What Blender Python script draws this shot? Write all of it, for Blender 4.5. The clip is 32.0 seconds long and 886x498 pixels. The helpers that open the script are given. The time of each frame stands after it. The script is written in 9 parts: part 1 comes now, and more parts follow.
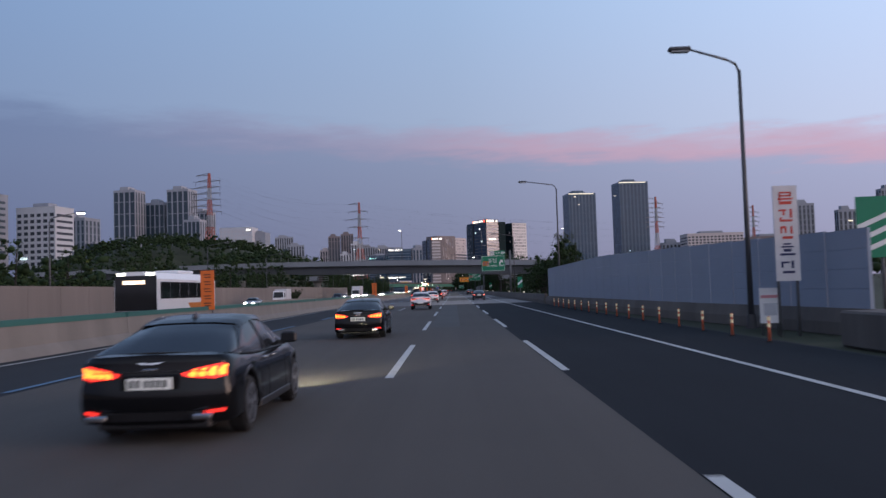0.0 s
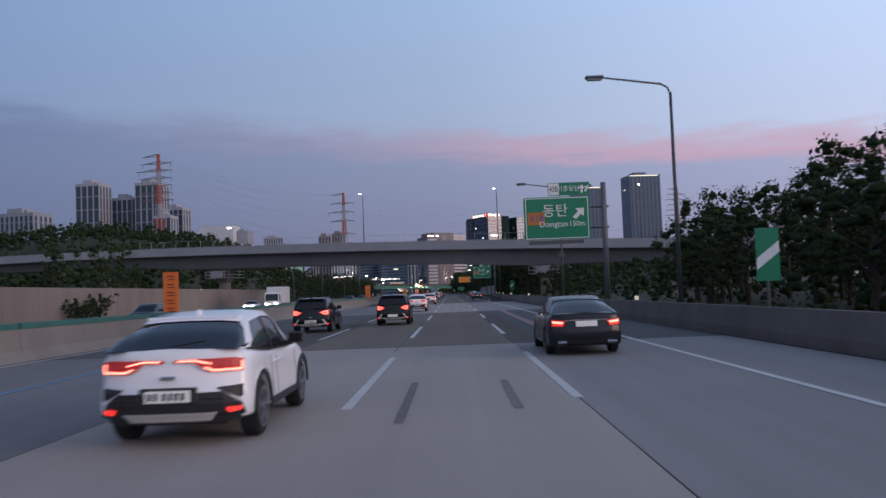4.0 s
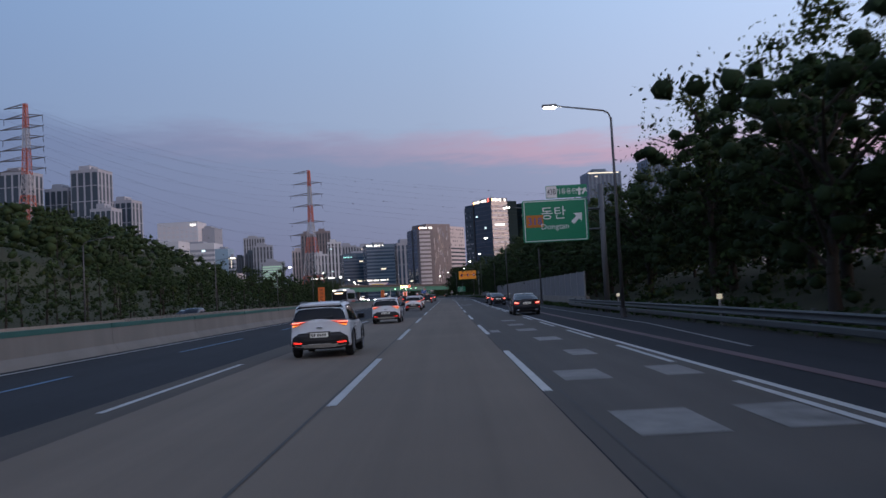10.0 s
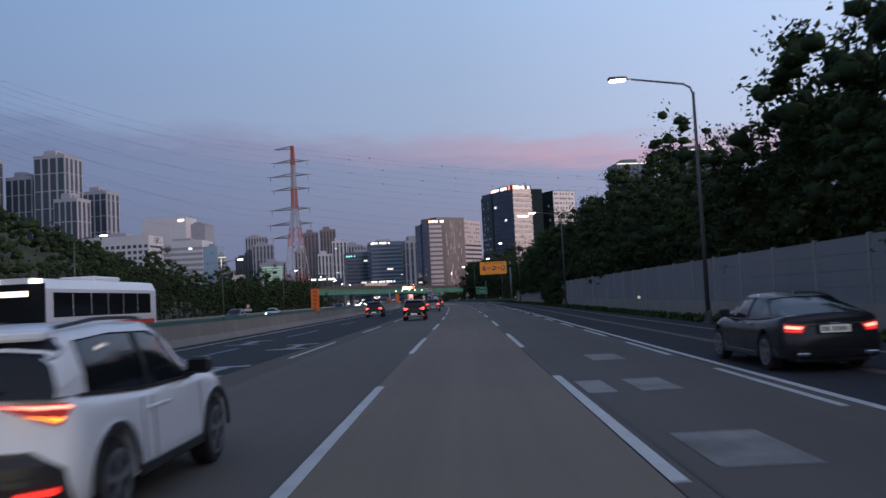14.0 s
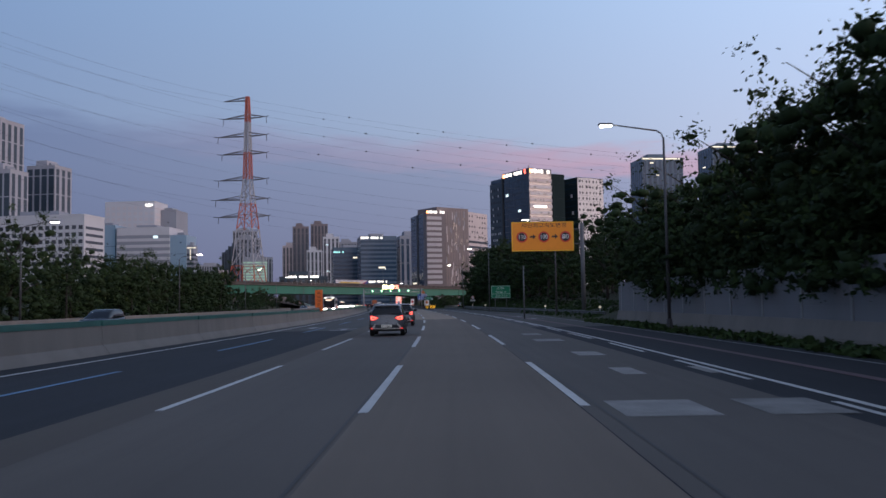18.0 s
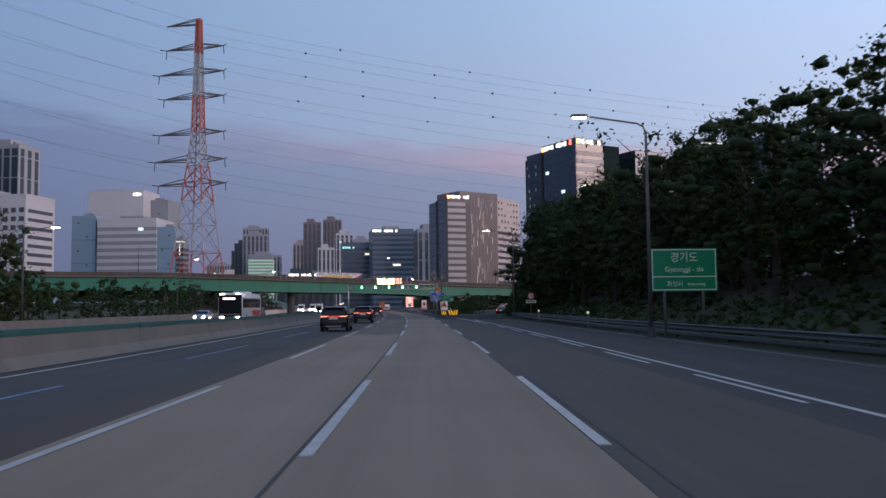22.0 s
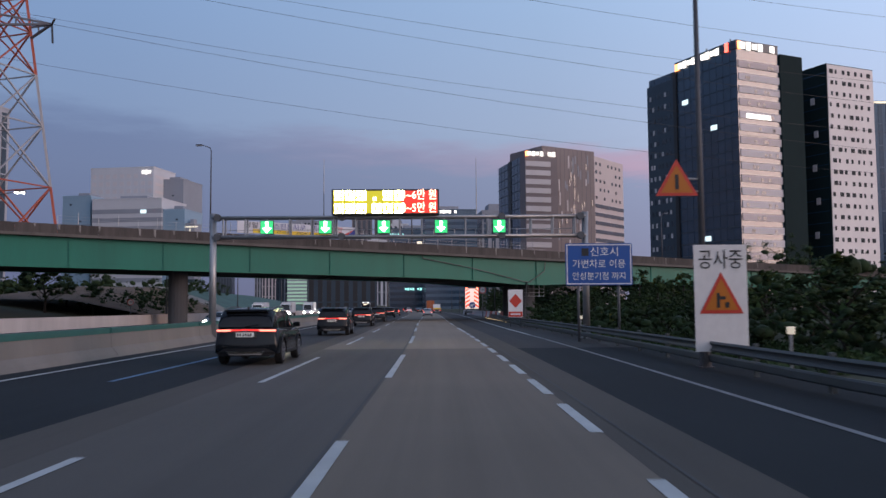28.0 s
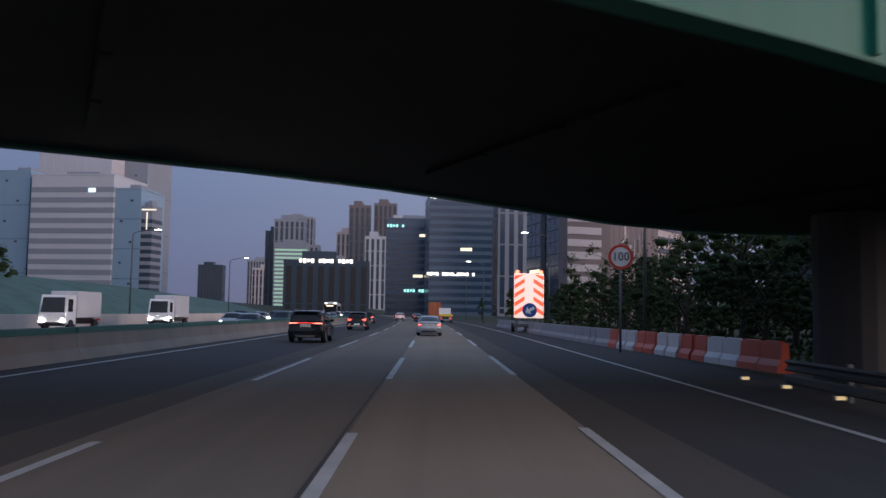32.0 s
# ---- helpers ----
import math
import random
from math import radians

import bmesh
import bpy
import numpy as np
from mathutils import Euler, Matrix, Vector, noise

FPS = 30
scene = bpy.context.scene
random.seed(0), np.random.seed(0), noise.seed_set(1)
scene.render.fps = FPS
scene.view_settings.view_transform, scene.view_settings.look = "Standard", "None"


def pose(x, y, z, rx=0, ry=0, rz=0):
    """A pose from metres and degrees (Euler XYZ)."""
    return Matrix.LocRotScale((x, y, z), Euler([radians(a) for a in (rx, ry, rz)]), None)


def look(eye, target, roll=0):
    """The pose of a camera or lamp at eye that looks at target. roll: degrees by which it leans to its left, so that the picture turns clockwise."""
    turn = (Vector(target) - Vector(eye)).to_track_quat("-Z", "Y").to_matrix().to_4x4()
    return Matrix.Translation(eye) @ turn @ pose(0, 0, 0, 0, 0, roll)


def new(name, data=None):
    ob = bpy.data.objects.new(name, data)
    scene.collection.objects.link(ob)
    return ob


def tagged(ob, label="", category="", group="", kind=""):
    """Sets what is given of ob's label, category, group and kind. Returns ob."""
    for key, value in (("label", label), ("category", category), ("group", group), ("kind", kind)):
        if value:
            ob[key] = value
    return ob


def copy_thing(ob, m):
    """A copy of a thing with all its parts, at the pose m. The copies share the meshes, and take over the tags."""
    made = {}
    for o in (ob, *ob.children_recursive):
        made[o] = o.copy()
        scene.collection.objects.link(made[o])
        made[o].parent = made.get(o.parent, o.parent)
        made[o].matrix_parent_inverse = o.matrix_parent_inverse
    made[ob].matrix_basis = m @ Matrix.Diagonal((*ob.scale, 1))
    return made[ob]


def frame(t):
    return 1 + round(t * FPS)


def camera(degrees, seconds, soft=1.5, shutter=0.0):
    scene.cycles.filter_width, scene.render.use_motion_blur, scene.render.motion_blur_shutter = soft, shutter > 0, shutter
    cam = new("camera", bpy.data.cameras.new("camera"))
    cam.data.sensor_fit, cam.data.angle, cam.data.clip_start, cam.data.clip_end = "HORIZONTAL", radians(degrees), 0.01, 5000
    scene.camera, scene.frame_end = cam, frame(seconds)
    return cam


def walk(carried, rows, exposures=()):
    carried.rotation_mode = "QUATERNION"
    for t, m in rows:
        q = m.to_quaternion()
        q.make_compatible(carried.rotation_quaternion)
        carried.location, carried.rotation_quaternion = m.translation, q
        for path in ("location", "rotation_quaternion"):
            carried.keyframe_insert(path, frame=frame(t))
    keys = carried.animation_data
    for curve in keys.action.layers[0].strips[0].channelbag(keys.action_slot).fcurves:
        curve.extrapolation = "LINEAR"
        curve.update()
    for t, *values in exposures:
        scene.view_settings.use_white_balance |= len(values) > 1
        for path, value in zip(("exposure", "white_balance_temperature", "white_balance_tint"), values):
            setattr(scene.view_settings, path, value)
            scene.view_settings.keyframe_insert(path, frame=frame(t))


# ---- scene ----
cam = camera(55.24, 32.0, shutter=0.2)
PATH = [
    (0, (-0.457, 0.480, 1.737), (-0.561, 10.468, 2.218), -1.87),
    (1, (-0.432, 26.404, 1.737), (-0.543, 36.391, 2.224), -1.79),
    (2, (-0.237, 49.638, 1.737), (-0.334, 59.625, 2.234), -1.86),
    (3, (-0.137, 76.995, 1.737), (-0.223, 86.981, 2.240), -1.92),
    (5.5, (0.174, 144.157, 1.737), (0.085, 154.143, 2.259), -2.57),
    (6, (0.168, 157.066, 1.737), (0.091, 167.051, 2.267), -2.53),
    (7, (0.149, 183.456, 1.737), (0.124, 193.443, 2.263), -2.14),
    (8, (0.218, 210.592, 1.737), (0.181, 220.579, 2.251), -1.40),
    (9, (0.318, 235.513, 1.737), (0.291, 245.499, 2.259), -2.61),
    (10, (0.374, 263.574, 1.737), (0.329, 273.560, 2.266), -3.08),
    (11, (0.246, 291.580, 1.737), (0.116, 301.565, 2.279), -3.14),
    (12, (0.155, 317.966, 1.737), (-0.043, 327.948, 2.288), -3.25),
    (13, (-0.006, 345.083, 1.737), (-0.223, 355.065, 2.300), -3.17),
    (14, (-0.163, 370.370, 1.737), (-0.365, 380.351, 2.312), -2.94),
    (17, (-0.438, 457.316, 1.737), (-0.641, 467.294, 2.356), -1.30),
    (18, (-0.683, 483.935, 1.737), (-0.908, 493.913, 2.367), -0.98),
    (19, (-1.096, 509.586, 1.737), (-1.357, 519.563, 2.370), -0.81),
    (20, (-1.877, 535.520, 1.737), (-2.181, 545.494, 2.391), -0.44),
    (21, (-2.813, 559.913, 1.737), (-3.231, 569.884, 2.382), -0.39),
    (22, (-4.101, 587.403, 1.737), (-4.591, 597.369, 2.404), -0.65),
    (23, (-5.637, 610.067, 1.737), (-6.286, 620.024, 2.401), -0.79),
    (24, (-7.487, 636.415, 1.737), (-8.240, 646.365, 2.396), -0.92),
    (25, (-9.600, 662.697, 1.737), (-10.476, 672.636, 2.401), -0.78),
    (27.5, (-15.751, 724.447, 1.737), (-16.927, 734.355, 2.402), -0.54),
    (28, (-17.273, 735.727, 1.737), (-18.501, 745.627, 2.421), -0.42),
    (29, (-20.167, 758.434, 1.737), (-21.502, 768.319, 2.443), -0.28),
    (30, (-23.700, 783.820, 1.737), (-25.027, 793.708, 2.421), -0.40),
    (31, (-27.688, 810.108, 1.737), (-29.002, 819.994, 2.468), -0.07),
    (32, (-31.209, 833.648, 1.737), (-32.485, 843.538, 2.488), 0.88),
]
walk(cam, [(t, look(eye, target, roll)) for t, eye, target, roll in PATH])

# ---- the sky at dusk, the last glow behind the camera ----
world = bpy.data.worlds.new("dusk_sky")
scene.world = world
world.use_nodes = True


def wire(tree, kind, **values):
    n = tree.nodes.new(kind)
    for key, v in values.items():
        n.inputs[key.replace("_", " ")].default_value = v
    return n


def math_node(tree, op, a, b=0.0, clamp=False):
    n = tree.nodes.new("ShaderNodeMath")
    n.operation, n.use_clamp = op, clamp
    for i, v in enumerate((a, b)):
        if isinstance(v, (int, float)):
            n.inputs[i].default_value = v
        else:
            tree.links.new(v, n.inputs[i])
    return n.outputs[0]


def ramp(tree, fac, stops, ease="LINEAR"):
    n = tree.nodes.new("ShaderNodeValToRGB")
    n.color_ramp.interpolation = ease
    els = n.color_ramp.elements
    while len(els) < len(stops):
        els.new(0.5)
    for e, (pos, col) in zip(els, stops):
        e.position, e.color = pos, (*col, 1)
    tree.links.new(fac, n.inputs[0])
    return n.outputs[0]


def mix_rgb(tree, fac, a, b, mode="MIX"):
    n = tree.nodes.new("ShaderNodeMix")
    n.data_type, n.blend_type = "RGBA", mode
    for sock, v in ((n.inputs[0], fac), (n.inputs[6], a), (n.inputs[7], b)):
        if isinstance(v, (int, float)):
            sock.default_value = v
        elif isinstance(v, tuple):
            sock.default_value = (*v, 1)
        else:
            tree.links.new(v, sock)
    return n.outputs[2]


def make_sky():
    tr = world.node_tree
    bg = tr.nodes["Background"]
    co = tr.nodes.new("ShaderNodeTexCoord").outputs["Generated"]
    sep = tr.nodes.new("ShaderNodeSeparateXYZ")
    tr.links.new(co, sep.inputs[0])
    x, y, z = sep.outputs
    up = math_node(tr, "MULTIPLY", z, 1.0, True)
    clear = ramp(tr, up, [(0.0, (0.27, 0.27, 0.375)), (0.16, (0.345, 0.405, 0.55)), (0.34, (0.335, 0.46, 0.675)), (0.6, (0.19, 0.28, 0.46)), (1.0, (0.11, 0.17, 0.31))])
    # brighter towards the afterglow
    glow = mix_rgb(tr, 1.0, clear, ramp(tr, math_node(tr, "MULTIPLY_ADD", x, 0.5), [(0.0, (0.50, 0.60, 0.74)), (0.27, (0.68, 0.76, 0.87)), (0.5, (1.02, 1.05, 1.08)), (0.73, (1.62, 1.55, 1.53)), (1.0, (2.0, 1.68, 1.5))]), "MULTIPLY")
    # the brighter sky behind the camera
    behind = math_node(tr, "MULTIPLY", y, -1.0, True)
    glow = mix_rgb(tr, behind, glow, (0.42, 0.36, 0.34), "ADD")
    # the cloud bank: grey-blue below, its torn upper rim lit pink
    mp = tr.nodes.new("ShaderNodeMapping")
    mp.inputs["Scale"].default_value = (6.5, 6.5, 40.0)
    tr.links.new(co, mp.inputs[0])
    ns = wire(tr, "ShaderNodeTexNoise", Scale=1.6, Detail=7.0, Roughness=0.58)
    tr.links.new(mp.outputs[0], ns.inputs["Vector"])
    lift = math_node(tr, "MULTIPLY", math_node(tr, "SUBTRACT", ns.outputs[0], 0.5), 0.055)
    lean = math_node(tr, "MULTIPLY", x, 0.065)
    rel = math_node(tr, "ADD", math_node(tr, "ADD", z, lean), lift)
    rel = math_node(tr, "MULTIPLY_ADD", rel, 3.0)
    bank = ramp(tr, rel, [(0.0, (1, 1, 1)), (0.47, (1, 1, 1)), (0.60, (0, 0, 0)), (1.0, (0, 0, 0))], "EASE")
    rim = ramp(tr, rel, [(0.43, (0, 0, 0)), (0.50, (1, 1, 1)), (0.535, (0.7, 0.7, 0.7)), (0.585, (0, 0, 0))], "EASE")
    low = mix_rgb(tr, 1.0, glow, (0.67, 0.655, 0.73), "MULTIPLY")
    body = mix_rgb(tr, math_node(tr, "MULTIPLY", bank, 0.8), glow, low)
    pink = ramp(tr, math_node(tr, "MULTIPLY_ADD", x, 0.5), [(0.30, (0.0, 0.0, 0.0)), (0.46, (0.25, 0.25, 0.25)), (0.55, (0.75, 0.75, 0.75)), (0.75, (1, 1, 1))])
    tr.nodes[-2].inputs[2].default_value = 0.5
    lit = mix_rgb(tr, math_node(tr, "MULTIPLY", math_node(tr, "MULTIPLY", rim, pink), 0.58), body, (0.70, 0.37, 0.46))
    # the far side of the ground
    final = mix_rgb(tr, ramp(tr, math_node(tr, "MULTIPLY_ADD", z, 8.0), [(0.42, (0, 0, 0)), (0.5, (1, 1, 1))]), (0.03, 0.035, 0.04), lit)
    for n in tr.nodes:
        if n.bl_idname == "ShaderNodeMath" and n.operation == "MULTIPLY_ADD":
            n.inputs[2].default_value = {0.9: 0.95, 0.5: 0.5, 3.0: 0.0, 8.0: 0.5}[round(n.inputs[1].default_value, 3)]
    tr.links.new(final, bg.inputs[0])
    bg.inputs[1].default_value = 1.0


make_sky()
glow_lamp = new("afterglow", bpy.data.lights.new("afterglow", "SUN"))
glow_lamp.data.energy, glow_lamp.data.angle, glow_lamp.data.color = 1.45, radians(30), (1.0, 0.70, 0.60)
glow_lamp.matrix_world = look((95, -30, 14), (0, 0, 0))

# ---- materials ----
MATS = {}


def mat(name, color, rough=0.6, metal=0.0, vary=0.18, scale=3.0, fine=40.0, bump=0.15, coat=0.0, emit=None, power=0.0, streak=False, island=False, spec=0.5, lanes=False):
    """A node material: base colour broken up at two sizes, fine relief, and a little change from piece to piece."""
    if name in MATS:
        return MATS[name]
    m = bpy.data.materials.new(name)
    m.use_nodes = True
    tr = m.node_tree
    bs = tr.nodes["Principled BSDF"]
    bs.inputs["Metallic"].default_value = metal
    bs.inputs["Coat Weight"].default_value = coat
    bs.inputs["Specular IOR Level"].default_value = spec
    if emit:
        bs.inputs["Emission Color"].default_value = (*emit, 1)
        bs.inputs["Emission Strength"].default_value = power
    co = tr.nodes.new("ShaderNodeTexCoord").outputs["Object"]
    if streak:
        mp = tr.nodes.new("ShaderNodeMapping")
        mp.inputs["Scale"].default_value = (1.0, 1.0, 0.12)
        tr.links.new(co, mp.inputs[0])
        co = mp.outputs[0]
    big = wire(tr, "ShaderNodeTexNoise", Scale=scale, Detail=4.0, Roughness=0.6)
    small = wire(tr, "ShaderNodeTexNoise", Scale=fine, Detail=5.0, Roughness=0.65)
    for n in (big, small):
        tr.links.new(co, n.inputs["Vector"])
    tone = math_node(tr, "ADD", math_node(tr, "MULTIPLY", big.outputs[0], 1.4), math_node(tr, "MULTIPLY", small.outputs[0], 0.6))
    if lanes:
        # long streaks along the lanes: tyre tracks, oil and patches
        uv = tr.nodes.new("ShaderNodeUVMap").outputs[0]
        mp = tr.nodes.new("ShaderNodeMapping")
        mp.inputs["Scale"].default_value = (1.15, 0.012, 1.0)
        tr.links.new(uv, mp.inputs[0])
        run = wire(tr, "ShaderNodeTexNoise", Scale=1.0, Detail=5.0, Roughness=0.62)
        tr.links.new(mp.outputs[0], run.inputs["Vector"])
        tone = math_node(tr, "ADD", math_node(tr, "MULTIPLY", tone, 0.62), math_node(tr, "MULTIPLY", run.outputs[0], 0.95))
    if island:
        tone = math_node(tr, "ADD", tone, math_node(tr, "MULTIPLY", tr.nodes.new("ShaderNodeNewGeometry").outputs["Random Per Island"], 0.9))
    else:
        tone = math_node(tr, "ADD", tone, math_node(tr, "MULTIPLY", tr.nodes.new("ShaderNodeObjectInfo").outputs["Random"], 0.3))
    lo, hi = tuple(c * (1 - vary) for c in color), tuple(min(1.0, c * (1 + vary)) for c in color)
    col = ramp(tr, math_node(tr, "MULTIPLY", tone, 0.5), [(0.3, lo), (0.85, hi)])
    tr.links.new(col, bs.inputs["Base Color"])
    tr.links.new(math_node(tr, "ADD", math_node(tr, "MULTIPLY", small.outputs[0], 0.2), rough - 0.1, True), bs.inputs["Roughness"])
    if bump:
        bp = wire(tr, "ShaderNodeBump", Strength=bump, Distance=0.01)
        tr.links.new(small.outputs[0], bp.inputs["Height"])
        tr.links.new(bp.outputs[0], bs.inputs["Normal"])
    MATS[name] = m
    return m


def lamp_mat(name, color, power, base=(0.3, 0.3, 0.3)):
    return mat(name, base, 0.4, vary=0.05, bump=0, emit=color, power=power)


def leaf_mat(name, color):
    m = mat(name, color, 0.75, spec=0.12, vary=0.55, scale=0.35, fine=4.0, bump=0, island=True)
    return m


ASPHALT = mat("asphalt", (0.036, 0.039, 0.044), 0.9, spec=0.2, lanes=True, vary=0.3, scale=0.12, fine=60.0, bump=0.4)
# brown brightness stands in for headlamp light on the middle lanes
ASPHALT_BEAM = mat("asphalt_beam_brown", (0.21, 0.171, 0.133), 0.88, spec=0.3, lanes=True, vary=0.3, scale=0.1, fine=60.0, bump=0.4)
ASPHALT_DARK = mat("asphalt_dark", (0.075, 0.07, 0.066), 0.8, vary=0.25, scale=0.2, fine=60.0, bump=0.4)
ASPHALT_LATE = mat("asphalt_greyer", (0.096, 0.095, 0.093), 0.9, spec=0.2, lanes=True, vary=0.3, scale=0.12, fine=60.0, bump=0.4)
ASPHALT_PALE = mat("asphalt_beam_pale", (0.272, 0.219, 0.168), 0.88, spec=0.3, lanes=True, vary=0.28, scale=0.1, fine=60.0, bump=0.4)
# side slabs: the lens's corner falloff is put into their colour
CONCRETE_LEFT = mat("road_concrete_dark", (0.15, 0.145, 0.145), 0.85, lanes=True, vary=0.22, scale=0.15, fine=50.0, bump=0.3)
CONCRETE_SIDE = mat("road_concrete_dimmed", (0.23, 0.22, 0.215), 0.85, lanes=True, vary=0.22, scale=0.15, fine=50.0, bump=0.3)
ASPHALT_MARGIN = mat("asphalt_lane_margin", (0.095, 0.082, 0.069), 0.88, spec=0.3, lanes=True, vary=0.3, scale=0.1, fine=60.0, bump=0.4)
ROAD_CONCRETE = mat("road_concrete", (0.31, 0.275, 0.245), 0.85, lanes=True, vary=0.2, scale=0.15, fine=50.0, bump=0.3)
PAINT = mat("road_paint_white", (0.52, 0.52, 0.50), 0.6, vary=0.25, scale=1.5, fine=30.0, bump=0.2)
PAINT_WORN = mat("road_paint_worn", (0.26, 0.26, 0.26), 0.7, vary=0.5, scale=1.5, fine=20.0, bump=0.2)
PAINT_BLUE = mat("road_paint_blue", (0.10, 0.22, 0.36), 0.6, vary=0.35, scale=1.5, fine=20.0)
PAINT_PINK = mat("road_paint_pink", (0.27, 0.14, 0.17), 0.65, vary=0.3, scale=0.8, fine=20.0)
CONCRETE = mat("concrete", (0.215, 0.195, 0.175), 0.85, vary=0.25, scale=0.5, fine=14.0, bump=0.3, streak=True)
CONCRETE_DARK = mat("concrete_stained", (0.125, 0.11, 0.10), 0.9, vary=0.4, scale=0.6, fine=8.0, bump=0.3, streak=True)
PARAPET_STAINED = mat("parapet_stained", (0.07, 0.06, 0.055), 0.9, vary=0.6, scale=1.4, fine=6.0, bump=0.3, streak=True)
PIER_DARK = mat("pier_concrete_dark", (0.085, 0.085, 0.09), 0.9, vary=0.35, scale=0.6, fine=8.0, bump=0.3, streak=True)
LIME = mat("lime_streak", (0.24, 0.225, 0.21), 0.9, vary=0.5, scale=2.0, fine=9.0, streak=True)
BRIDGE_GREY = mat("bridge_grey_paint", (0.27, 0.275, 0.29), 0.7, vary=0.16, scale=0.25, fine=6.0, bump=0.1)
# web colour is darker than the parapet: deck shade is put into it
BRIDGE_WEB = mat("girder_shaded_grey", (0.135, 0.138, 0.15), 0.75, vary=0.2, scale=0.25, fine=6.0, bump=0.1)
# the shade below the steel bridge, put into the colour
BRIDGE_BLACK = mat("girder_underside_shade", (0.018, 0.022, 0.02), 0.85, vary=0.3, scale=0.4, fine=6.0, bump=0.1, spec=0.2)
BRIDGE_GREEN = mat("bridge_green_paint", (0.012, 0.155, 0.105), 0.55, vary=0.22, scale=0.3, fine=5.0, bump=0.1, streak=True)
STEEL = mat("galvanised_steel", (0.36, 0.37, 0.38), 0.45, 0.7, vary=0.15, scale=2.0, fine=20.0, bump=0.05)
RAIL_STEEL = mat("weathered_rail_steel", (0.095, 0.105, 0.105), 0.6, 0.3, vary=0.25, scale=0.8, fine=12.0, bump=0.08)
STEEL_DARK = mat("dark_steel", (0.10, 0.105, 0.11), 0.5, 0.5, vary=0.2, scale=2.0, fine=20.0, bump=0.05)
WALL_PANEL = mat("noise_wall_panel", (0.30, 0.34, 0.42), 0.55, 0.0, vary=0.08, scale=0.5, fine=8.0, bump=0.1)
PANEL_GREY = mat("noise_wall_grey", (0.20, 0.205, 0.22), 0.65, 0.0, vary=0.16, scale=0.4, fine=8.0, bump=0.15, streak=True)
# faint green emission is added, though the panels are no lamps
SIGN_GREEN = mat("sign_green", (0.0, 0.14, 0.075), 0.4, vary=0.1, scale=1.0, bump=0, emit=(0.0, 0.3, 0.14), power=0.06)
SIGN_BLUE = mat("sign_blue", (0.015, 0.085, 0.33), 0.4, vary=0.1, scale=1.0, bump=0)
SIGN_WHITE = mat("sign_white", (0.74, 0.74, 0.74), 0.45, vary=0.06, scale=2.0, bump=0)
SIGN_RED = mat("sign_red", (0.55, 0.05, 0.03), 0.45, vary=0.1, scale=2.0, bump=0)
SIGN_ORANGE = mat("sign_orange", (0.50, 0.155, 0.012), 0.45, vary=0.06, scale=2.0, bump=0)
SIGN_BLACK = mat("sign_black", (0.02, 0.02, 0.022), 0.5, vary=0.2, scale=2.0, bump=0)
SIGN_YELLOW = mat("sign_yellow", (0.8, 0.55, 0.03), 0.45, vary=0.08, scale=2.0, bump=0)
GREEN_FENCE = mat("green_rail_paint", (0.035, 0.135, 0.115), 0.55, vary=0.2, scale=1.0, fine=12.0)
BARK = mat("bark", (0.03, 0.025, 0.021), 0.9, vary=0.4, scale=4.0, fine=25.0, bump=0.6, streak=True)
GRASS_SOIL = mat("grassy_soil", (0.035, 0.042, 0.02), 0.95, vary=0.45, scale=0.15, fine=3.0, bump=0.5)
LEAF = [leaf_mat("leaves_dark", (0.018, 0.031, 0.013)), leaf_mat("leaves_mid", (0.028, 0.049, 0.017)), leaf_mat("leaves_yellowish", (0.04, 0.052, 0.013))]
RUBBER = mat("rubber", (0.018, 0.018, 0.019), 0.85, vary=0.2, scale=6.0, bump=0.2)


# ---- building blocks ----
def thing(name, label="", category="", group="", kind="", at=None):
    ob = new(name)
    ob.empty_display_size = 0.3
    if at is not None:
        ob.matrix_world = at
    return tagged(ob, label, category, group, kind)


def mesh_of(bm, name, material, smooth=False):
    me = bpy.data.meshes.new(name)
    bmesh.ops.recalc_face_normals(bm, faces=bm.faces)
    bm.to_mesh(me)
    bm.free()
    for m in material if isinstance(material, (list, tuple)) else (material,):
        me.materials.append(m)
    if smooth:
        me.polygons.foreach_set("use_smooth", [True] * len(me.polygons))
    return me


def part(name, bm, material, parent=None, label="", smooth=False, at=None):
    ob = new(name, bm if isinstance(bm, bpy.types.Mesh) else mesh_of(bm, name, material, smooth))
    if parent is not None:
        ob.parent = parent
    if at is not None:
        ob.matrix_basis = at
    if label:
        ob["label"] = label
    return ob


def structure(name, bm, material, label, category, smooth=False):
    return tagged(part(name, bm, material, smooth=smooth), label, category, kind="structure")


def block(x0, y0, z0, x1, y1, z1, bevel=0.0, bm=None, m=None):
    """A box between two corners, its edges eased."""
    own = bm is None
    bm = bm or bmesh.new()
    vs = [bm.verts.new((x, y, z)) for x in (x0, x1) for y in (y0, y1) for z in (z0, z1)]
    fs = [bm.faces.new([vs[i] for i in f]) for f in ((0, 1, 3, 2), (4, 6, 7, 5), (0, 4, 5, 1), (2, 3, 7, 6), (0, 2, 6, 4), (1, 5, 7, 3))]
    if bevel:
        bmesh.ops.bevel(bm, geom=list({e for f in fs for e in f.edges}), offset=bevel, segments=1, affect="EDGES", profile=0.5)
    if m is not None:
        bmesh.ops.transform(bm, matrix=m, verts=vs)
    return bm


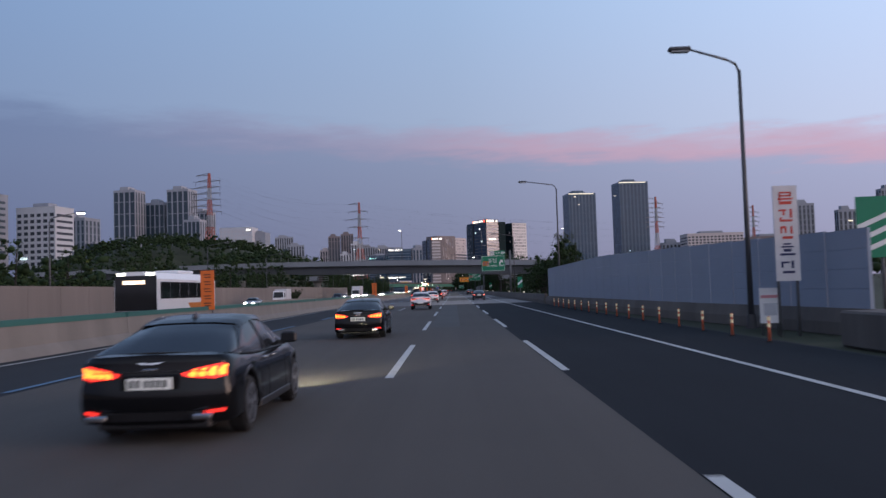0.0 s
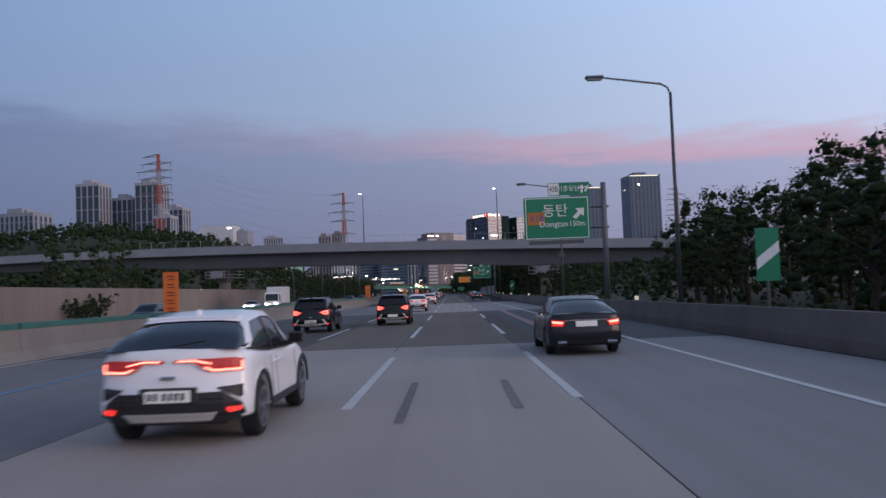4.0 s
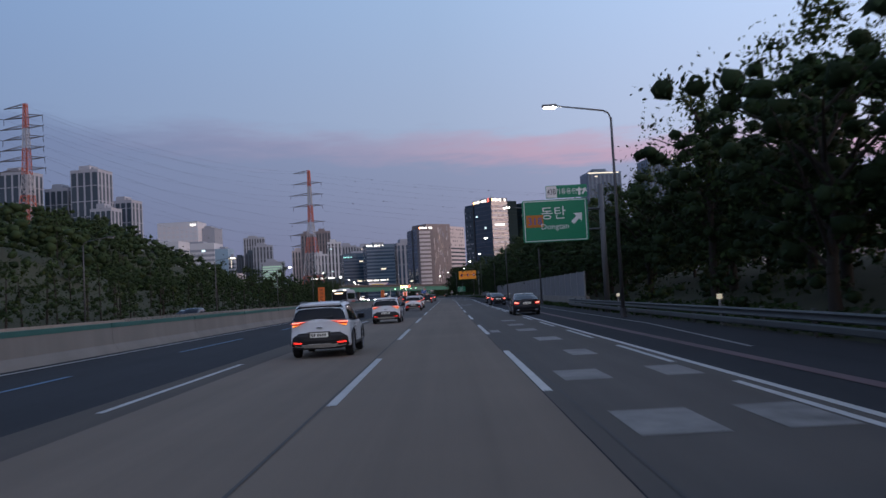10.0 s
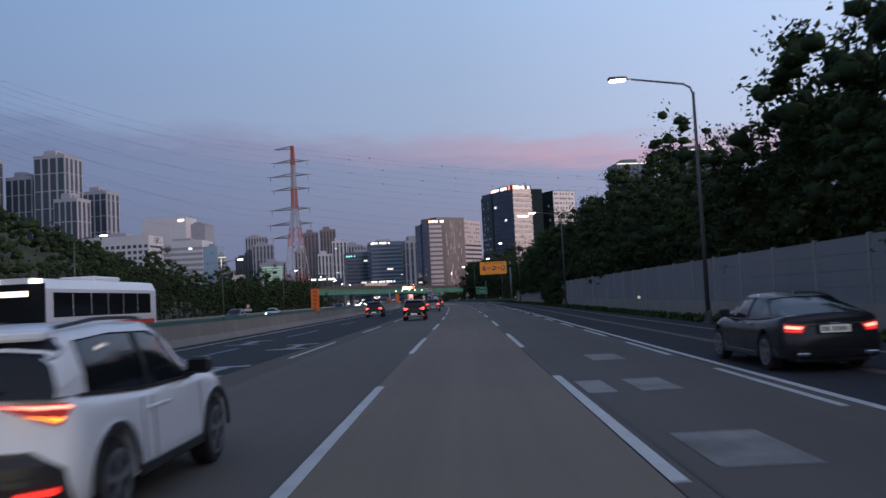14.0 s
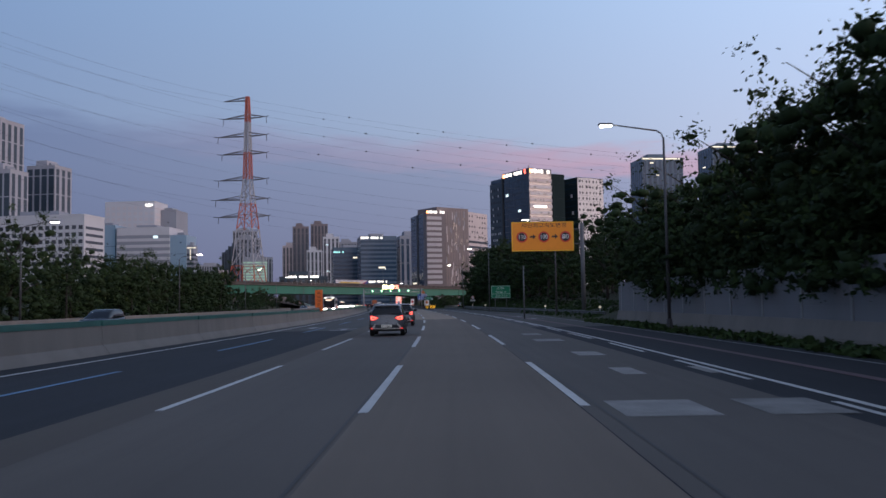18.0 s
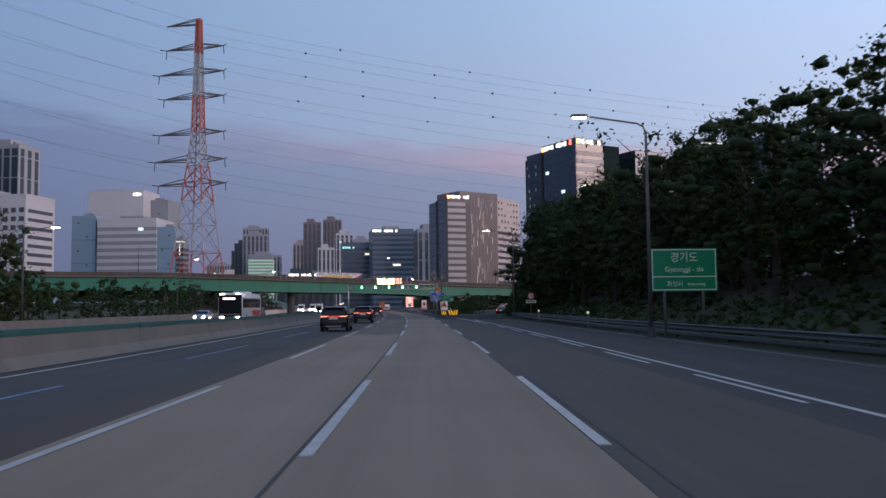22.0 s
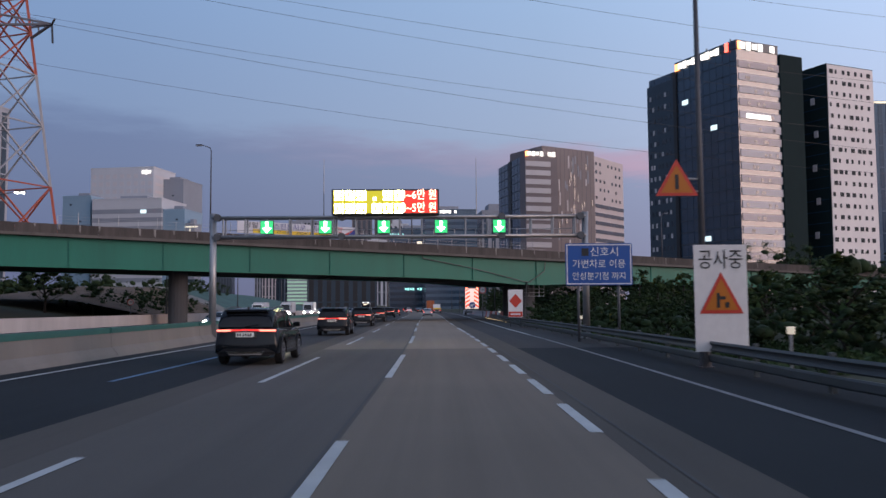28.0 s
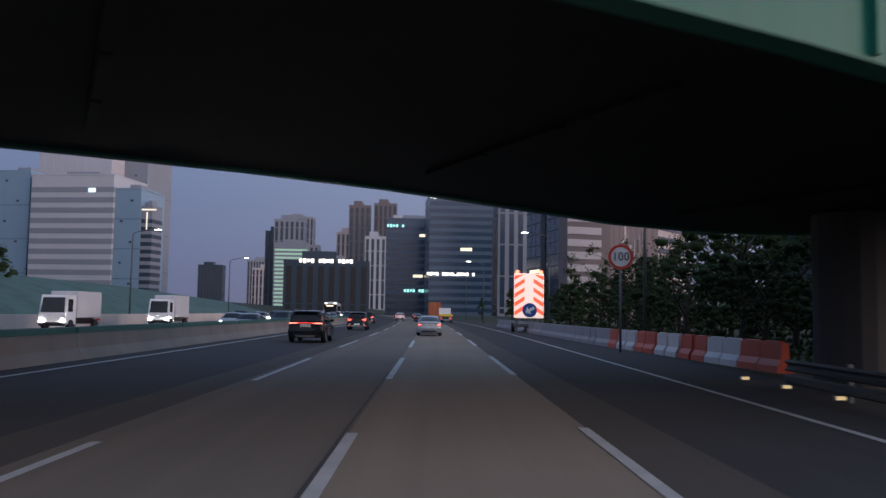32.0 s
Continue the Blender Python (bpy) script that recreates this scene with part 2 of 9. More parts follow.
def rod(bm, a, b, r, r2=None, sides=8, caps=True):
    """A round bar from a to b, tapering from r to r2."""
    a, b = Vector(a), Vector(b)
    r2 = r if r2 is None else r2
    d = (b - a).normalized()
    u = d.orthogonal().normalized()
    v = d.cross(u)
    rings = []
    for p, q in ((a, r), (b, r2)):
        rings.append([bm.verts.new(p + q * (math.cos(2 * math.pi * i / sides) * u + math.sin(2 * math.pi * i / sides) * v)) for i in range(sides)])
    for i in range(sides):
        bm.faces.new((rings[0][i], rings[0][(i + 1) % sides], rings[1][(i + 1) % sides], rings[1][i]))
    if caps:
        bm.faces.new(rings[0][::-1])
        bm.faces.new(rings[1])
    return bm


def bar(bm, a, b, w, h):
    """A square bar from a to b."""
    a, b = Vector(a), Vector(b)
    d = (b - a).normalized()
    u = d.cross(Vector((0, 0, 1)))
    u = u.normalized() if u.length > 1e-4 else Vector((1, 0, 0))
    v = u.cross(d)
    ring = [[bm.verts.new(p + su * w / 2 * u + sv * h / 2 * v) for su, sv in ((-1, -1), (1, -1), (1, 1), (-1, 1))] for p in (a, b)]
    for i in range(4):
        bm.faces.new((ring[0][i], ring[0][(i + 1) % 4], ring[1][(i + 1) % 4], ring[1][i]))
    bm.faces.new(ring[0][::-1])
    bm.faces.new(ring[1])
    return bm


def prism(points, depth, bm=None, axis="y", start=0.0):
    """A flat outline given as (x, z), drawn out along y by depth."""
    bm = bm or bmesh.new()
    lo = [bm.verts.new((x, start, z)) for x, z in points]
    hi = [bm.verts.new((x, start + depth, z)) for x, z in points]
    n = len(points)
    for i in range(n):
        bm.faces.new((lo[i], lo[(i + 1) % n], hi[(i + 1) % n], hi[i]))
    bm.faces.new(lo[::-1])
    bm.faces.new(hi)
    return bm


def disc(bm, cx, cz, r, y0, y1, sides=20, inner=0.0):
    """A round plate, or a ring, in the x-z plane."""
    def circle(rad, y):
        return [bm.verts.new((cx + rad * math.cos(2 * math.pi * i / sides), y, cz + rad * math.sin(2 * math.pi * i / sides))) for i in range(sides)]
    a, b = circle(r, y0), circle(r, y1)
    for i in range(sides):
        bm.faces.new((a[i], a[(i + 1) % sides], b[(i + 1) % sides], b[i]))
    if inner:
        c, d = circle(inner, y0), circle(inner, y1)
        for i in range(sides):
            j = (i + 1) % sides
            bm.faces.new((a[i], c[i], c[j], a[j]))
            bm.faces.new((b[i], b[j], d[j], d[i]))
            bm.faces.new((c[i], d[i], d[j], c[j]))
    else:
        bm.faces.new(a[::-1])
        bm.faces.new(b)
    return bm


# ---- the road's line: stations along it, offsets to its right ----
STATIONS = [-160, 0, 150, 300, 420, 500, 560, 620, 680, 740, 800, 860, 920, 1000, 1120, 1400]
HEADINGS = [0, 0, -0.16, 0.27, -0.14, 0.77, 2.6, 4.16, 5.12, 6.98, 8.54, 7.9, 8.3, 10.0, 13.0, 17.0]
GRID = np.arange(-160.0, 1401.0, 4.0)
HEAD = np.interp(GRID, STATIONS, np.radians(HEADINGS))
LINE_X, LINE_Y = np.cumsum(-np.sin(HEAD) * 4), np.cumsum(np.cos(HEAD) * 4)
LINE_X, LINE_Y = LINE_X - LINE_X[40], LINE_Y - LINE_Y[40]


def heading(s):
    return float(np.interp(s, GRID, HEAD))


def at(s, lat=0.0, z=0.0):
    h = heading(s)
    return Vector((float(np.interp(s, GRID, LINE_X)) + lat * math.cos(h), float(np.interp(s, GRID, LINE_Y)) + lat * math.sin(h), z))


def stand(s, lat=0.0, z=0.0, turn=0.0):
    """The pose of a thing beside the road: its y along the road, its x to the right."""
    return Matrix.Translation(at(s, lat, z)) @ Matrix.Rotation(heading(s) + radians(turn), 4, "Z")


def ribbon(profile, s0, s1, step=8.0, bm=None, closed=True):
    """A profile of (lat, z) swept along the road; lat and z may be functions of s."""
    bm = bm or bmesh.new()
    n = max(1, math.ceil((s1 - s0) / step))
    rings = []
    for k in range(n + 1):
        s = s0 + (s1 - s0) * k / n
        rings.append([bm.verts.new(at(s, la(s) if callable(la) else la, z(s) if callable(z) else z)) for la, z in profile])
    m = len(profile)
    for a, b in zip(rings, rings[1:]):
        for i in range(m if closed else m - 1):
            bm.faces.new((a[i], a[(i + 1) % m], b[(i + 1) % m], b[i]))
    if closed:
        bm.faces.new(rings[0])
        bm.faces.new(rings[-1][::-1])
    elif s1 - s0 > 20:
        uv = bm.loops.layers.uv.new("lane_run") if not bm.loops.layers.uv else bm.loops.layers.uv[0]
        where = {}
        for k, ring in enumerate(rings):
            s = s0 + (s1 - s0) * k / n
            for v, (la, z) in zip(ring, profile):
                where[v] = (la(s) if callable(la) else la, s)
        for f in bm.faces:
            for lp in f.loops:
                if lp.vert in where:
                    lp[uv].uv = where[lp.vert]
    return bm


def steps(*pairs):
    xs, ys = zip(*pairs)
    return lambda s: float(np.interp(s, xs, ys))

# ---- the ground and the carriageways ----
def bump_at(x, y, cx, cy, rx, ry, h):
    d = ((x - cx) / rx) ** 2 + ((y - cy) / ry) ** 2
    return h * math.exp(-d * d * 0.9)


def ground_height(s, lat):
    p = at(s, lat)
    z = -0.12
    if lat < -38:
        rise = min(1.0, (-38 - lat) / 25)
        z += rise * (bump_at(p.x, p.y, -165, 545, 76, 120, 30) + bump_at(p.x, p.y, -88, 395, 30, 65, 13) + bump_at(p.x, p.y, -300, 480, 150, 160, 5))
        z += rise * (3.0 if s < 330 else steps((330, 3), (420, 1.0), (760, 1.0), (860, 4.0), (1000, 5.0))(s))
    if lat > 12:
        z += min(1.0, (lat - 12) / 9) * steps((-200, 0), (90, 0), (130, 1.2), (240, 1.0), (300, 2.6), (560, 3.0), (680, 3.5), (720, 1.0), (800, 0.3), (1200, 0.5))(s)
    return z


def make_ground():
    bm = bmesh.new()
    ss = list(np.arange(-160, 1401, 20.0))
    lats = [-4000, -1500, -800, -500, -400, -330, -290, -250, -220, -195, -170, -150, -130, -112, -95, -82, -70, -60, -50, -44, -38, -15, 0, 12.0, 16, 21, 30, 45, 80, 200, 600, 1500, 4000]
    rows = []
    for s in [-3000] + ss + [4200]:
        c = min(max(s, -160), 1400)
        row = []
        for la in lats:
            v = at(c, la if abs(la) < 300 else la, ground_height(c, la))
            v.y += s - c
            row.append(bm.verts.new(v))
        rows.append(row)
    for a, b in zip(rows, rows[1:]):
        for i in range(len(lats) - 1):
            bm.faces.new((a[i], a[i + 1], b[i + 1], b[i]))
    structure("ground", bm, GRASS_SOIL, "dark grassy ground beside the motorway", "ground", True)


make_ground()
LEFT_EDGE = steps((-160, -14.0), (480, -14.0), (560, -12.4), (1400, -12.4))
RIGHT_EDGE = steps((-160, 8.6), (240, 8.8), (285, 10.4), (520, 11.2), (600, 12.4), (690, 10.6), (745, 7.9), (800, 7.9), (860, 9.4), (1400, 9.4))


def surface(name, l0, l1, s0, s1, z, material, label, category="road"):
    return structure(name, ribbon([(l0, z), (l1, z)], s0, s1, 6.0, closed=False), material, label, category)


surface("road", lambda s: LEFT_EDGE(s) + 0.1, RIGHT_EDGE, -160, 1400, 0.0, ASPHALT, "worn grey asphalt carriageway of five lanes", "road")
surface("road_opposite", -36.5, lambda s: LEFT_EDGE(s) - 0.6, -160, 1400, -0.02, ASPHALT, "grey asphalt carriageway for oncoming traffic", "road")
# the exit ramp that swings away to the right
RAMP_L = steps((690, 6.0), (705, 6.4), (720, 8.0), (740, 12.0), (760, 19), (800, 35), (850, 58), (900, 84))
RAMP_R = steps((690, 10.6), (705, 10.5), (711, 10.9), (720, 12.6), (730, 14.9), (740, 18.0), (760, 26), (800, 43), (850, 66), (900, 92))
surface("road_exit_ramp", RAMP_L, RAMP_R, 690, 900, 0.02, ASPHALT, "asphalt exit ramp bending away from the motorway", "road")
# outer lanes and shoulder, their colours dimmed for the lens's corner falloff
surface("road_dark_shoulder", 1.71, lambda s: RIGHT_EDGE(s) - 0.15, -160, 97.9, 0.002, mat("asphalt_corner_dim", (0.024, 0.027, 0.032), 0.92, spec=0.1, lanes=True, vary=0.3, scale=0.12, fine=60.0, bump=0.4), "dark asphalt of the outer lane and shoulder, dimmed for lens falloff", "road")
surface("road_late_stretch", lambda s: LEFT_EDGE(s) + 0.3, lambda s: RIGHT_EDGE(s) - 0.1, 772.1, 1300, 0.002, mat("asphalt_late_grey", (0.062, 0.061, 0.061), 0.9, spec=0.2, lanes=True, vary=0.3, scale=0.12, fine=60.0, bump=0.4), "grey asphalt of the outer lanes", "road")
surface("road_dark_stretch", lambda s: LEFT_EDGE(s) + 0.3, lambda s: RIGHT_EDGE(s) - 0.1, 700.1, 772, 0.002, mat("asphalt_dark_stretch", (0.027, 0.031, 0.034), 0.92, spec=0.15, lanes=True, vary=0.3, scale=0.12, fine=60.0, bump=0.4), "dark asphalt of the outer lanes before the overpass", "road")
surface("road_greyer_stretch", lambda s: LEFT_EDGE(s) + 0.3, lambda s: RIGHT_EDGE(s) - 0.1, 540, 700, 0.002, ASPHALT_LATE, "greyer asphalt of the outer lanes", "road")
surface("road_concrete_slab", -5.3, 1.8, 98, 132, 0.005, ROAD_CONCRETE, "pale concrete road slab between asphalt stretches", "road")
# the slab's sides, painted darker for the same falloff
for a, b in ((98, 132), (176, 229.5)):
    surface("road_concrete_side", lambda s: LEFT_EDGE(s) + 0.2, -5.32, a, b, 0.005, CONCRETE_LEFT, "concrete slab of the bus lanes, dimmed for lens falloff", "road")
    surface("road_concrete_side", 1.82, lambda s: RIGHT_EDGE(s) - 0.2, a, b, 0.005, CONCRETE_SIDE, "concrete slab of the outer lane, dimmed for lens falloff", "road")
surface("road_bridge_slab", -5.3, 1.8, 176, 229.5, 0.005, ROAD_CONCRETE, "pale concrete road slab below the overpass", "road")
MID_GREY = mat("asphalt_between", (0.165, 0.137, 0.11), 0.88, spec=0.3, lanes=True, vary=0.28, scale=0.1, fine=60.0, bump=0.4)
for l0, l1 in ((lambda s: LEFT_EDGE(s) + 0.2, -6.42), (2.72, lambda s: RIGHT_EDGE(s) - 0.2)):
    surface("road_outer_lanes", l0, l1, 132.1, 176, 0.0035, mat("asphalt_outer", (0.095, 0.093, 0.092), 0.88, spec=0.3, lanes=True, vary=0.28, scale=0.1, fine=60.0, bump=0.4), "grey asphalt of the outer lanes", "road")
# middle lanes: headlamp light painted as a lighter, warmer asphalt
surface("road_worn_lanes", -5.3, 1.7, 132.1, 176, 0.004, MID_GREY, "brownish asphalt of the middle lanes, lightened as by headlamps", "road")
surface("road_worn_lanes", -5.3, 1.7, 229.6, 420, 0.004, ASPHALT_BEAM, "brownish asphalt of the middle lanes, lightened as by headlamps", "road")
surface("road_worn_lanes", -5.3, 1.7, 420, 572, 0.004, MID_GREY, "brownish asphalt of the middle lanes, lightened as by headlamps", "road")
LANE_GREY = mat("asphalt_second_lane", (0.115, 0.102, 0.089), 0.88, spec=0.3, lanes=True, vary=0.28, scale=0.1, fine=60.0, bump=0.4)
LANE_PALE = mat("asphalt_second_lane_pale", (0.19, 0.162, 0.132), 0.88, spec=0.3, lanes=True, vary=0.28, scale=0.1, fine=60.0, bump=0.4)
# the second lane takes a step down as that painted light falls off
surface("road_second_lane", -5.32, -1.85, 330, 572, 0.0052, LANE_GREY, "greyer asphalt of the lane beside the headlamp-tinted one", "road")
surface("road_second_lane", -5.32, -1.85, 640, 700, 0.0052, LANE_PALE, "greyer asphalt of the lane beside the headlamp-tinted one", "road")
surface("road_second_lane", -5.32, -1.85, 700, 772, 0.0052, LANE_GREY, "greyer asphalt of the lane beside the headlamp-tinted one", "road")
surface("road_second_lane", -5.32, -1.85, 772, 1300, 0.0052, LANE_PALE, "greyer asphalt of the lane beside the headlamp-tinted one", "road")
surface("road_worn_lanes", -5.3, 1.7, 700, 772, 0.004, ASPHALT_BEAM, "brownish asphalt of the middle lanes, lightened as by headlamps", "road")
surface("road_worn_lanes", -5.3, 1.7, 772, 1300, 0.004, ASPHALT_PALE, "paler brownish asphalt of the middle lanes, lightened as by headlamps", "road")
surface("road_worn_lanes", -5.3, 1.7, 572.1, 700, 0.004, ASPHALT_PALE, "paler brownish asphalt of the middle lanes, lightened as by headlamps", "road")
surface("road_worn_lanes", -9.0, 1.7, -160, 97.9, 0.004, mat("asphalt_mid", (0.095, 0.084, 0.075), 0.88, spec=0.3, lanes=True, vary=0.25, scale=0.1, fine=60.0, bump=0.4), "asphalt of the middle lanes, lightened as by headlamps", "road")
# right lane, its colour also dimmed for lens falloff
surface("road_right_lane", 1.72, 5.3, 229.6, 690, 0.0045, mat("asphalt_right", (0.118, 0.106, 0.094), 0.88, spec=0.3, lanes=True, vary=0.25, scale=0.1, fine=60.0, bump=0.4), "grey asphalt of the outer lane", "road")
for s0, s1, l0, l1 in ((40, 96, -1.6, -0.2),):
    surface("road_patch", l0, l1, s0, s1, 0.009, ASPHALT_DARK, "darker strip of patched asphalt", "road")
# strips of middle tone that soften the edge of the painted light
for s0, s1, l0, l1 in ((132.1, 176, -6.4, -5.3), (132.1, 176, 1.7, 2.7), (229.6, 1300, -6.4, -5.3), (690, 1300, 1.7, 2.8)):
    surface("road_lane_margin", l0, l1, s0, s1, 0.0042, ASPHALT_MARGIN, "asphalt strip of middle tone softening the tint between two lanes", "road")
# joints between the lanes and the concrete bays
bm = bmesh.new()
for lat, s0, s1 in ((-1.95, 130, 176), (-1.95, 229.5, 520), (1.98, 250, 640), (-1.95, 560, 860), (1.98, 700, 780)):
    ribbon([(lat, 0.011), (lat + 0.05, 0.011)], s0, s1, 6.0, bm, closed=False)
for s in (98, 132, 176, 229.5):
    ribbon([(lambda q: LEFT_EDGE(q) + 0.2, 0.011), (lambda q: RIGHT_EDGE(q) - 0.3, 0.011)], s, s + 0.12, 1, bm, closed=False)
structure("road_joint", bm, ASPHALT_DARK, "dark sealed joints in the road surface", "joint")

# ---- painted lines ----
MARK_Z = 0.012


def paint(name, l0, l1, s0, s1, material, label, step=5.0):
    return structure(name, ribbon([(l0, MARK_Z), (l1, MARK_Z)], s0, s1, step, closed=False), material, label, "road marking")


def dashes(lat, s0, s1, first, length, gap, material, label, width=0.16):
    s = first
    while s < s1:
        if s + length > s0:
            a, b = (lat(s), lat(s + length)) if callable(lat) else (lat, lat)
            paint("lane_dash", (lambda q: lat(q) - width / 2) if callable(lat) else lat - width / 2, (lambda q: lat(q) + width / 2) if callable(lat) else lat + width / 2, max(s, s0), s + length, material, label)
        s += length + gap


dashes(-1.8, -60, 1040, -62.5, 10.1, 9.9, PAINT, "white lane dash on the asphalt", 0.17)
dashes(1.8, -60, 728, -62.0, 10.1, 9.9, PAINT, "white lane dash on the asphalt", 0.17)
dashes(1.62, 738, 745, 738.2, 6.8, 9.9, PAINT, "short white lane dash near the exit", 0.19)
dashes(1.62, 748, 797, 748.2, 3.4, 1.7, PAINT, "short white lane dash near the exit", 0.19)
dashes(1.62, 797, 807, 798.0, 8.5, 9.9, PAINT, "white lane dash on the asphalt", 0.22)
dashes(1.65, 812, 1040, 817.2, 10.1, 11.1, PAINT, "white lane dash on the asphalt", 0.17)
LEFT_LANE = steps((-60, -5.35), (95, -5.4), (180, -5.62), (260, -5.88), (410, -5.85), (480, -5.48), (500, -5.27), (530, -5.15), (560, -5.07), (680, -4.98), (756, -4.72), (815, -4.75), (840, -4.95), (870, -5.15), (1040, -5.1))
for a, b, first_dash in ((-60, 92, -64.0), (92, 512, 98.2), (512, 1040, 516.4)):
    dashes(LEFT_LANE, a, b, first_dash, 10.1, 9.9, PAINT, "white lane dash on the asphalt", 0.15)
dashes(steps((-60, -9.2), (240, -9.4), (290, -10.4), (480, -9.6), (660, -8.4), (1150, -8.6)), -60, 760, -63, 10.1, 9.9, PAINT_BLUE, "worn blue bus-lane dash on the asphalt", 0.16)
EDGE_LEFT = steps((-60, -12.9), (190, -13.6), (300, -13.2), (480, -12.4), (560, -11.4), (1150, -11.0))
paint("edge_line_left", lambda s: EDGE_LEFT(s) - 0.08, lambda s: EDGE_LEFT(s) + 0.08, -100, 1200, PAINT, "white edge line beside the median barrier")
EDGE_RIGHT = steps((-60, 5.5), (170, 5.6), (240, 5.3), (380, 5.35), (520, 6.4), (600, 6.45), (650, 6.36), (676, 6.28), (684, 6.18), (690, 6.4), (704, 7.25), (718, 9.0), (740, 12.6))
EDGE_THROUGH = steps((655, 5.78), (676, 5.5), (690, 5.28), (698, 4.98), (750, 5.1), (800, 5.3), (850, 5.8), (900, 6.0), (1150, 6.0))
paint("edge_line_right", lambda s: EDGE_RIGHT(s) - 0.08, lambda s: EDGE_RIGHT(s) + 0.08, -100, 742, PAINT, "white solid line between through lanes and shoulder")
paint("edge_line_right", lambda s: EDGE_THROUGH(s) - 0.09, lambda s: EDGE_THROUGH(s) + 0.09, 664, 704, PAINT, "white line along the through side of the gore")
paint("edge_line_right", lambda s: EDGE_THROUGH(s) - 0.07, lambda s: EDGE_THROUGH(s) + 0.07, 704, 788, PAINT_WORN, "worn white edge line beside the guard rail")
paint("edge_line_right", lambda s: EDGE_THROUGH(s) - 0.08, lambda s: EDGE_THROUGH(s) + 0.08, 788, 1200, PAINT, "white solid edge line")
dashes(lambda s: EDGE_RIGHT(s) - steps((262, 0.33), (600, 0.36), (655, 0.56))(s), 262, 660, 262, 6.0, 4.0, PAINT, "white broken line doubling the solid one", 0.14)
OUTER = steps((262, 6.2), (300, 8.8), (420, 9.6), (520, 10.6), (600, 11.7), (690, 9.9), (705, 10.2))
paint("edge_line_outer", lambda s: OUTER(s) - 0.07, lambda s: OUTER(s) + 0.07, 285, 705, PAINT_WORN, "worn white edge line of the exit lane")
PINK = steps((120, 3.7), (165, 3.8), (200, 4.1), (240, 5.6), (262, 6.6), (420, 7.6), (520, 8.6), (690, 8.0))
paint("guide_line_pink", lambda s: PINK(s) - 0.22, lambda s: PINK(s) + 0.22, 130, 262, PAINT_PINK, "pink guide line leading to the exit")
paint("guide_line_pink", lambda s: PINK(s) - 0.16, lambda s: PINK(s) + 0.16, 262, 600, mat("road_paint_pink_faded", (0.15, 0.095, 0.1), 0.75, vary=0.4, scale=0.5), "faded pink guide line in the exit lane")
# shark teeth and blocks before the exit
for s, spans in ((254.2, ((2.2, 3.1), (4.1, 4.85))), (260.8, ((2.2, 3.2), (4.0, 4.9))), (267.5, ((2.2, 3.3), (4.0, 4.9))), (274.3, ((2.3, 3.35), (4.0, 4.85))), (280.4, ((2.3, 3.2), (4.2, 4.9))), (286.2, ((3.3, 3.95),)), (293.0, ((3.2, 4.0),)), (300.2, ((2.0, 2.4), (3.15, 3.95))), (306.0, ((3.2, 3.95),)), (312.4, ((3.3, 4.05),)), (379.5, ((2.3, 3.3),)), (385.8, ((2.0, 2.5), (2.9, 3.6))), (392.4, ((3.1, 3.9),)),
                 (466.0, ((2.1, 3.4), (4.1, 5.5))), (473.5, ((2.15, 3.45), (4.2, 5.55))), (481.3, ((2.35, 3.5), (4.4, 5.55))), (488.9, ((2.45, 3.45), (4.6, 5.7))), (497.6, ((2.2, 3.65), (4.35, 5.65))), (504.7, ((3.6, 4.15), (5.6, 5.9))), (511.6, ((3.65, 4.5),)), (521.4, ((3.4, 4.6),)), (528.2, ((3.55, 4.45), (5.9, 6.2)))):
    for a, b in spans:
        paint("slow_block", a, b, s - 1.0, s + 1.0, mat("road_paint_faint", (0.235, 0.225, 0.21), 0.75, vary=0.6, scale=1.2, fine=16.0, bump=0.2), "worn white speed-reduction block on the lane")
# tyre marks and a pale seam on the concrete
for lat, a, b in ((-2.68, 191.8, 195.6), (-2.42, 191.8, 195.4), (-4.95, 192.6, 195.2), (-4.7, 192.8, 195.0), (0.95, 191.6, 195.8), (1.2, 191.4, 194.6), (-0.9, 116, 121), (0.8, 117, 121)):
    paint("tyre_mark", lat - 0.07, lat + 0.07, a, b, mat("tyre_mark", (0.15, 0.135, 0.12), 0.8, vary=0.7, scale=3.0), "dark tyre mark on the concrete", 1.0)
paint("slab_seam", lambda s: 0.02 + (s - 185) * 0.011, lambda s: 0.10 + (s - 185) * 0.011, 176.2, 229.3, mat("seam_filler", (0.44, 0.41, 0.38), 0.8, vary=0.3), "pale filled seam along the concrete slab")
# hatched nose of the gore
paint("gore_nose", lambda s: EDGE_THROUGH(s) + 0.1, lambda s: EDGE_RIGHT(s) - 0.09, 677.2, 682.0, PAINT, "white painted nose of the gore", 1.0)
for k in range(17):
    s = 683.4 + k * 1.75
    bm = bmesh.new()
    a, b = EDGE_THROUGH(s) + 0.1, EDGE_RIGHT(s + 0.9) - 0.1
    bm.faces.new([bm.verts.new(v) for v in (at(s, a, MARK_Z), at(s + 0.9, b, MARK_Z), at(s + 1.45, b, MARK_Z), at(s + 0.55, a, MARK_Z))])
    structure("gore_stripe", bm, PAINT_WORN, "worn white stripe in the gore", "road marking")
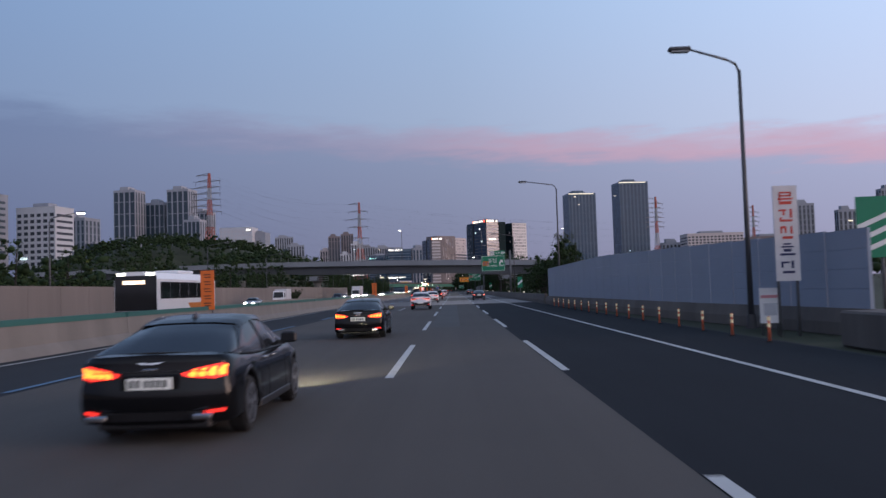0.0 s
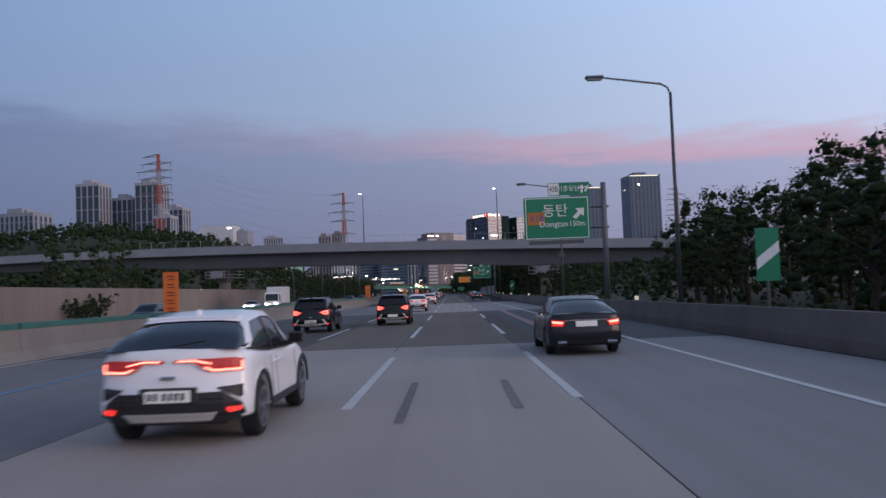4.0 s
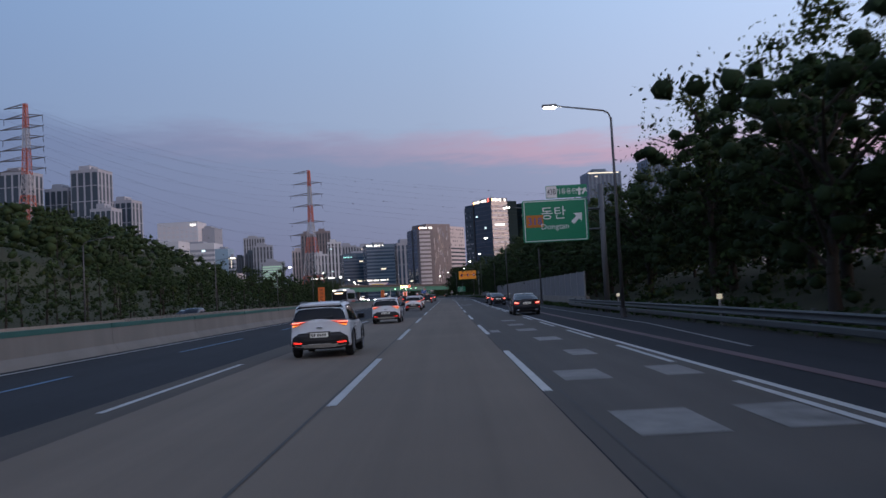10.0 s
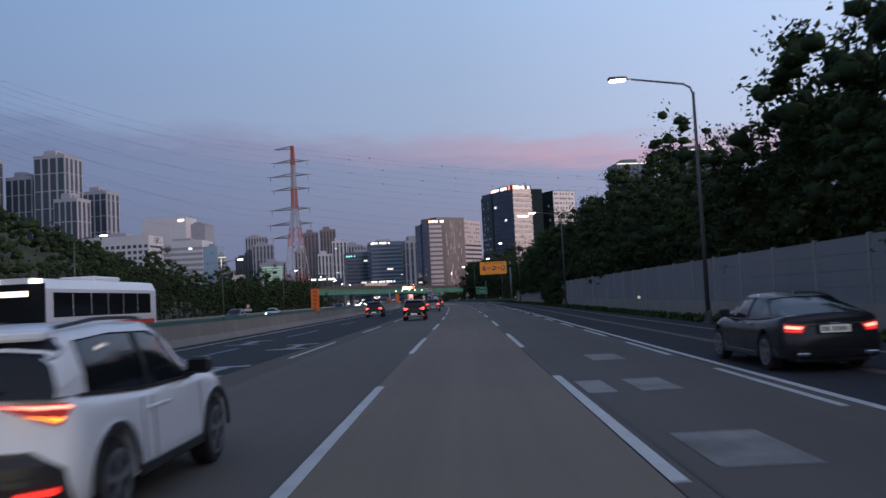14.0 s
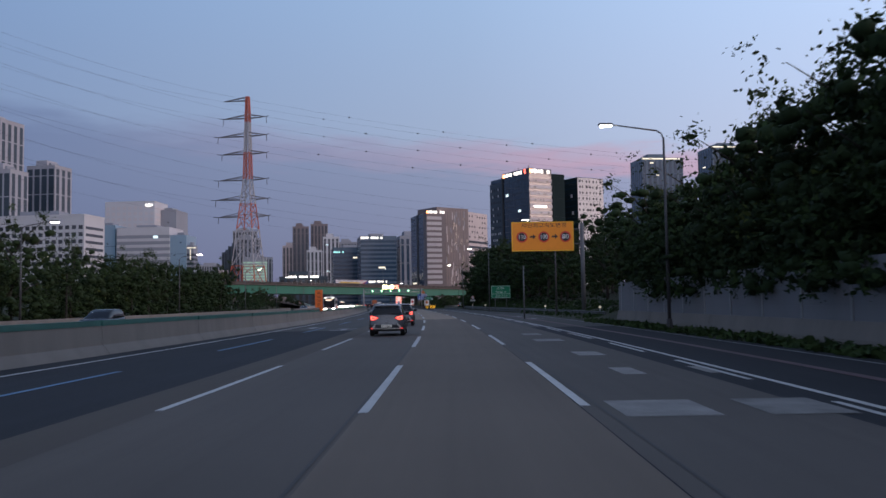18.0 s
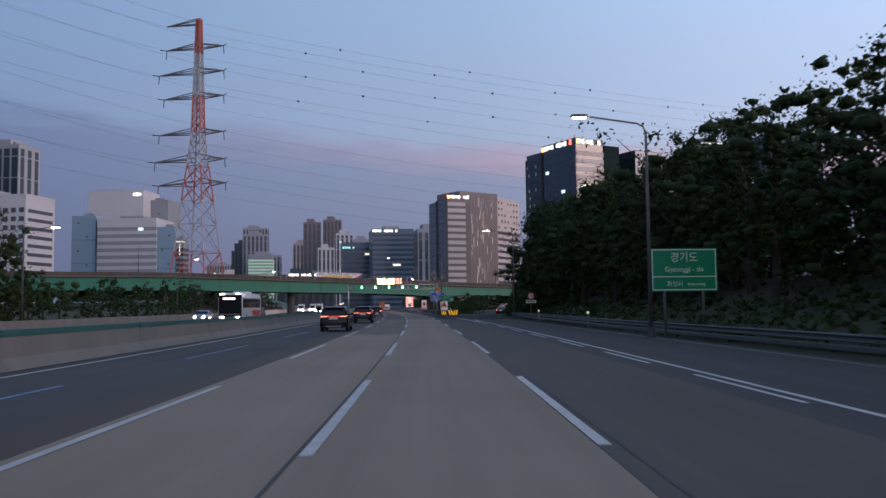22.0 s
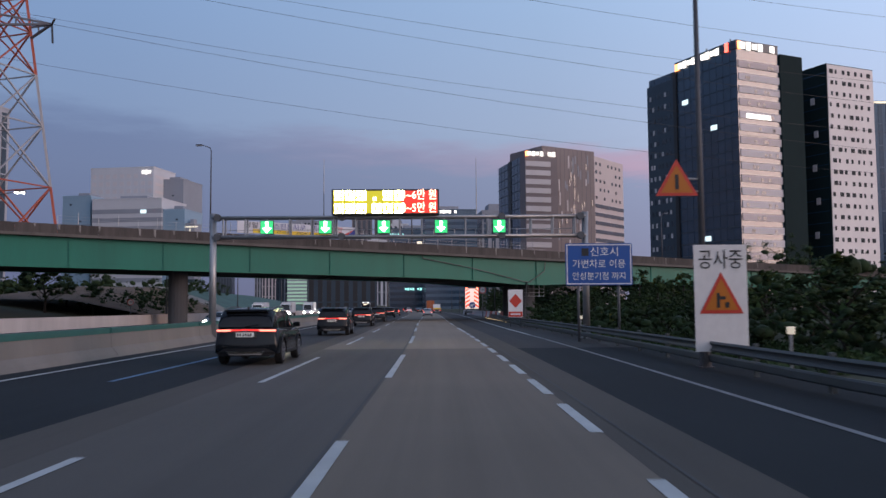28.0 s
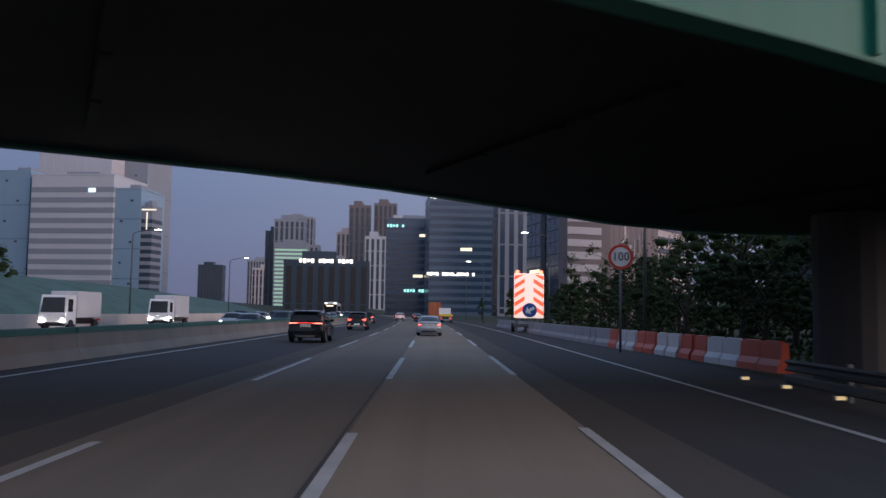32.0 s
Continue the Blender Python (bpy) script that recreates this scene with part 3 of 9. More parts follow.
for lat, s in ((-7.2, 392), (-7.2, 404), (-10.6, 395), (-10.6, 410), (-7.2, 540), (9.0, 566), (9.0, 578), (-10.0, 545)):
    paint("lane_letter", lat - 0.8, lat + 0.8, s, s + 0.5, PAINT_WORN, "worn white lettering bar on the lane")
    paint("lane_letter", lat - 0.2, lat + 0.2, s + 0.5, s + 3.4, PAINT_WORN, "worn white lettering bar on the lane")
    paint("lane_letter", lat - 0.7, lat + 0.7, s + 3.4, s + 3.9, PAINT_WORN, "worn white lettering bar on the lane")

# ---- median barrier: concrete segments, a green strip, striped glare boards ----
for k, s in enumerate(np.arange(-120, 1140, 12.0)):
    lat = lambda q, d=0.0: LEFT_EDGE(q) + d
    H = steps((-160, 1.02), (520, 1.08), (700, 0.86), (1400, 0.9))(s)
    prof = [(lambda q: LEFT_EDGE(q) + 0.10, 0.0), (lambda q: LEFT_EDGE(q) + 0.02, 0.14), (lambda q: LEFT_EDGE(q) - 0.16, 0.36), (lambda q: LEFT_EDGE(q) - 0.22, H), (lambda q: LEFT_EDGE(q) - 0.42, H), (lambda q: LEFT_EDGE(q) - 0.48, 0.36), (lambda q: LEFT_EDGE(q) - 0.74, 0.0)]
    ob = structure("median_barrier", ribbon(prof, s, s + 11.97, 6.0), CONCRETE, "weathered beige concrete median barrier segment", "barrier")
    top = ribbon([(lambda q: LEFT_EDGE(q) - 0.20, H), (lambda q: LEFT_EDGE(q) - 0.20, H + 0.2), (lambda q: LEFT_EDGE(q) - 0.44, H + 0.2), (lambda q: LEFT_EDGE(q) - 0.44, H)], s + 0.1, s + 11.85, 6.0)
    part("rail_strip", top, GREEN_FENCE, ob, "faded green steel rail on the barrier")


def glare_row(s0, s1, H):
    fence = thing("glare_screen", "row of short pale slats on the median barrier", "glare screen")
    me = mesh_of(block(-0.10, -0.09, 0, 0.10, 0.09, 0.16, 0.015), "slat", CONCRETE)
    for s in np.arange(s0, s1, 0.72):
        part("slat", me, None, fence, at=stand(s, LEFT_EDGE(s) - 0.32, H + 0.2, 35))


glare_row(62, 84, 1.02)
glare_row(302, 332, 1.04)
glare_row(556, 584, 1.06)
glare_row(818, 838, 0.88)

# ---- far side of the oncoming carriageway: low wall, then a tall screen ----
for s0, s1, z, lat in ((-160, 60, 2.6, -36.6), (60, 168, 3.2, -36.6), (168, 296, 3.5, -37.2)):
    n = 0
    for s in np.arange(s0, s1 - 4, 6.0):
        structure("wall_opposite", ribbon([(lat, -0.15), (lat, z), (lat - 0.3, z), (lat - 0.3, -0.15)], s, s + 5.97, 6), mat("beige_panel", (0.19, 0.163, 0.148), 0.8, vary=0.2, scale=0.4, streak=True), "beige concrete screen wall panel", "wall")
structure("kerb_opposite", ribbon([(-36.4, -0.1), (-36.4, 0.8), (-36.9, 0.8), (-36.9, -0.1)], 296, 760, 8), CONCRETE, "low concrete parapet of the oncoming carriageway", "barrier")
structure("kerb_opposite", ribbon([(-33.0, -0.1), (-33.0, 1.1), (-33.4, 1.1), (-33.4, -0.1)], 760, 1200, 8), mat("pale_parapet", (0.46, 0.42, 0.40), 0.8, vary=0.2, scale=0.4, fine=8.0, streak=True), "pale concrete parapet of the oncoming carriageway", "barrier")


# the cut bank behind it: netted slope, bare soil and a concrete chute
BANK = steps((846, 3.0), (880, 5.4), (960, 5.0), (1040, 3.6))
structure("embankment", ribbon([(-33.6, 0.0), (-38.0, lambda s: BANK(s) * 0.42), (-46.5, BANK), (-60.0, lambda s: BANK(s) + 0.3)], 888, 1040, 4, closed=False), mat("netted_slope", (0.055, 0.12, 0.105), 0.9, vary=0.5, scale=0.35, fine=5.0, bump=0.5), "slope under green erosion netting", "embankment")
structure("embankment", ribbon([(-33.6, 0.0), (-38.0, lambda s: BANK(s) * 0.42), (-46.5, BANK), (-60.0, lambda s: BANK(s) + 0.3)], 846, 887.9, 4, closed=False), mat("bare_soil_slope", (0.15, 0.10, 0.065), 0.95, vary=0.55, scale=0.3, fine=4.0, bump=0.6), "bare brownish soil slope with weeds", "embankment")
structure("drain_chute", ribbon([(lambda s: -33.9, 0.35), (lambda s: -38.0, lambda s: BANK(s) * 0.42 + 0.25), (lambda s: -46.5, lambda s: BANK(s) + 0.2), (lambda s: -46.8, lambda s: BANK(s) - 0.4), (lambda s: -33.9, -0.2)], 879, 887, 2), CONCRETE, "pale concrete chute on the bank", "chute")


# ---- right-hand walls ----
def wall_base(lat, s0, s1, h, material=CONCRETE_DARK, seg=10.0):
    for s in np.arange(s0, s1 - 0.5, seg):
        f = lambda q, d: (lat(q) if callable(lat) else lat) + d
        structure("parapet", ribbon([(lambda q: f(q, 0), -0.1), (lambda q: f(q, 0), 0.3), (lambda q: f(q, 0.14), h), (lambda q: f(q, 0.4), h), (lambda q: f(q, 0.5), -0.1)], s, min(s1, s + seg - 0.02), 5), material, "stained dark concrete parapet segment", "barrier")


def screen(lat, s0, s1, z0, z1, material, label, width=2.0, posts=True):
    """A noise screen: each panel a piece between steel posts."""
    s = s0
    wall = thing("noise_screen", label, "noise barrier", kind="structure")
    while s < s1 - 0.2:
        e = min(s + width, s1)
        lo, hi = z0(s) if callable(z0) else z0, z1(s) if callable(z1) else z1
        f = lambda q: lat(q) if callable(lat) else lat
        face = []
        for k in range(4):
            za, zb = lo + (hi - lo) * k / 4, lo + (hi - lo) * (k + 1) / 4
            face += [(f, za), (f, zb - 0.03), (lambda q: f(q) + 0.014, zb - 0.026), (lambda q: f(q) + 0.014, zb - 0.004)]
        face += [(f, hi), (lambda q: f(q) + 0.1, hi), (lambda q: f(q) + 0.1, lo)]
        part("panel", ribbon(face, s + 0.03, e - 0.03, 3), material, wall)
        if posts:
            b = bmesh.new()
            block(-0.07, -0.07, lo - 0.3, 0.07, 0.07, hi + 0.06, 0.0, b)
            part("post", b, STEEL, wall, at=stand(s, f(s) + 0.03))
        s = e


WALL1 = steps((20, 12.4), (40, 10.8), (88, 9.25))
wall_base(lambda s: WALL1(s) - 0.12, 24, 90, 0.75)
screen(lambda s: WALL1(s) + 0.1, 26, 88.5, 0.75, steps((20, 3.1), (60, 3.8), (88, 3.55)), WALL_PANEL, "blue-grey panelled noise screen on a concrete base", 2.5, False)
wall_base(steps((90, 9.0), (176, 8.4), (250, 8.5), (262, 8.9)), 90, 262, 0.95)
WALL2 = steps((330, 12.0), (430, 12.3), (548, 13.2))
wall_base(lambda s: WALL2(s) - 0.2, 335, 549, 0.9, CONCRETE, 12.0)
screen(WALL2, 336, 549, 0.9, 3.0, PANEL_GREY, "pale grey noise screen panels below overhanging trees", 4.0)


def guard_rail(lat, s0, s1, label="galvanised steel guard rail on posts"):
    rail = thing("guard_rail", label, "guard rail", kind="structure")
    f = lambda d: (lambda q: (lat(q) if callable(lat) else lat) + d)
    prof = [(f(0.0), 0.46), (f(-0.04), 0.50), (f(0.04), 0.57), (f(0.04), 0.61), (f(-0.04), 0.68), (f(0.0), 0.74), (f(0.07), 0.72), (f(0.07), 0.48)]
    for s in np.arange(s0, s1 - 1, 8.0):
        part("beam", ribbon(prof, s, min(s1, s + 8.0), 4), RAIL_STEEL, rail)
        low = ribbon([(f(0.0), 0.16), (f(-0.03), 0.2), (f(-0.03), 0.34), (f(0.0), 0.38), (f(0.05), 0.38), (f(0.05), 0.16)], s, min(s1, s + 8.0), 4)
        part("lower_beam", low, RAIL_STEEL, rail)
    pm = mesh_of(block(-0.06, -0.06, -0.1, 0.06, 0.06, 0.8, 0.012), "post", RAIL_STEEL)
    for s in np.arange(s0 + 1, s1, 4.0):
        part("post", pm, None, rail, at=stand(s, (lat(s) if callable(lat) else lat) + 0.14))


guard_rail(steps((160, 10.6), (184, 10.4), (192, 10.9)), 160, 192)
guard_rail(steps((262, 9.2), (285, 10.1), (338, 10.9)), 262, 338)
guard_rail(steps((556, 13.6), (600, 13.0), (640, 11.8), (690, 12.4), (706, 12.8)), 556, 704)
NOSE = steps((744, 7.3), (752, 6.95), (800, 7.25), (830, 7.4), (860, 8.0))
guard_rail(NOSE, 744, 856)
guard_rail(steps((740, 11.0), (760, 17.5), (800, 33.5)), 740, 800)


# ---- overpasses ----
def overpass_concrete():
    """A grey box-girder bridge, haunched over its pier, crossing a little askew."""
    base = thing("overpass", "grey concrete box-girder overpass on a round pier", "bridge", kind="structure", at=Matrix.Translation((0, 251.75, 0)) @ Matrix.Rotation(radians(-15.1), 4, "Z"))
    xs = list(np.arange(-150, 151, 5.0))
    def soffit(x):
        return 6.55 - 0.032 * max(-70, min(x, 40)) - 0.45 * math.exp(-((x - 14) / 9) ** 2) - 0.35 * math.exp(-((x + 44) / 14) ** 2)
    def deck(x):
        x = max(-75, min(x, 60))
        return 8.89 - 0.034 * x - 0.00016 * x * x
    bm = bmesh.new()
    rows = [[bm.verts.new((x, y, z)) for y, z in ((-1.75, soffit(x)), (-2.4, deck(x) - 0.25), (2.4, deck(x) - 0.25), (1.75, soffit(x)))] for x in xs]
    for a, b in zip(rows, rows[1:]):
        for i in range(3):
            bm.faces.new((a[i], a[i + 1], b[i + 1], b[i]))
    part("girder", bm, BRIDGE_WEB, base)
    # the girder's bottom face apart, shade painted into its near-black colour
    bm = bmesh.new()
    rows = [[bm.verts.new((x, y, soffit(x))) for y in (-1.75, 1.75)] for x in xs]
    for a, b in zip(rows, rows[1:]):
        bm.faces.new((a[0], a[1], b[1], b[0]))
    part("soffit", bm, mat("soffit_shade", (0.045, 0.046, 0.05), 0.8, vary=0.4, scale=0.3, fine=5.0, bump=0.1), base, "underside of the box girder, shade put into its colour")
    bm = bmesh.new()
    rows = [[bm.verts.new((x, y, z)) for y, z in ((-4.1, deck(x)), (-4.1, deck(x) + 0.2), (4.1, deck(x) + 0.2), (4.1, deck(x)), (2.4, deck(x) - 0.28), (-2.4, deck(x) - 0.28))] for x in xs]
    for a, b in zip(rows, rows[1:]):
        for i in range(6):
            bm.faces.new((a[i], a[(i + 1) % 6], b[(i + 1) % 6], b[i]))
    part("deck", bm, BRIDGE_GREY, base)
    for side in (-1, 1):
        for x in np.arange(-150, 150, 10.0):
            y = 3.86 * side
            bm = bmesh.new()
            vs = [bm.verts.new((xx, yy, zz)) for xx in (x + 0.004, x + 9.996) for yy, zz in ((y - 0.26, deck(xx) + 0.02), (y - 0.2, deck(xx) + 1.5), (y + 0.2, deck(xx) + 1.5), (y + 0.26, deck(xx) + 0.02))]
            for f in ((0, 1, 5, 4), (1, 2, 6, 5), (2, 3, 7, 6), (3, 0, 4, 7), (3, 2, 1, 0), (4, 5, 6, 7)):
                bm.faces.new([vs[i] for i in f])
            part("parapet", bm, BRIDGE_GREY, base)
    for x, ztop in ((16.6, 5.55), (-44, 7.2)):
        bm = bmesh.new()
        rod(bm, (x, 0, -0.2), (x, 0, ztop - 2.2), 1.05, 1.05, 20)
        part("pier", bm, CONCRETE, base, smooth=False)
        bm = bmesh.new()
        lo = [bm.verts.new((x + a, b, ztop - 2.2)) for a, b in ((-1.0, -1.1), (1.0, -1.1), (1.0, 1.1), (-1.0, 1.1))]
        hi = [bm.verts.new((x + a, b, ztop + 0.15)) for a, b in ((-1.5, -1.8), (1.5, -1.8), (1.5, 1.8), (-1.5, 1.8))]
        for i in range(4):
            bm.faces.new((lo[i], lo[(i + 1) % 4], hi[(i + 1) % 4], hi[i]))
        bm.faces.new(hi)
        bm.faces.new(lo[::-1])
        part("pier_cap", bm, CONCRETE_DARK, base)
        cage = bmesh.new()
        for zz in (ztop - 1.35, ztop - 0.75, ztop - 0.1):
            for a, b in (((-2.5, -2.7), (2.5, -2.7)), ((-2.5, 2.7), (2.5, 2.7)), ((-2.5, -2.7), (-2.5, 2.7)), ((2.5, -2.7), (2.5, 2.7))):
                rod(cage, (x + a[0], a[1], zz), (x + b[0], b[1], zz), 0.04, sides=5)
        for a in np.linspace(-2.5, 2.5, 6):
            for b in (-2.7, 2.7):
                rod(cage, (x + a, b, ztop - 1.4), (x + a, b, ztop - 0.1), 0.04, sides=5)
        part("inspection_cage", cage, STEEL, base, "steel inspection cage round the pier head")
        part("cage_panel", block(x - 1.3, -2.72, ztop - 1.35, x + 1.2, -2.76, ztop - 0.1, 0.0), BRIDGE_GREY, base)
    for x in (-70, -100, -130, 60, 95):
        bm = bmesh.new()
        rod(bm, (x, 0, -0.2), (x, 0, 6.6), 1.0, 1.0, 16)
        part("pier", bm, CONCRETE, base)
    # mesh fence on the parapet
    bm = bmesh.new()
    for x in np.arange(18.4 - 2.6 * 30, 18.5, 2.6):
        rod(bm, (x, -3.86, deck(x) + 1.5), (x, -3.86, deck(x) + 2.7), 0.035, sides=5)
    for zz in (1.62, 2.66):
        for x in np.arange(-59.6, 18, 5.2):
            rod(bm, (x, -3.86, deck(x) + zz), (x + 5.2, -3.86, deck(x + 5.2) + zz), 0.025, sides=4, caps=False)
    part("fence_frame", bm, STEEL, base, "thin steel mesh fence on the parapet")
    return base, deck


OVERPASS, over_deck = overpass_concrete()


def overpass_green():
    """A green steel girder bridge with a stained concrete parapet, crossing askew and falling to the right."""
    m = Matrix.Translation((-38.6, 846.5, 0)) @ Matrix.Rotation(radians(32.0), 4, "Z")
    base = thing("overpass_steel", "green steel girder overpass with a stained concrete parapet", "bridge", kind="structure", at=m)
    soff = lambda x: 5.5 - 0.018 * max(-60, min(x, 60)) - 0.55 * math.exp(-((x - 18) / 8) ** 2)
    beam = lambda x: 8.35 - 0.026 * max(-60, min(x, 90))
    for y0, y1, nm in ((-7.15, -6.75, "girder"), (7.6, 8.0, "girder")):
        bm = bmesh.new()
        xs = np.arange(-112, 113, 4.0)
        rows = [[bm.verts.new((x, y, z)) for y, z in ((y0, soff(x)), (y0, beam(x)), (y1, beam(x)), (y1, soff(x)))] for x in xs]
        for a, b in zip(rows, rows[1:]):
            for i in range(4):
                bm.faces.new((a[i], a[(i + 1) % 4], b[(i + 1) % 4], b[i]))
        part(nm, bm, BRIDGE_GREEN, base)
    for x in np.arange(-106, 110, 9.6):
        bm = bmesh.new()
        bar(bm, (x, -7.22, soff(x) + 0.05), (x, -7.22, beam(x) - 0.02), 0.09, 0.14)
        part("stiffener", bm, BRIDGE_GREEN, base)
    for z_of, h, w in ((soff, 0.06, 0.5), (beam, 0.06, 0.5)):
        bm = bmesh.new()
        xs = np.arange(-112, 113, 4.0)
        rows = [[bm.verts.new((x, y, z_of(x) + z)) for y, z in ((-6.95 - w / 2, -h / 2), (-6.95 - w / 2, h / 2), (-6.95 + w / 2, h / 2), (-6.95 + w / 2, -h / 2))] for x in xs]
        for a, b in zip(rows, rows[1:]):
            for i in range(4):
                bm.faces.new((a[i], a[(i + 1) % 4], b[(i + 1) % 4], b[i]))
        part("flange", bm, BRIDGE_GREEN, base)
    bm = bmesh.new()
    xs = np.arange(-120, 121, 4.0)
    rows = [[bm.verts.new((x, y, beam(x) + z)) for y, z in ((-7.9, 0.05), (-7.9, 0.35), (8.7, 0.35), (8.7, 0.05), (7.4, -0.05), (-6.7, -0.05))] for x in xs]
    for a, b in zip(rows, rows[1:]):
        for i in range(6):
            bm.faces.new((a[i], a[(i + 1) % 6], b[(i + 1) % 6], b[i]))
    part("deck", bm, CONCRETE_DARK, base)
    # the closed underside between the outer webs, its shade painted in near-black
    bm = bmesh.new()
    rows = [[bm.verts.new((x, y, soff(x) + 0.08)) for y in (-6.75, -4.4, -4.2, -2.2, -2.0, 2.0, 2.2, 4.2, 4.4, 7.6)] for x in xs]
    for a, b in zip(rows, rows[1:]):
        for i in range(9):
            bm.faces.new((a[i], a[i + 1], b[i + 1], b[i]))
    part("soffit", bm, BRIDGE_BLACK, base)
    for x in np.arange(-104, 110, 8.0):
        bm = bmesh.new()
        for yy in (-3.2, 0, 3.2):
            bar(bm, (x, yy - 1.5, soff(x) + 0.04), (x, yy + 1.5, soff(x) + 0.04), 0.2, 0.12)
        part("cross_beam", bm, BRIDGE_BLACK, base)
    for side in (-1, 1):
        run = 12.0 if side > 0 else 4.0
        for x in np.arange(-120, 120, run):
            y = 8.5 if side > 0 else -7.7
            bm = bmesh.new()
            vs = [bm.verts.new((xx, yy, beam(xx) + zz)) for xx in (x + 0.012, x + run - 0.012) for yy, zz in ((y - 0.2, 0.3), (y - 0.16, 1.35), (y + 0.16, 1.35), (y + 0.2, 0.3))]
            for f in ((0, 1, 5, 4), (1, 2, 6, 5), (2, 3, 7, 6), (3, 0, 4, 7), (3, 2, 1, 0), (4, 5, 6, 7)):
                bm.faces.new([vs[i] for i in f])
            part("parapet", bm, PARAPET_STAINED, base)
    for x in np.arange(-40, 20, 2.0):
        bm = bmesh.new()
        rod(bm, (x, -7.7, beam(x) + 1.35), (x, -7.7, beam(x) + 2.3 + (0.35 if round(x / 2) % 2 else 0)), 0.035, sides=5)
        part("fence_post", bm, STEEL, base)
    bm = bmesh.new()
    for zz in (1.5, 1.9, 2.25):
        for x in np.arange(-40, 17, 4.0):
            rod(bm, (x, -7.7, beam(x) + zz), (x + 4, -7.7, beam(x + 4) + zz), 0.015, sides=4, caps=False)
    part("fence_wire", bm, STEEL, base)
    drip = random.Random(6)
    for x in np.arange(-46, 60, 2.0):
        if drip.random() < 0.62:
            xx, hh, ww = x + drip.uniform(-0.3, 0.3), drip.uniform(0.35, 1.0), drip.uniform(0.05, 0.16)
            z1 = beam(xx) + 1.33
            bm = bmesh.new()
            vs = [bm.verts.new(v) for v in ((xx - ww, -7.876, z1), (xx + ww, -7.876, z1), (xx + ww * 0.55, -7.876 - 0.038 * hh, z1 - hh), (xx - ww * 0.3, -7.876 - 0.038 * hh, z1 - hh * 0.9))]
            bm.faces.new(vs)
            part("lime_streak", bm, LIME, base, "pale lime streak down the parapet")
    # piers
    for x, r in ((20.0, 1.15), (-27.0, 1.1), (-62, 1.1), (52, 1.1)):
        bm = bmesh.new()
        rod(bm, (x, 2.0 if x > 0 else -2.5, -0.2), (x, 2.0 if x > 0 else -2.5, soff(x) + 0.05), r, r, 18)
        if x > 0:
            rod(bm, (x - 0.6, -3.4, -0.2), (x - 0.6, -3.4, soff(x) + 0.05), r, r, 18)
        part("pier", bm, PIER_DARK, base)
    cage = bmesh.new()
    for zz in (0.0, 0.5, 1.0):
        for a, b in (((18.4, -5.8), (20.8, -5.8)), ((20.8, -5.8), (20.8, -3.4)), ((18.4, -5.8), (18.4, -4.6))):
            rod(cage, (a[0], a[1], soff(20) - 1.5 + zz), (b[0], b[1], soff(20) - 1.5 + zz), 0.03, sides=5)
    for a, b in ((18.4, -5.8), (19.2, -5.8), (20.0, -5.8), (20.8, -5.8), (20.8, -4.6)):
        rod(cage, (a, b, soff(20) - 1.6), (a, b, soff(20) + 0.1), 0.03, sides=5)
    part("inspection_cage", cage, STEEL, base, "steel inspection cage beside the pier head")
    # drain pipe draped along the girder
    bm = bmesh.new()
    path = [(2.0, -7.34, beam(2) - 0.05), (2.1, -7.36, beam(2) - 0.4), (9.0, -7.36, beam(9) - 1.35), (16.8, -7.36, soff(17) + 0.4), (17.6, -7.36, soff(18) + 0.35), (20.0, -7.36, beam(20) - 1.3), (20.1, -7.36, beam(20) - 0.1)]
    for a, b in zip(path, path[1:]):
        rod(bm, a, b, 0.055, sides=7)
    part("drain_pipe", bm, STEEL_DARK, base, "grey drain pipe clipped along the girder")
    bm = bmesh.new()
    rod(bm, (17.2, -7.34, soff(17) + 0.3), (17.2, -6.5, 0.0), 0.09, sides=8)
    part("downpipe", bm, STEEL_DARK, base)
    return base, m, beam


OVERPASS2, over2_m, over2_beam = overpass_green()


# ---- writing ----
def lettering(body, size, depth=0.01, width=None):
    """Letters as a flat mesh in the x-z plane, centred, facing the oncoming driver (-y)."""
    cu = bpy.data.curves.new("letters", "FONT")
    cu.body, cu.size, cu.extrude, cu.resolution_u = body, size, 0.0, 2
    cu.align_x, cu.align_y = "CENTER", "CENTER"
    ob = bpy.data.objects.new("letters", cu)
    me = bpy.data.meshes.new_from_object(ob)
    bpy.data.objects.remove(ob)
    me.transform(Matrix.Rotation(radians(90), 4, "X"))
    if width:
        xs = [v.co.x for v in me.vertices]
        me.transform(Matrix.Diagonal((width / max(1e-3, max(xs) - min(xs)), 1, 1, 1)))
    me.materials.clear()
    return me


def write(parent, body, x, z, size, material, y=-0.03, width=None, name="lettering"):
    me = lettering(body, size, width=width)
    me.materials.append(material)
    return part(name, me, None, parent, at=Matrix.Translation((x, y, z)))


def plate(parent, x0, z0, x1, z1, material, y=0.0, d=0.05, name="panel", r=0.0, label=""):
    if r:
        pts = []
        for cx, cz, a0 in ((x1 - r, z1 - r, 0), (x0 + r, z1 - r, 90), (x0 + r, z0 + r, 180), (x1 - r, z0 + r, 270)):
            pts += [(cx + r * math.cos(radians(a0 + k * 30)), cz + r * math.sin(radians(a0 + k * 30))) for k in range(4)]
        bm = prism(pts, d, start=y)
    else:
        bm = block(x0, y, z0, x1, y + d, z1)
    return part(name, bm, material, parent, label)


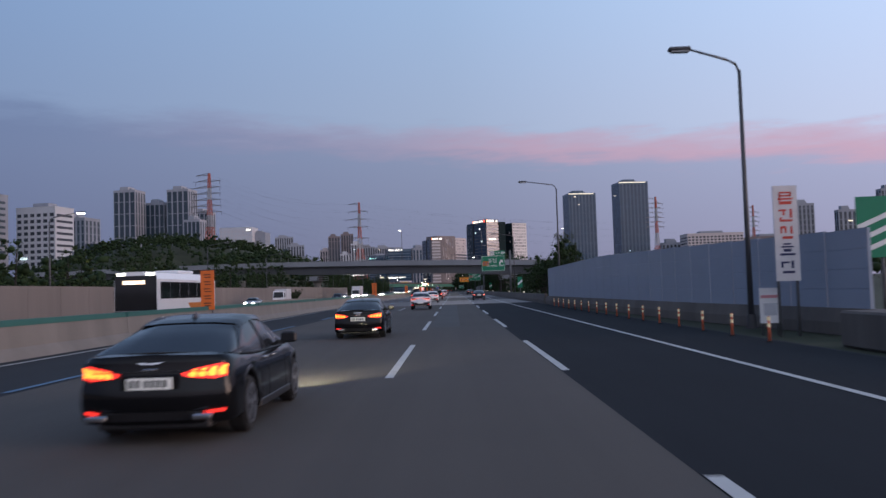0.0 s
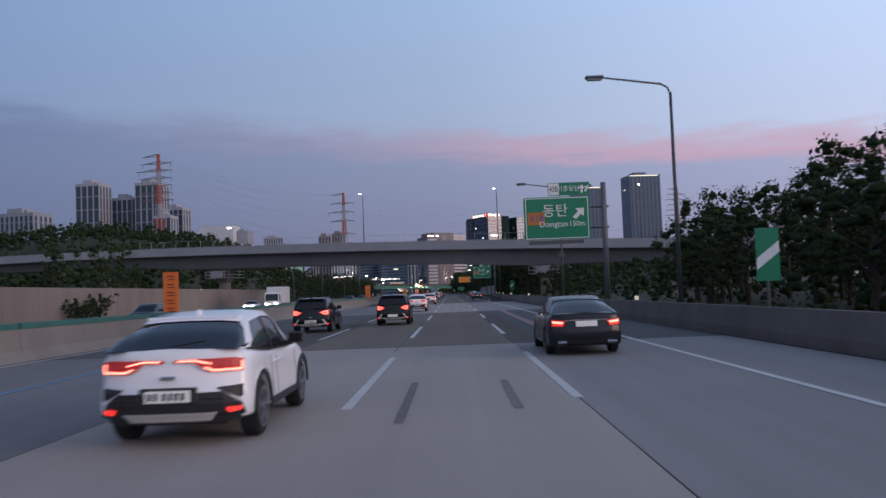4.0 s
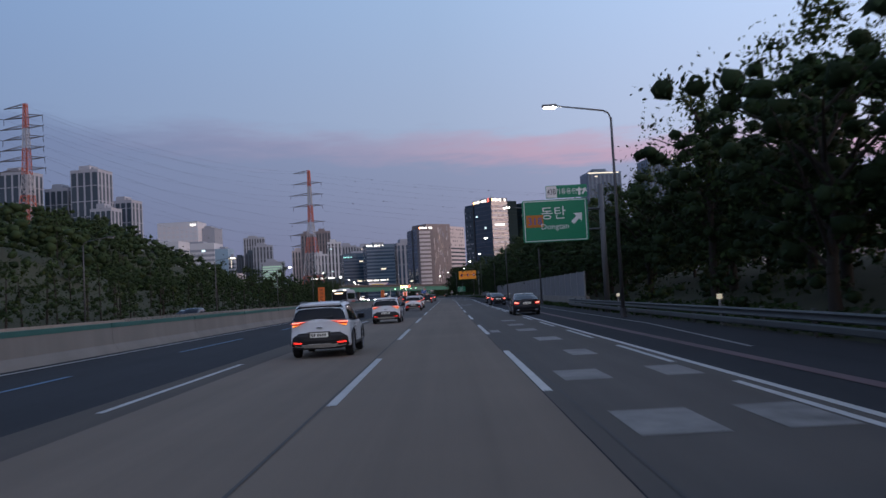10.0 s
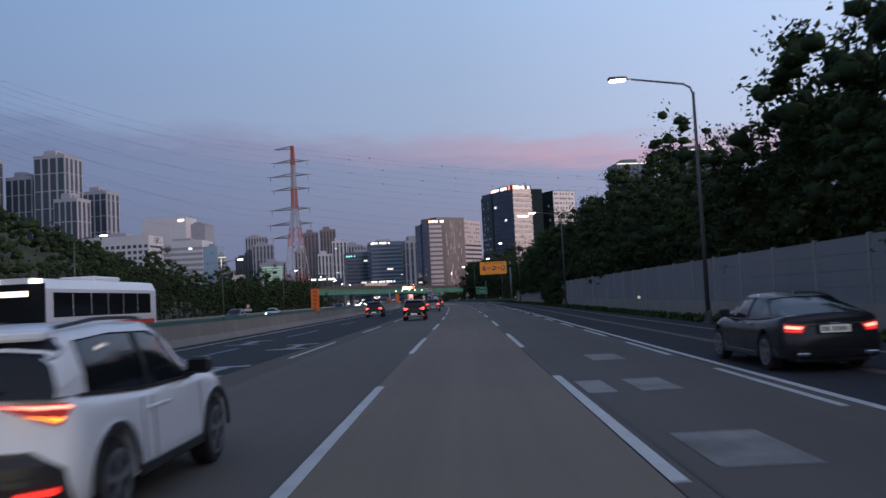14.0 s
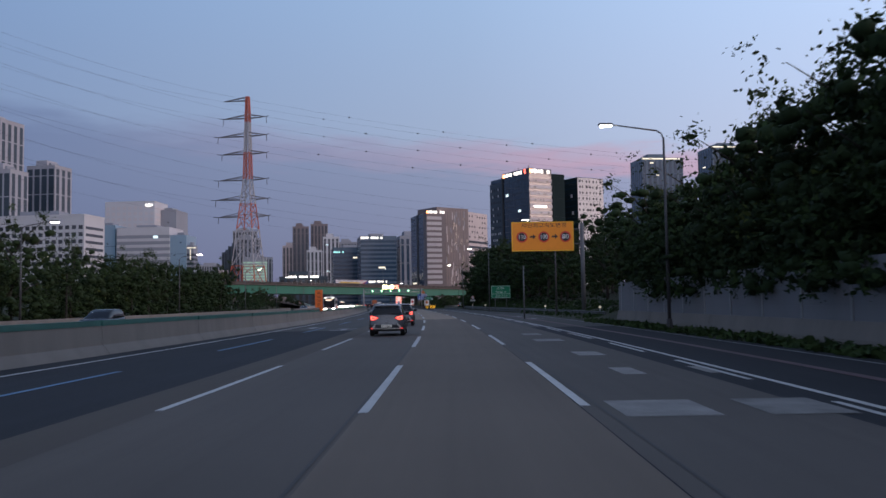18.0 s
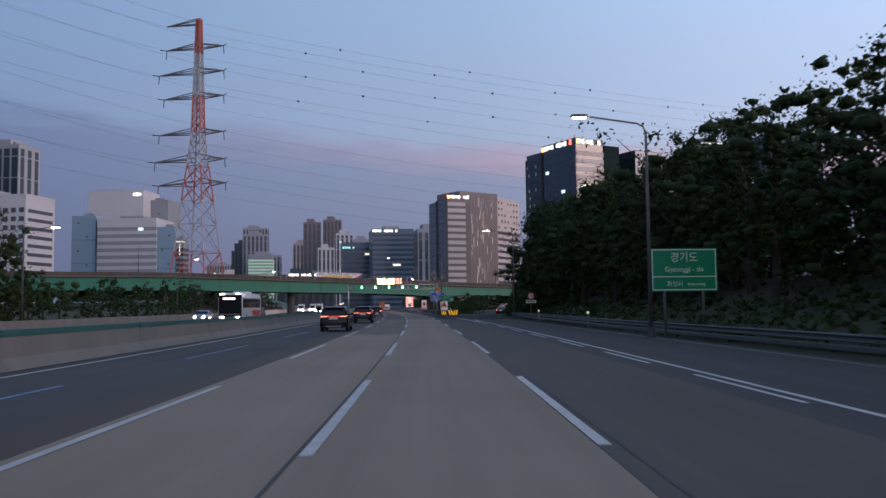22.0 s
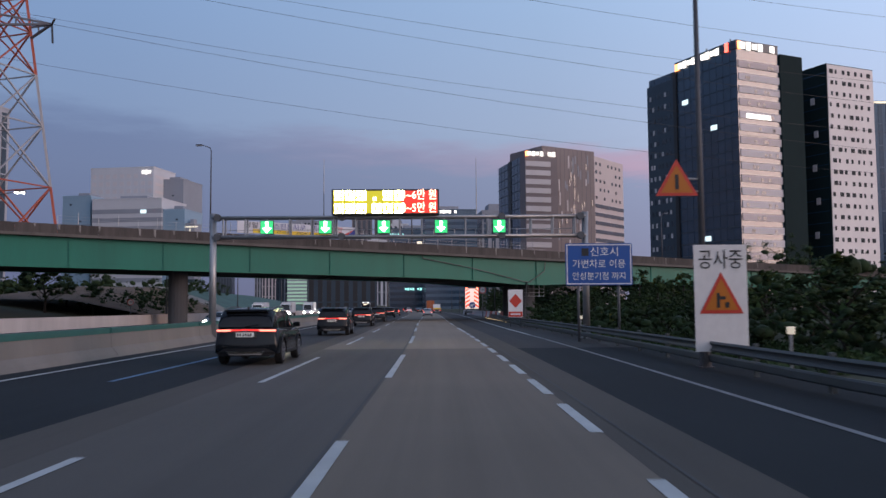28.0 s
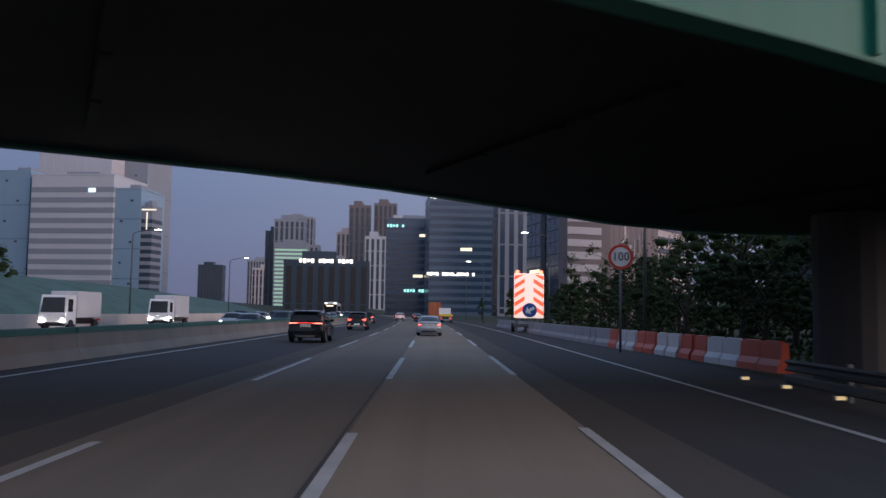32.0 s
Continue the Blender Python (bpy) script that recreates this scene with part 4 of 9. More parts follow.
def frame_lines(parent, x0, z0, x1, z1, w, material, y, name="border"):
    bm = bmesh.new()
    for a in ((x0, z0, x1, z0 + w), (x0, z1 - w, x1, z1), (x0, z0 + w, x0 + w, z1 - w), (x1 - w, z0 + w, x1, z1 - w)):
        block(a[0], y, a[1], a[2], y + 0.006, a[3], 0, bm)
    return part(name, bm, material, parent)


def arrow(parent, x, z, size, turn, material, y=-0.03):
    pts = [(-0.14, -0.5), (0.14, -0.5), (0.14, 0.05), (0.42, 0.05), (0, 0.5), (-0.42, 0.05), (-0.14, 0.05)]
    c, s = math.cos(radians(turn)), math.sin(radians(turn))
    return part("arrow", prism([(x + size * (a * c - b * s), z + size * (a * s + b * c)) for a, b in pts], 0.006, start=y), material, parent)


# ---- street lamps ----
LAMP_LIT = lamp_mat("lamp_lens_lit", (1.0, 0.92, 0.78), 45.0, (0.8, 0.8, 0.8))
LAMP_OFF = mat("lamp_lens_unlit", (0.35, 0.36, 0.38), 0.3, vary=0.05, bump=0)
POLE_GREY = mat("lamp_pole_paint", (0.075, 0.075, 0.082), 0.55, 0.2, vary=0.12, scale=1.0, fine=10.0)


def street_lamp(height=10.5, arm=2.9, lit=True, double=False, up=0.35):
    ob = thing("street_lamp", "grey steel street lamp with a curved arm, " + ("lit" if lit else "unlit") + ", beside the motorway", "street lamp", "street lamps")
    bm = bmesh.new()
    rod(bm, (0, 0, 0), (0, 0, height - 0.4), 0.105, 0.06, 12)
    part("pole", bm, POLE_GREY, ob, smooth=True)
    bm = block(-0.2, -0.2, 0, 0.2, 0.2, 0.04)
    rod(bm, (0, 0, 0.04), (0, 0, 0.5), 0.17, 0.16, 12)
    part("base", bm, POLE_GREY, ob)
    for side in ((-1, 1) if double else (-1,)):
        bm = bmesh.new()
        pts = [(0, 0, height - 0.5), (side * 0.12, 0, height - 0.18), (side * 0.4, 0, height - 0.02), (side * arm, 0, height + up)]
        for a, b in zip(pts, pts[1:]):
            rod(bm, a, b, 0.048, 0.038, 8)
        part("arm", bm, POLE_GREY, ob, smooth=True)
        x0, x1, z = side * (arm - 0.05), side * (arm + 0.75), height + up
        bm = bmesh.new()
        lo, hi = min(x0, x1), max(x0, x1)
        block(lo, -0.16, z - 0.05, hi, 0.16, z + 0.09, 0.04, bm)
        head = part("lantern", bm, POLE_GREY, ob)
        bm = bmesh.new()
        block(lo + 0.08, -0.13, z - 0.11, hi - 0.06, 0.13, z - 0.045, 0.02, bm)
        part("lens", bm, LAMP_LIT if lit else LAMP_OFF, head, "glowing lens" if lit else "unlit lens")
    return ob


POST_GREY = mat("sign_post_paint", (0.13, 0.135, 0.145), 0.55, 0.2, vary=0.15, scale=1.0, fine=10.0)
LAMPS = {}


def put_lamp(m, height=10.5, arm=2.9, lit=True, up=0.35):
    key = (height, arm, lit, up)
    if key not in LAMPS:
        LAMPS[key] = street_lamp(height, arm, lit, up=up)
        LAMPS[key].matrix_basis = m
        return LAMPS[key]
    return copy_thing(LAMPS[key], m)


put_lamp(stand(31.0, 10.17, 0), 9.75, 1.78, False, 0.42)
put_lamp(stand(82.5, 9.8, 0), 11.6, 2.9, False)
for s, lat, lit in ((141, 9.6, False), (177.4, 9.3, False)):
    put_lamp(stand(s, lat, 0), 10.4, 2.9, lit)
put_lamp(stand(280.5, 9.9, 0), 11.8, 2.9, True)
put_lamp(stand(308.5, 9.5, 0), 11.1, 2.9, True)
put_lamp(stand(531, 12.0, 0.1), 11.1, 2.9, True)
for s, lat in ((356, 10.5), (407, 10.4), (466, 11.6), (578, 13.0), (628, 10.4), (690, 11.2)):
    put_lamp(stand(s, lat, 0.1), 10.4, 2.9, True)
put_lamp(stand(760.2, 6.9, 0), 12.45, 3.1, False, 0.5)
for s, lat in ((880, 10.5), (930, 12.5), (985, 9.6), (1040, 11.0)):
    put_lamp(stand(s, lat, 0), 10.6, 2.4, True)
for s in (26, 78, 128, 168):
    put_lamp(stand(s, -37.6, 0, 180), 9.6, 2.6, s < 100)
for s in (262, 306, 352, 402, 452, 505, 560, 612, 668, 724):
    put_lamp(stand(s, -37.6, 0, 180), 9.2, 2.6, s not in (262, 352))
for s in (800, 845, 885, 930, 980):
    put_lamp(stand(s, -34.0, 0, 180), 10.2, 2.4, True)
sensor = thing("traffic_sensor", "small dark camera box clamped to a lamp pole", "camera", at=stand(177.4, 9.3, 0))
part("housing", block(-0.28, -0.22, 4.3, 0.16, -0.07, 4.75, 0.02), STEEL_DARK, sensor)
part("clamp", block(-0.12, -0.08, 4.42, 0.12, 0.12, 4.52, 0.01), STEEL, sensor)
# lamps on the two overpasses
for x in (-17.2, 7.9, 32.4):
    put_lamp(OVERPASS.matrix_basis @ Matrix.Translation((x, 3.4, over_deck(x) + 0.2)) @ Matrix.Rotation(radians(180 if x == -44 else 90), 4, "Z"), 10.4, 1.3, True, 0.2)
for x in (-70, 0.6, 40):
    put_lamp(over2_m @ Matrix.Translation((x, -7.3, over2_beam(x) + 0.35)) @ Matrix.Rotation(radians(205 if x > 0 else 90), 4, "Z"), 7.4, 1.4, x == 0.6, 0.25)
put_lamp(over2_m @ Matrix.Translation((-24.2, -7.3, over2_beam(-24.2) + 0.35)) @ Matrix.Rotation(radians(-32), 4, "Z"), 10.9, 1.1, False, 0.2)


# ---- traffic signs ----
def sign_post(parent, x, z, r=0.16, y=0.25, name="post"):
    bm = bmesh.new()
    rod(bm, (x, y, -0.1), (x, y, z), r, r * 0.9, 14)
    return part(name, bm, POST_GREY, parent, smooth=True)


def brackets(parent, x0, x1, zs):
    bm = bmesh.new()
    for z in zs:
        rod(bm, (x0, 0.25, z), (x1, 0.25, z), 0.07, sides=8)
        disc(bm, x1 - 0.35, z, 0.14, 0.1, 0.4, 10)
    part("bracket", bm, STEEL_DARK, parent)
    bm = bmesh.new()
    for x in (x0 * 0.6, 0, -x0 * 0.6):
        bar(bm, (x, 0.12, zs[0] - 0.5), (x, 0.12, zs[-1] + 0.5), 0.08, 0.06)
    part("stiffener", bm, STEEL_DARK, parent)


def exit_sign(s, lat, z, far):
    w, h = 4.5, 2.9
    ob = thing("road_sign", "green motorway exit sign with white arrow on a cantilever post", "road sign", at=stand(s, lat, 0))
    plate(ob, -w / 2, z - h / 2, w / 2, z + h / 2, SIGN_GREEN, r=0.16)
    frame_lines(ob, -w / 2 + 0.12, z - h / 2 + 0.06, w / 2 - 0.12, z + h / 2 - 0.06, 0.05, SIGN_WHITE, -0.012)
    plate(ob, -w / 2 + 0.25, z - 0.42, -w / 2 + 1.42, z + 0.42, SIGN_ORANGE, y=-0.02, d=0.012, name="route_plate", r=0.05)
    write(ob, "318", -w / 2 + 0.84, z - 0.02, 0.72, SIGN_BLUE, -0.03, 0.95)
    write(ob, "동탄", -0.12, z + 0.45, 0.95, SIGN_WHITE, -0.03)
    write(ob, "Dongtan", -0.05 if not far else -0.25, z - 0.42, 0.56, SIGN_WHITE, -0.03)
    if far:
        write(ob, "150m", 1.35, z - 0.42, 0.5, SIGN_WHITE, -0.03)
    arrow(ob, w / 2 - 0.75, z + 0.3 if far else z + 0.12, 0.95, -45, SIGN_WHITE)
    plate(ob, -0.55, z + h / 2 + 0.08, 2.28, z + h / 2 + 0.95, SIGN_GREEN, name="exit_plate", r=0.06)
    plate(ob, -0.52, z + h / 2 + 0.12, 0.2, z + h / 2 + 0.91, SIGN_WHITE, y=-0.012, d=0.012, name="exit_number")
    write(ob, "43B", -0.16, z + h / 2 + 0.5, 0.55, SIGN_BLACK, -0.03, 0.6)
    write(ob, "기흥동탄", 0.85, z + h / 2 + 0.5, 0.42, SIGN_WHITE, -0.03)
    arrow(ob, 1.75, z + h / 2 + 0.5, 0.55, 0, SIGN_WHITE)
    arrow(ob, 2.08, z + h / 2 + 0.5, 0.5, -30, SIGN_WHITE)
    sign_post(ob, w / 2 + 1.0, z + h / 2 + 0.9, 0.2)
    brackets(ob, -w / 2 + 0.4, w / 2 + 1.3, (z - 0.7, z + 0.7))
    if far:
        plate(ob, -w / 2 + 0.3, z - h / 2 - 0.28, w / 2 - 0.5, z - h / 2 - 0.06, STEEL_DARK, name="walkway", d=0.6)
    return ob


exit_sign(162, 7.1, 6.45, True)
exit_sign(321.5, 7.95, 6.35, False)


def speed_disc(parent, x, z, r, text, y=-0.03):
    bm = disc(bmesh.new(), x, z, r, y, y + 0.012, 24, r * 0.76)
    ring = part("ring", bm, SIGN_RED, parent)
    part("disc", disc(bmesh.new(), x, z, r * 0.76, y + 0.002, y + 0.012, 24), SIGN_BLACK, parent)
    write(parent, text, x, z, r * 1.15, SIGN_WHITE, y - 0.012, r * 1.2)
    return ring


def orange_sign():
    ob = thing("road_sign", "large orange sign showing falling speed limits on a steel post", "road sign", at=stand(567, 10.0, 0))
    w, h, z = 6.15, 2.9, 8.07
    # the orange carries some added emission; the panel is no lamp
    plate(ob, -w / 2, z - h / 2, w / 2, z + h / 2, mat("sign_orange_glow", (0.66, 0.235, 0.018), 0.4, vary=0.1, emit=(1.0, 0.34, 0.01), power=0.07, bump=0))
    frame_lines(ob, -w / 2 + 0.03, z - h / 2 + 0.03, w / 2 - 0.03, z + h / 2 - 0.03, 0.05, SIGN_YELLOW, -0.01)
    write(ob, "제한최고속도변경", 0.15, z + 1.08, 0.52, SIGN_BLACK, -0.03, 4.4)
    for x, t in ((-2.05, "110"), (0.12, "100"), (2.25, "80")):
        speed_disc(ob, x, z - 0.05, 0.55, t)
    arrow(ob, -0.98, z - 0.02, 0.6, -90, SIGN_BLACK)
    arrow(ob, 1.2, z - 0.02, 0.6, -90, SIGN_BLACK)
    sign_post(ob, w / 2 + 0.88, z + h / 2 - 0.15, 0.22)
    brackets(ob, -w / 2 + 0.4, w / 2 + 1.25, (z - 0.75, z + 0.7))
    sign_post(ob, -1.95, 5.2, 0.07, name="side_post")


orange_sign()


def province_sign():
    ob = thing("road_sign", "green boundary sign on a steel post by trees", "road sign", at=stand(629.5, 12.55, 0) @ Matrix.Diagonal((0.815, 1, 0.885, 1)))
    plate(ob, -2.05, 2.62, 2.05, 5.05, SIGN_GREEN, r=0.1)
    frame_lines(ob, -1.98, 2.68, 1.98, 4.99, 0.05, SIGN_WHITE, -0.012)
    plate(ob, -1.95, 3.42, 1.95, 3.47, SIGN_WHITE, y=-0.012, d=0.008, name="divider")
    write(ob, "경기도", 0, 4.5, 0.62, SIGN_WHITE)
    write(ob, "Gyeonggi - do", 0, 3.85, 0.42, SIGN_WHITE)
    write(ob, "화성시", -0.6, 3.02, 0.36, SIGN_WHITE)
    write(ob, "Hwaseong", 0.75, 3.02, 0.26, SIGN_WHITE)
    for x in (-1.2, 1.2):
        sign_post(ob, x, 4.9, 0.09, 0.15)


province_sign()


def speed_sign(s, lat, z, r=0.42, text="100", board=True):
    ob = thing("speed_sign", "round red-rimmed speed sign with a white plate below", "road sign", at=stand(s, lat, 0))
    part("disc", disc(bmesh.new(), 0, z, r, 0.0, 0.03, 28), SIGN_WHITE, ob)
    part("ring", disc(bmesh.new(), 0, z, r * 0.98, -0.012, -0.002, 28, r * 0.76), SIGN_RED, ob)
    write(ob, text, 0, z, r * 0.95, SIGN_BLACK, -0.02, r * 1.15)
    if board:
        plate(ob, -0.66, z - r - 0.5, 0.66, z - r - 0.12, SIGN_WHITE, name="plate")
        plate(ob, -0.45, z - r - 0.36, 0.45, z - r - 0.26, SIGN_BLACK, y=-0.008, d=0.006, name="text_bar")
    sign_post(ob, 0, z + 0.1, 0.06, 0.09)


speed_sign(696, 14.2, 2.85)
speed_sign(875.2, 8.15, 4.5, 0.61, "100", False)
speed_sign(842, -37.5, 2.6, 0.4, "100", False)
speed_sign(524, -38.0, 2.0, 0.35, "80", True)


def warning_triangle(parent, x, z, size, ground, rim, y=-0.02):
    def tri(k):
        return [(x - size * k, z - size * 0.58 * k), (x + size * k, z - size * 0.58 * k), (x, z + size * 1.15 * k)]
    part("triangle", prism(tri(1.0), 0.02, start=y), rim, parent)
    part("triangle_field", prism(tri(0.76), 0.008, start=y - 0.009), ground, parent)


def works_sign():
    ob = thing("works_sign", "tall white roadworks board with an orange warning triangle", "road sign", at=stand(760, 7.33, 0) @ Matrix.Diagonal((0.82, 0.9, 0.9, 1)))
    plate(ob, -0.9, 0.5, 0.9, 3.8, mat("works_board", (0.74, 0.72, 0.70), 0.5, vary=0.1), d=0.04)
    write(ob, "공사중", 0, 3.3, 0.66, SIGN_BLACK, -0.02, 1.5)
    warning_triangle(ob, 0, 2.1, 0.74, SIGN_ORANGE, SIGN_RED)
    bm = bmesh.new()
    block(-0.16, -0.045, 1.85, -0.06, -0.035, 2.3, 0, bm)
    block(-0.06, -0.045, 2.1, 0.14, -0.035, 2.2, 0, bm)
    block(0.12, -0.045, 1.85, 0.26, -0.035, 2.02, 0, bm)
    part("pictogram", bm, SIGN_BLACK, ob)
    for x in (-0.6, 0.6):
        sign_post(ob, x, 3.7, 0.045, 0.09)
    tri = thing("warning_sign", "orange triangular warning sign high on a lamp pole", "road sign", at=stand(760, 6.52, 0))
    warning_triangle(tri, -0.35, 5.15, 0.6, SIGN_ORANGE, SIGN_RED)
    part("pictogram", block(-0.40, -0.045, 4.98, -0.30, -0.035, 5.4), SIGN_BLACK, tri)
    bm = bmesh.new()
    rod(bm, (-0.35, 0.03, 5.3), (0.38, 0.2, 5.3), 0.03, sides=6)
    rod(bm, (-0.35, 0.03, 4.95), (0.38, 0.2, 4.95), 0.03, sides=6)
    part("clamp", bm, STEEL, tri)


works_sign()


def diamond_sign():
    ob = thing("works_sign", "white roadworks board with a red diamond on the guard rail", "road sign", at=stand(809.5, 6.75, 0))
    plate(ob, -0.63, 0.82, 0.63, 3.2, SIGN_WHITE, d=0.04)
    part("diamond", prism([(0, 1.62), (0.55, 2.22), (0, 2.82), (-0.55, 2.22)], 0.01, start=-0.012), SIGN_RED, ob)
    plate(ob, -0.6, 0.86, 0.6, 1.3, SIGN_RED, y=-0.01, d=0.008, name="red_band")
    plate(ob, -0.42, 1.02, 0.42, 1.14, SIGN_WHITE, y=-0.018, d=0.006, name="text_bar")
    for x in (-0.45, 0.45):
        sign_post(ob, x, 3.0, 0.04, 0.08)


diamond_sign()


def blue_sign():
    ob = thing("road_sign", "blue information sign with white writing on a post", "road sign", at=stand(778, 7.5, 0))
    plate(ob, -1.65, 2.75, 1.65, 4.82, SIGN_BLUE, r=0.08)
    frame_lines(ob, -1.6, 2.8, 1.6, 4.77, 0.05, SIGN_WHITE, -0.012)
    write(ob, "신호시", 0.28, 4.38, 0.5, SIGN_WHITE, -0.02, 1.35)
    plate(ob, -0.85, 4.2, -0.5, 4.58, SIGN_BLACK, y=-0.012, d=0.006, name="patch")
    write(ob, "가변차로 이용", 0, 3.78, 0.46, SIGN_WHITE, -0.02, 2.6)
    write(ob, "안성분기점 까지", 0, 3.18, 0.42, SIGN_WHITE, -0.02, 2.6)
    sign_post(ob, -1.0, 4.7, 0.07)
    sign_post(ob, 1.0, 4.7, 0.07)


blue_sign()


def exit_nose_sign():
    ob = thing("road_sign", "green exit sign with an arrow at the gore", "road sign", at=stand(741, 6.15, 0) @ Matrix.Translation((0, 0, -0.02)) @ Matrix.Diagonal((0.72, 1, 0.72, 1)))
    plate(ob, -1.9, 3.45, 1.9, 5.0, SIGN_GREEN, r=0.06)
    frame_lines(ob, -1.85, 3.5, 1.85, 4.95, 0.04, SIGN_WHITE, -0.012)
    plate(ob, -1.82, 3.6, -0.95, 4.85, SIGN_BLACK, y=-0.012, d=0.008, name="exit_number")
    write(ob, "43B", -1.38, 4.23, 0.5, SIGN_WHITE, -0.03, 0.7)
    write(ob, "나가는곳", 0.25, 4.5, 0.5, SIGN_WHITE, -0.03, 1.6)
    write(ob, "Exit", -0.25, 3.85, 0.42, SIGN_WHITE)
    arrow(ob, 1.4, 4.0, 0.6, -60, SIGN_WHITE)
    for x in (-1.1, 1.1):
        sign_post(ob, x, 4.95, 0.08)
    nose = thing("impact_attenuator", "yellow and black striped crash cushion at the gore nose", "crash barrier", at=stand(736, 7.0, 0))
    part("body", block(-0.95, 0, 0, 0.95, 2.4, 1.0, 0.12), SIGN_BLACK, nose)
    for k in range(4):
        x = -0.8 + 0.42 * k
        # reflective stripes are given emission in place of light thrown back
        part("stripe", prism([(x, 0.1), (x + 0.2, 0.1), (x + 0.42, 0.9), (x + 0.22, 0.9)] if k > 1 else [(x + 0.22, 0.1), (x + 0.42, 0.1), (x + 0.2, 0.9), (x, 0.9)], 0.01, start=-0.012), lamp_mat("reflector_amber", (1.0, 0.5, 0.02), 0.7, (0.7, 0.4, 0.02)), nose)
    copy_thing(nose, stand(741.5, 5.9, 0.0, 14) @ Matrix.Diagonal((0.75, 1, 0.9, 1)))


exit_nose_sign()


# ---- the lane-signal gantry with its message board ----
def gantry():
    ob = thing("gantry", "steel lane-signal gantry with green arrows and a lit message board", "gantry", at=stand(782.3, 0, 0))
    x0, x1, zl, zh = -12.6, 7.7, 5.6, 6.65
    for x in (x0, x1):
        bm = bmesh.new()
        rod(bm, (x, 0.3, -0.1), (x, 0.3, zh + 0.25), 0.2, 0.17, 14)
        part("leg", bm, STEEL, ob, smooth=True)
        part("foot", block(x - 0.35, -0.05, 0, x + 0.35, 0.65, 0.06, 0.01), STEEL, ob)
    for z in (zl, zh):
        for y in (0.0, 0.6):
            part("chord", rod(bmesh.new(), (x0, y, z), (x1, y, z), 0.085, sides=10), STEEL, ob, smooth=True)
    for k, x in enumerate(np.linspace(x0 + 0.6, x1 - 0.6, 17)):
        bm = bmesh.new()
        for y in (0.0, 0.6):
            rod(bm, (x, y, zl), (x, y, zh), 0.045, sides=7)
        rod(bm, (x, 0, zl), (x, 0.6, zl), 0.03, sides=6)
        part("strut", bm, STEEL, ob)
    for k, x in enumerate((x0 + 0.3, -5.6, 3.1, x1 - 0.3)):
        bm = disc(bmesh.new(), x, zh, 0.2, -0.12, 0.2, 12)
        disc(bm, x, zl, 0.2, -0.12, 0.2, 12)
        part("joint_flange", bm, STEEL_DARK, ob)
    bm = bmesh.new()
    for x in np.arange(x0 + 0.5, x1 - 0.4, 1.15):
        rod(bm, (x, 0.62, zl + 0.08), (x, 0.62, zl + 0.42), 0.018, sides=5)
    rod(bm, (x0 + 0.4, 0.62, zl + 0.42), (x1 - 0.4, 0.62, zl + 0.42), 0.018, sides=5)
    part("walkway_rail", bm, STEEL, ob)
    green = lamp_mat("signal_green", (0.02, 0.75, 0.16), 0.9, (0.1, 0.5, 0.3))
    white = lamp_mat("signal_core", (0.62, 1.0, 0.72), 6.0, (0.6, 0.8, 0.7))
    for x in (-9.6, -6.45, -3.3, -0.2, 2.95):
        box = part("lane_signal", block(x - 0.36, -0.24, zl + 0.12, x + 0.36, -0.02, zl + 0.86, 0.03), SIGN_BLACK, ob, "black lane signal showing a green arrow")
        # added green glowing plate, imitating the arrow's bloom on the black box
        part("signal_field", block(x - 0.33, -0.246, zl + 0.15, x + 0.33, -0.239, zl + 0.83), green, box)
        arrow(box, x, zl + 0.49, 0.60, 180, white, y=-0.262)
    board = part("message_board", block(-6.1, -0.35, 6.72, -0.3, 0.3, 8.12, 0.03), SIGN_BLACK, ob, "black message board with glowing yellow and red text")
    amber = lamp_mat("display_yellow", (1.0, 0.88, 0.42), 14.0, (0.4, 0.3, 0.1))
    red = lamp_mat("display_red", (1.0, 0.50, 0.36), 6.0, (0.4, 0.1, 0.1))
    # added glowing plates that imitate the text's bloom on the dark face
    part("display_field", block(-6.02, -0.3535, 6.8, -2.38, -0.3505, 8.05), lamp_mat("display_bloom_olive", (0.85, 0.74, 0.03), 0.8, (0.05, 0.05, 0.02)), board, "olive glowing plate imitating bloom round the yellow text")
    part("display_field", block(-2.38, -0.3535, 6.8, -0.38, -0.3505, 8.05), lamp_mat("display_bloom_red", (1.0, 0.05, 0.03), 1.0, (0.06, 0.02, 0.02)), board, "red glowing plate imitating bloom round the red text")
    # glyphs that cannot be read: each a knot of glowing strokes
    pick = random.Random(12)
    for row, z in enumerate((7.78, 7.08)):
        for k in range(6):
            x = -5.68 + k * 0.6 + (0.22 if k > 2 else 0)
            bm = bmesh.new()
            if not (row == 0 and k == 3):
                tall = pick.uniform(0.02, 0.1)
                block(x + 0.14, -0.375, z - 0.27, x + 0.24, -0.352, z + 0.27, 0.0, bm)
                block(x - 0.27, -0.375, z + 0.08 + tall, x + 0.08, -0.352, z + 0.26, 0.0, bm)
                block(x - 0.27, -0.375, z - 0.06, x - 0.14, -0.352, z + 0.08 + tall, 0.0, bm)
                block(x - 0.05, -0.375, z - 0.06, x + 0.08, -0.352, z + 0.04 + tall, 0.0, bm)
                block(x - 0.27, -0.375, z - 0.27, x + 0.08, -0.352, z - 0.13, 0.0, bm)
            else:
                block(x - 0.2, -0.375, z - 0.28, x - 0.04, -0.352, z - 0.1, 0.0, bm)
            part("glyph", bm, amber, board)
        me = lettering("3~6만 원" if row == 0 else "4~5만 원", 0.62, width=1.85)
        me.materials.append(red)
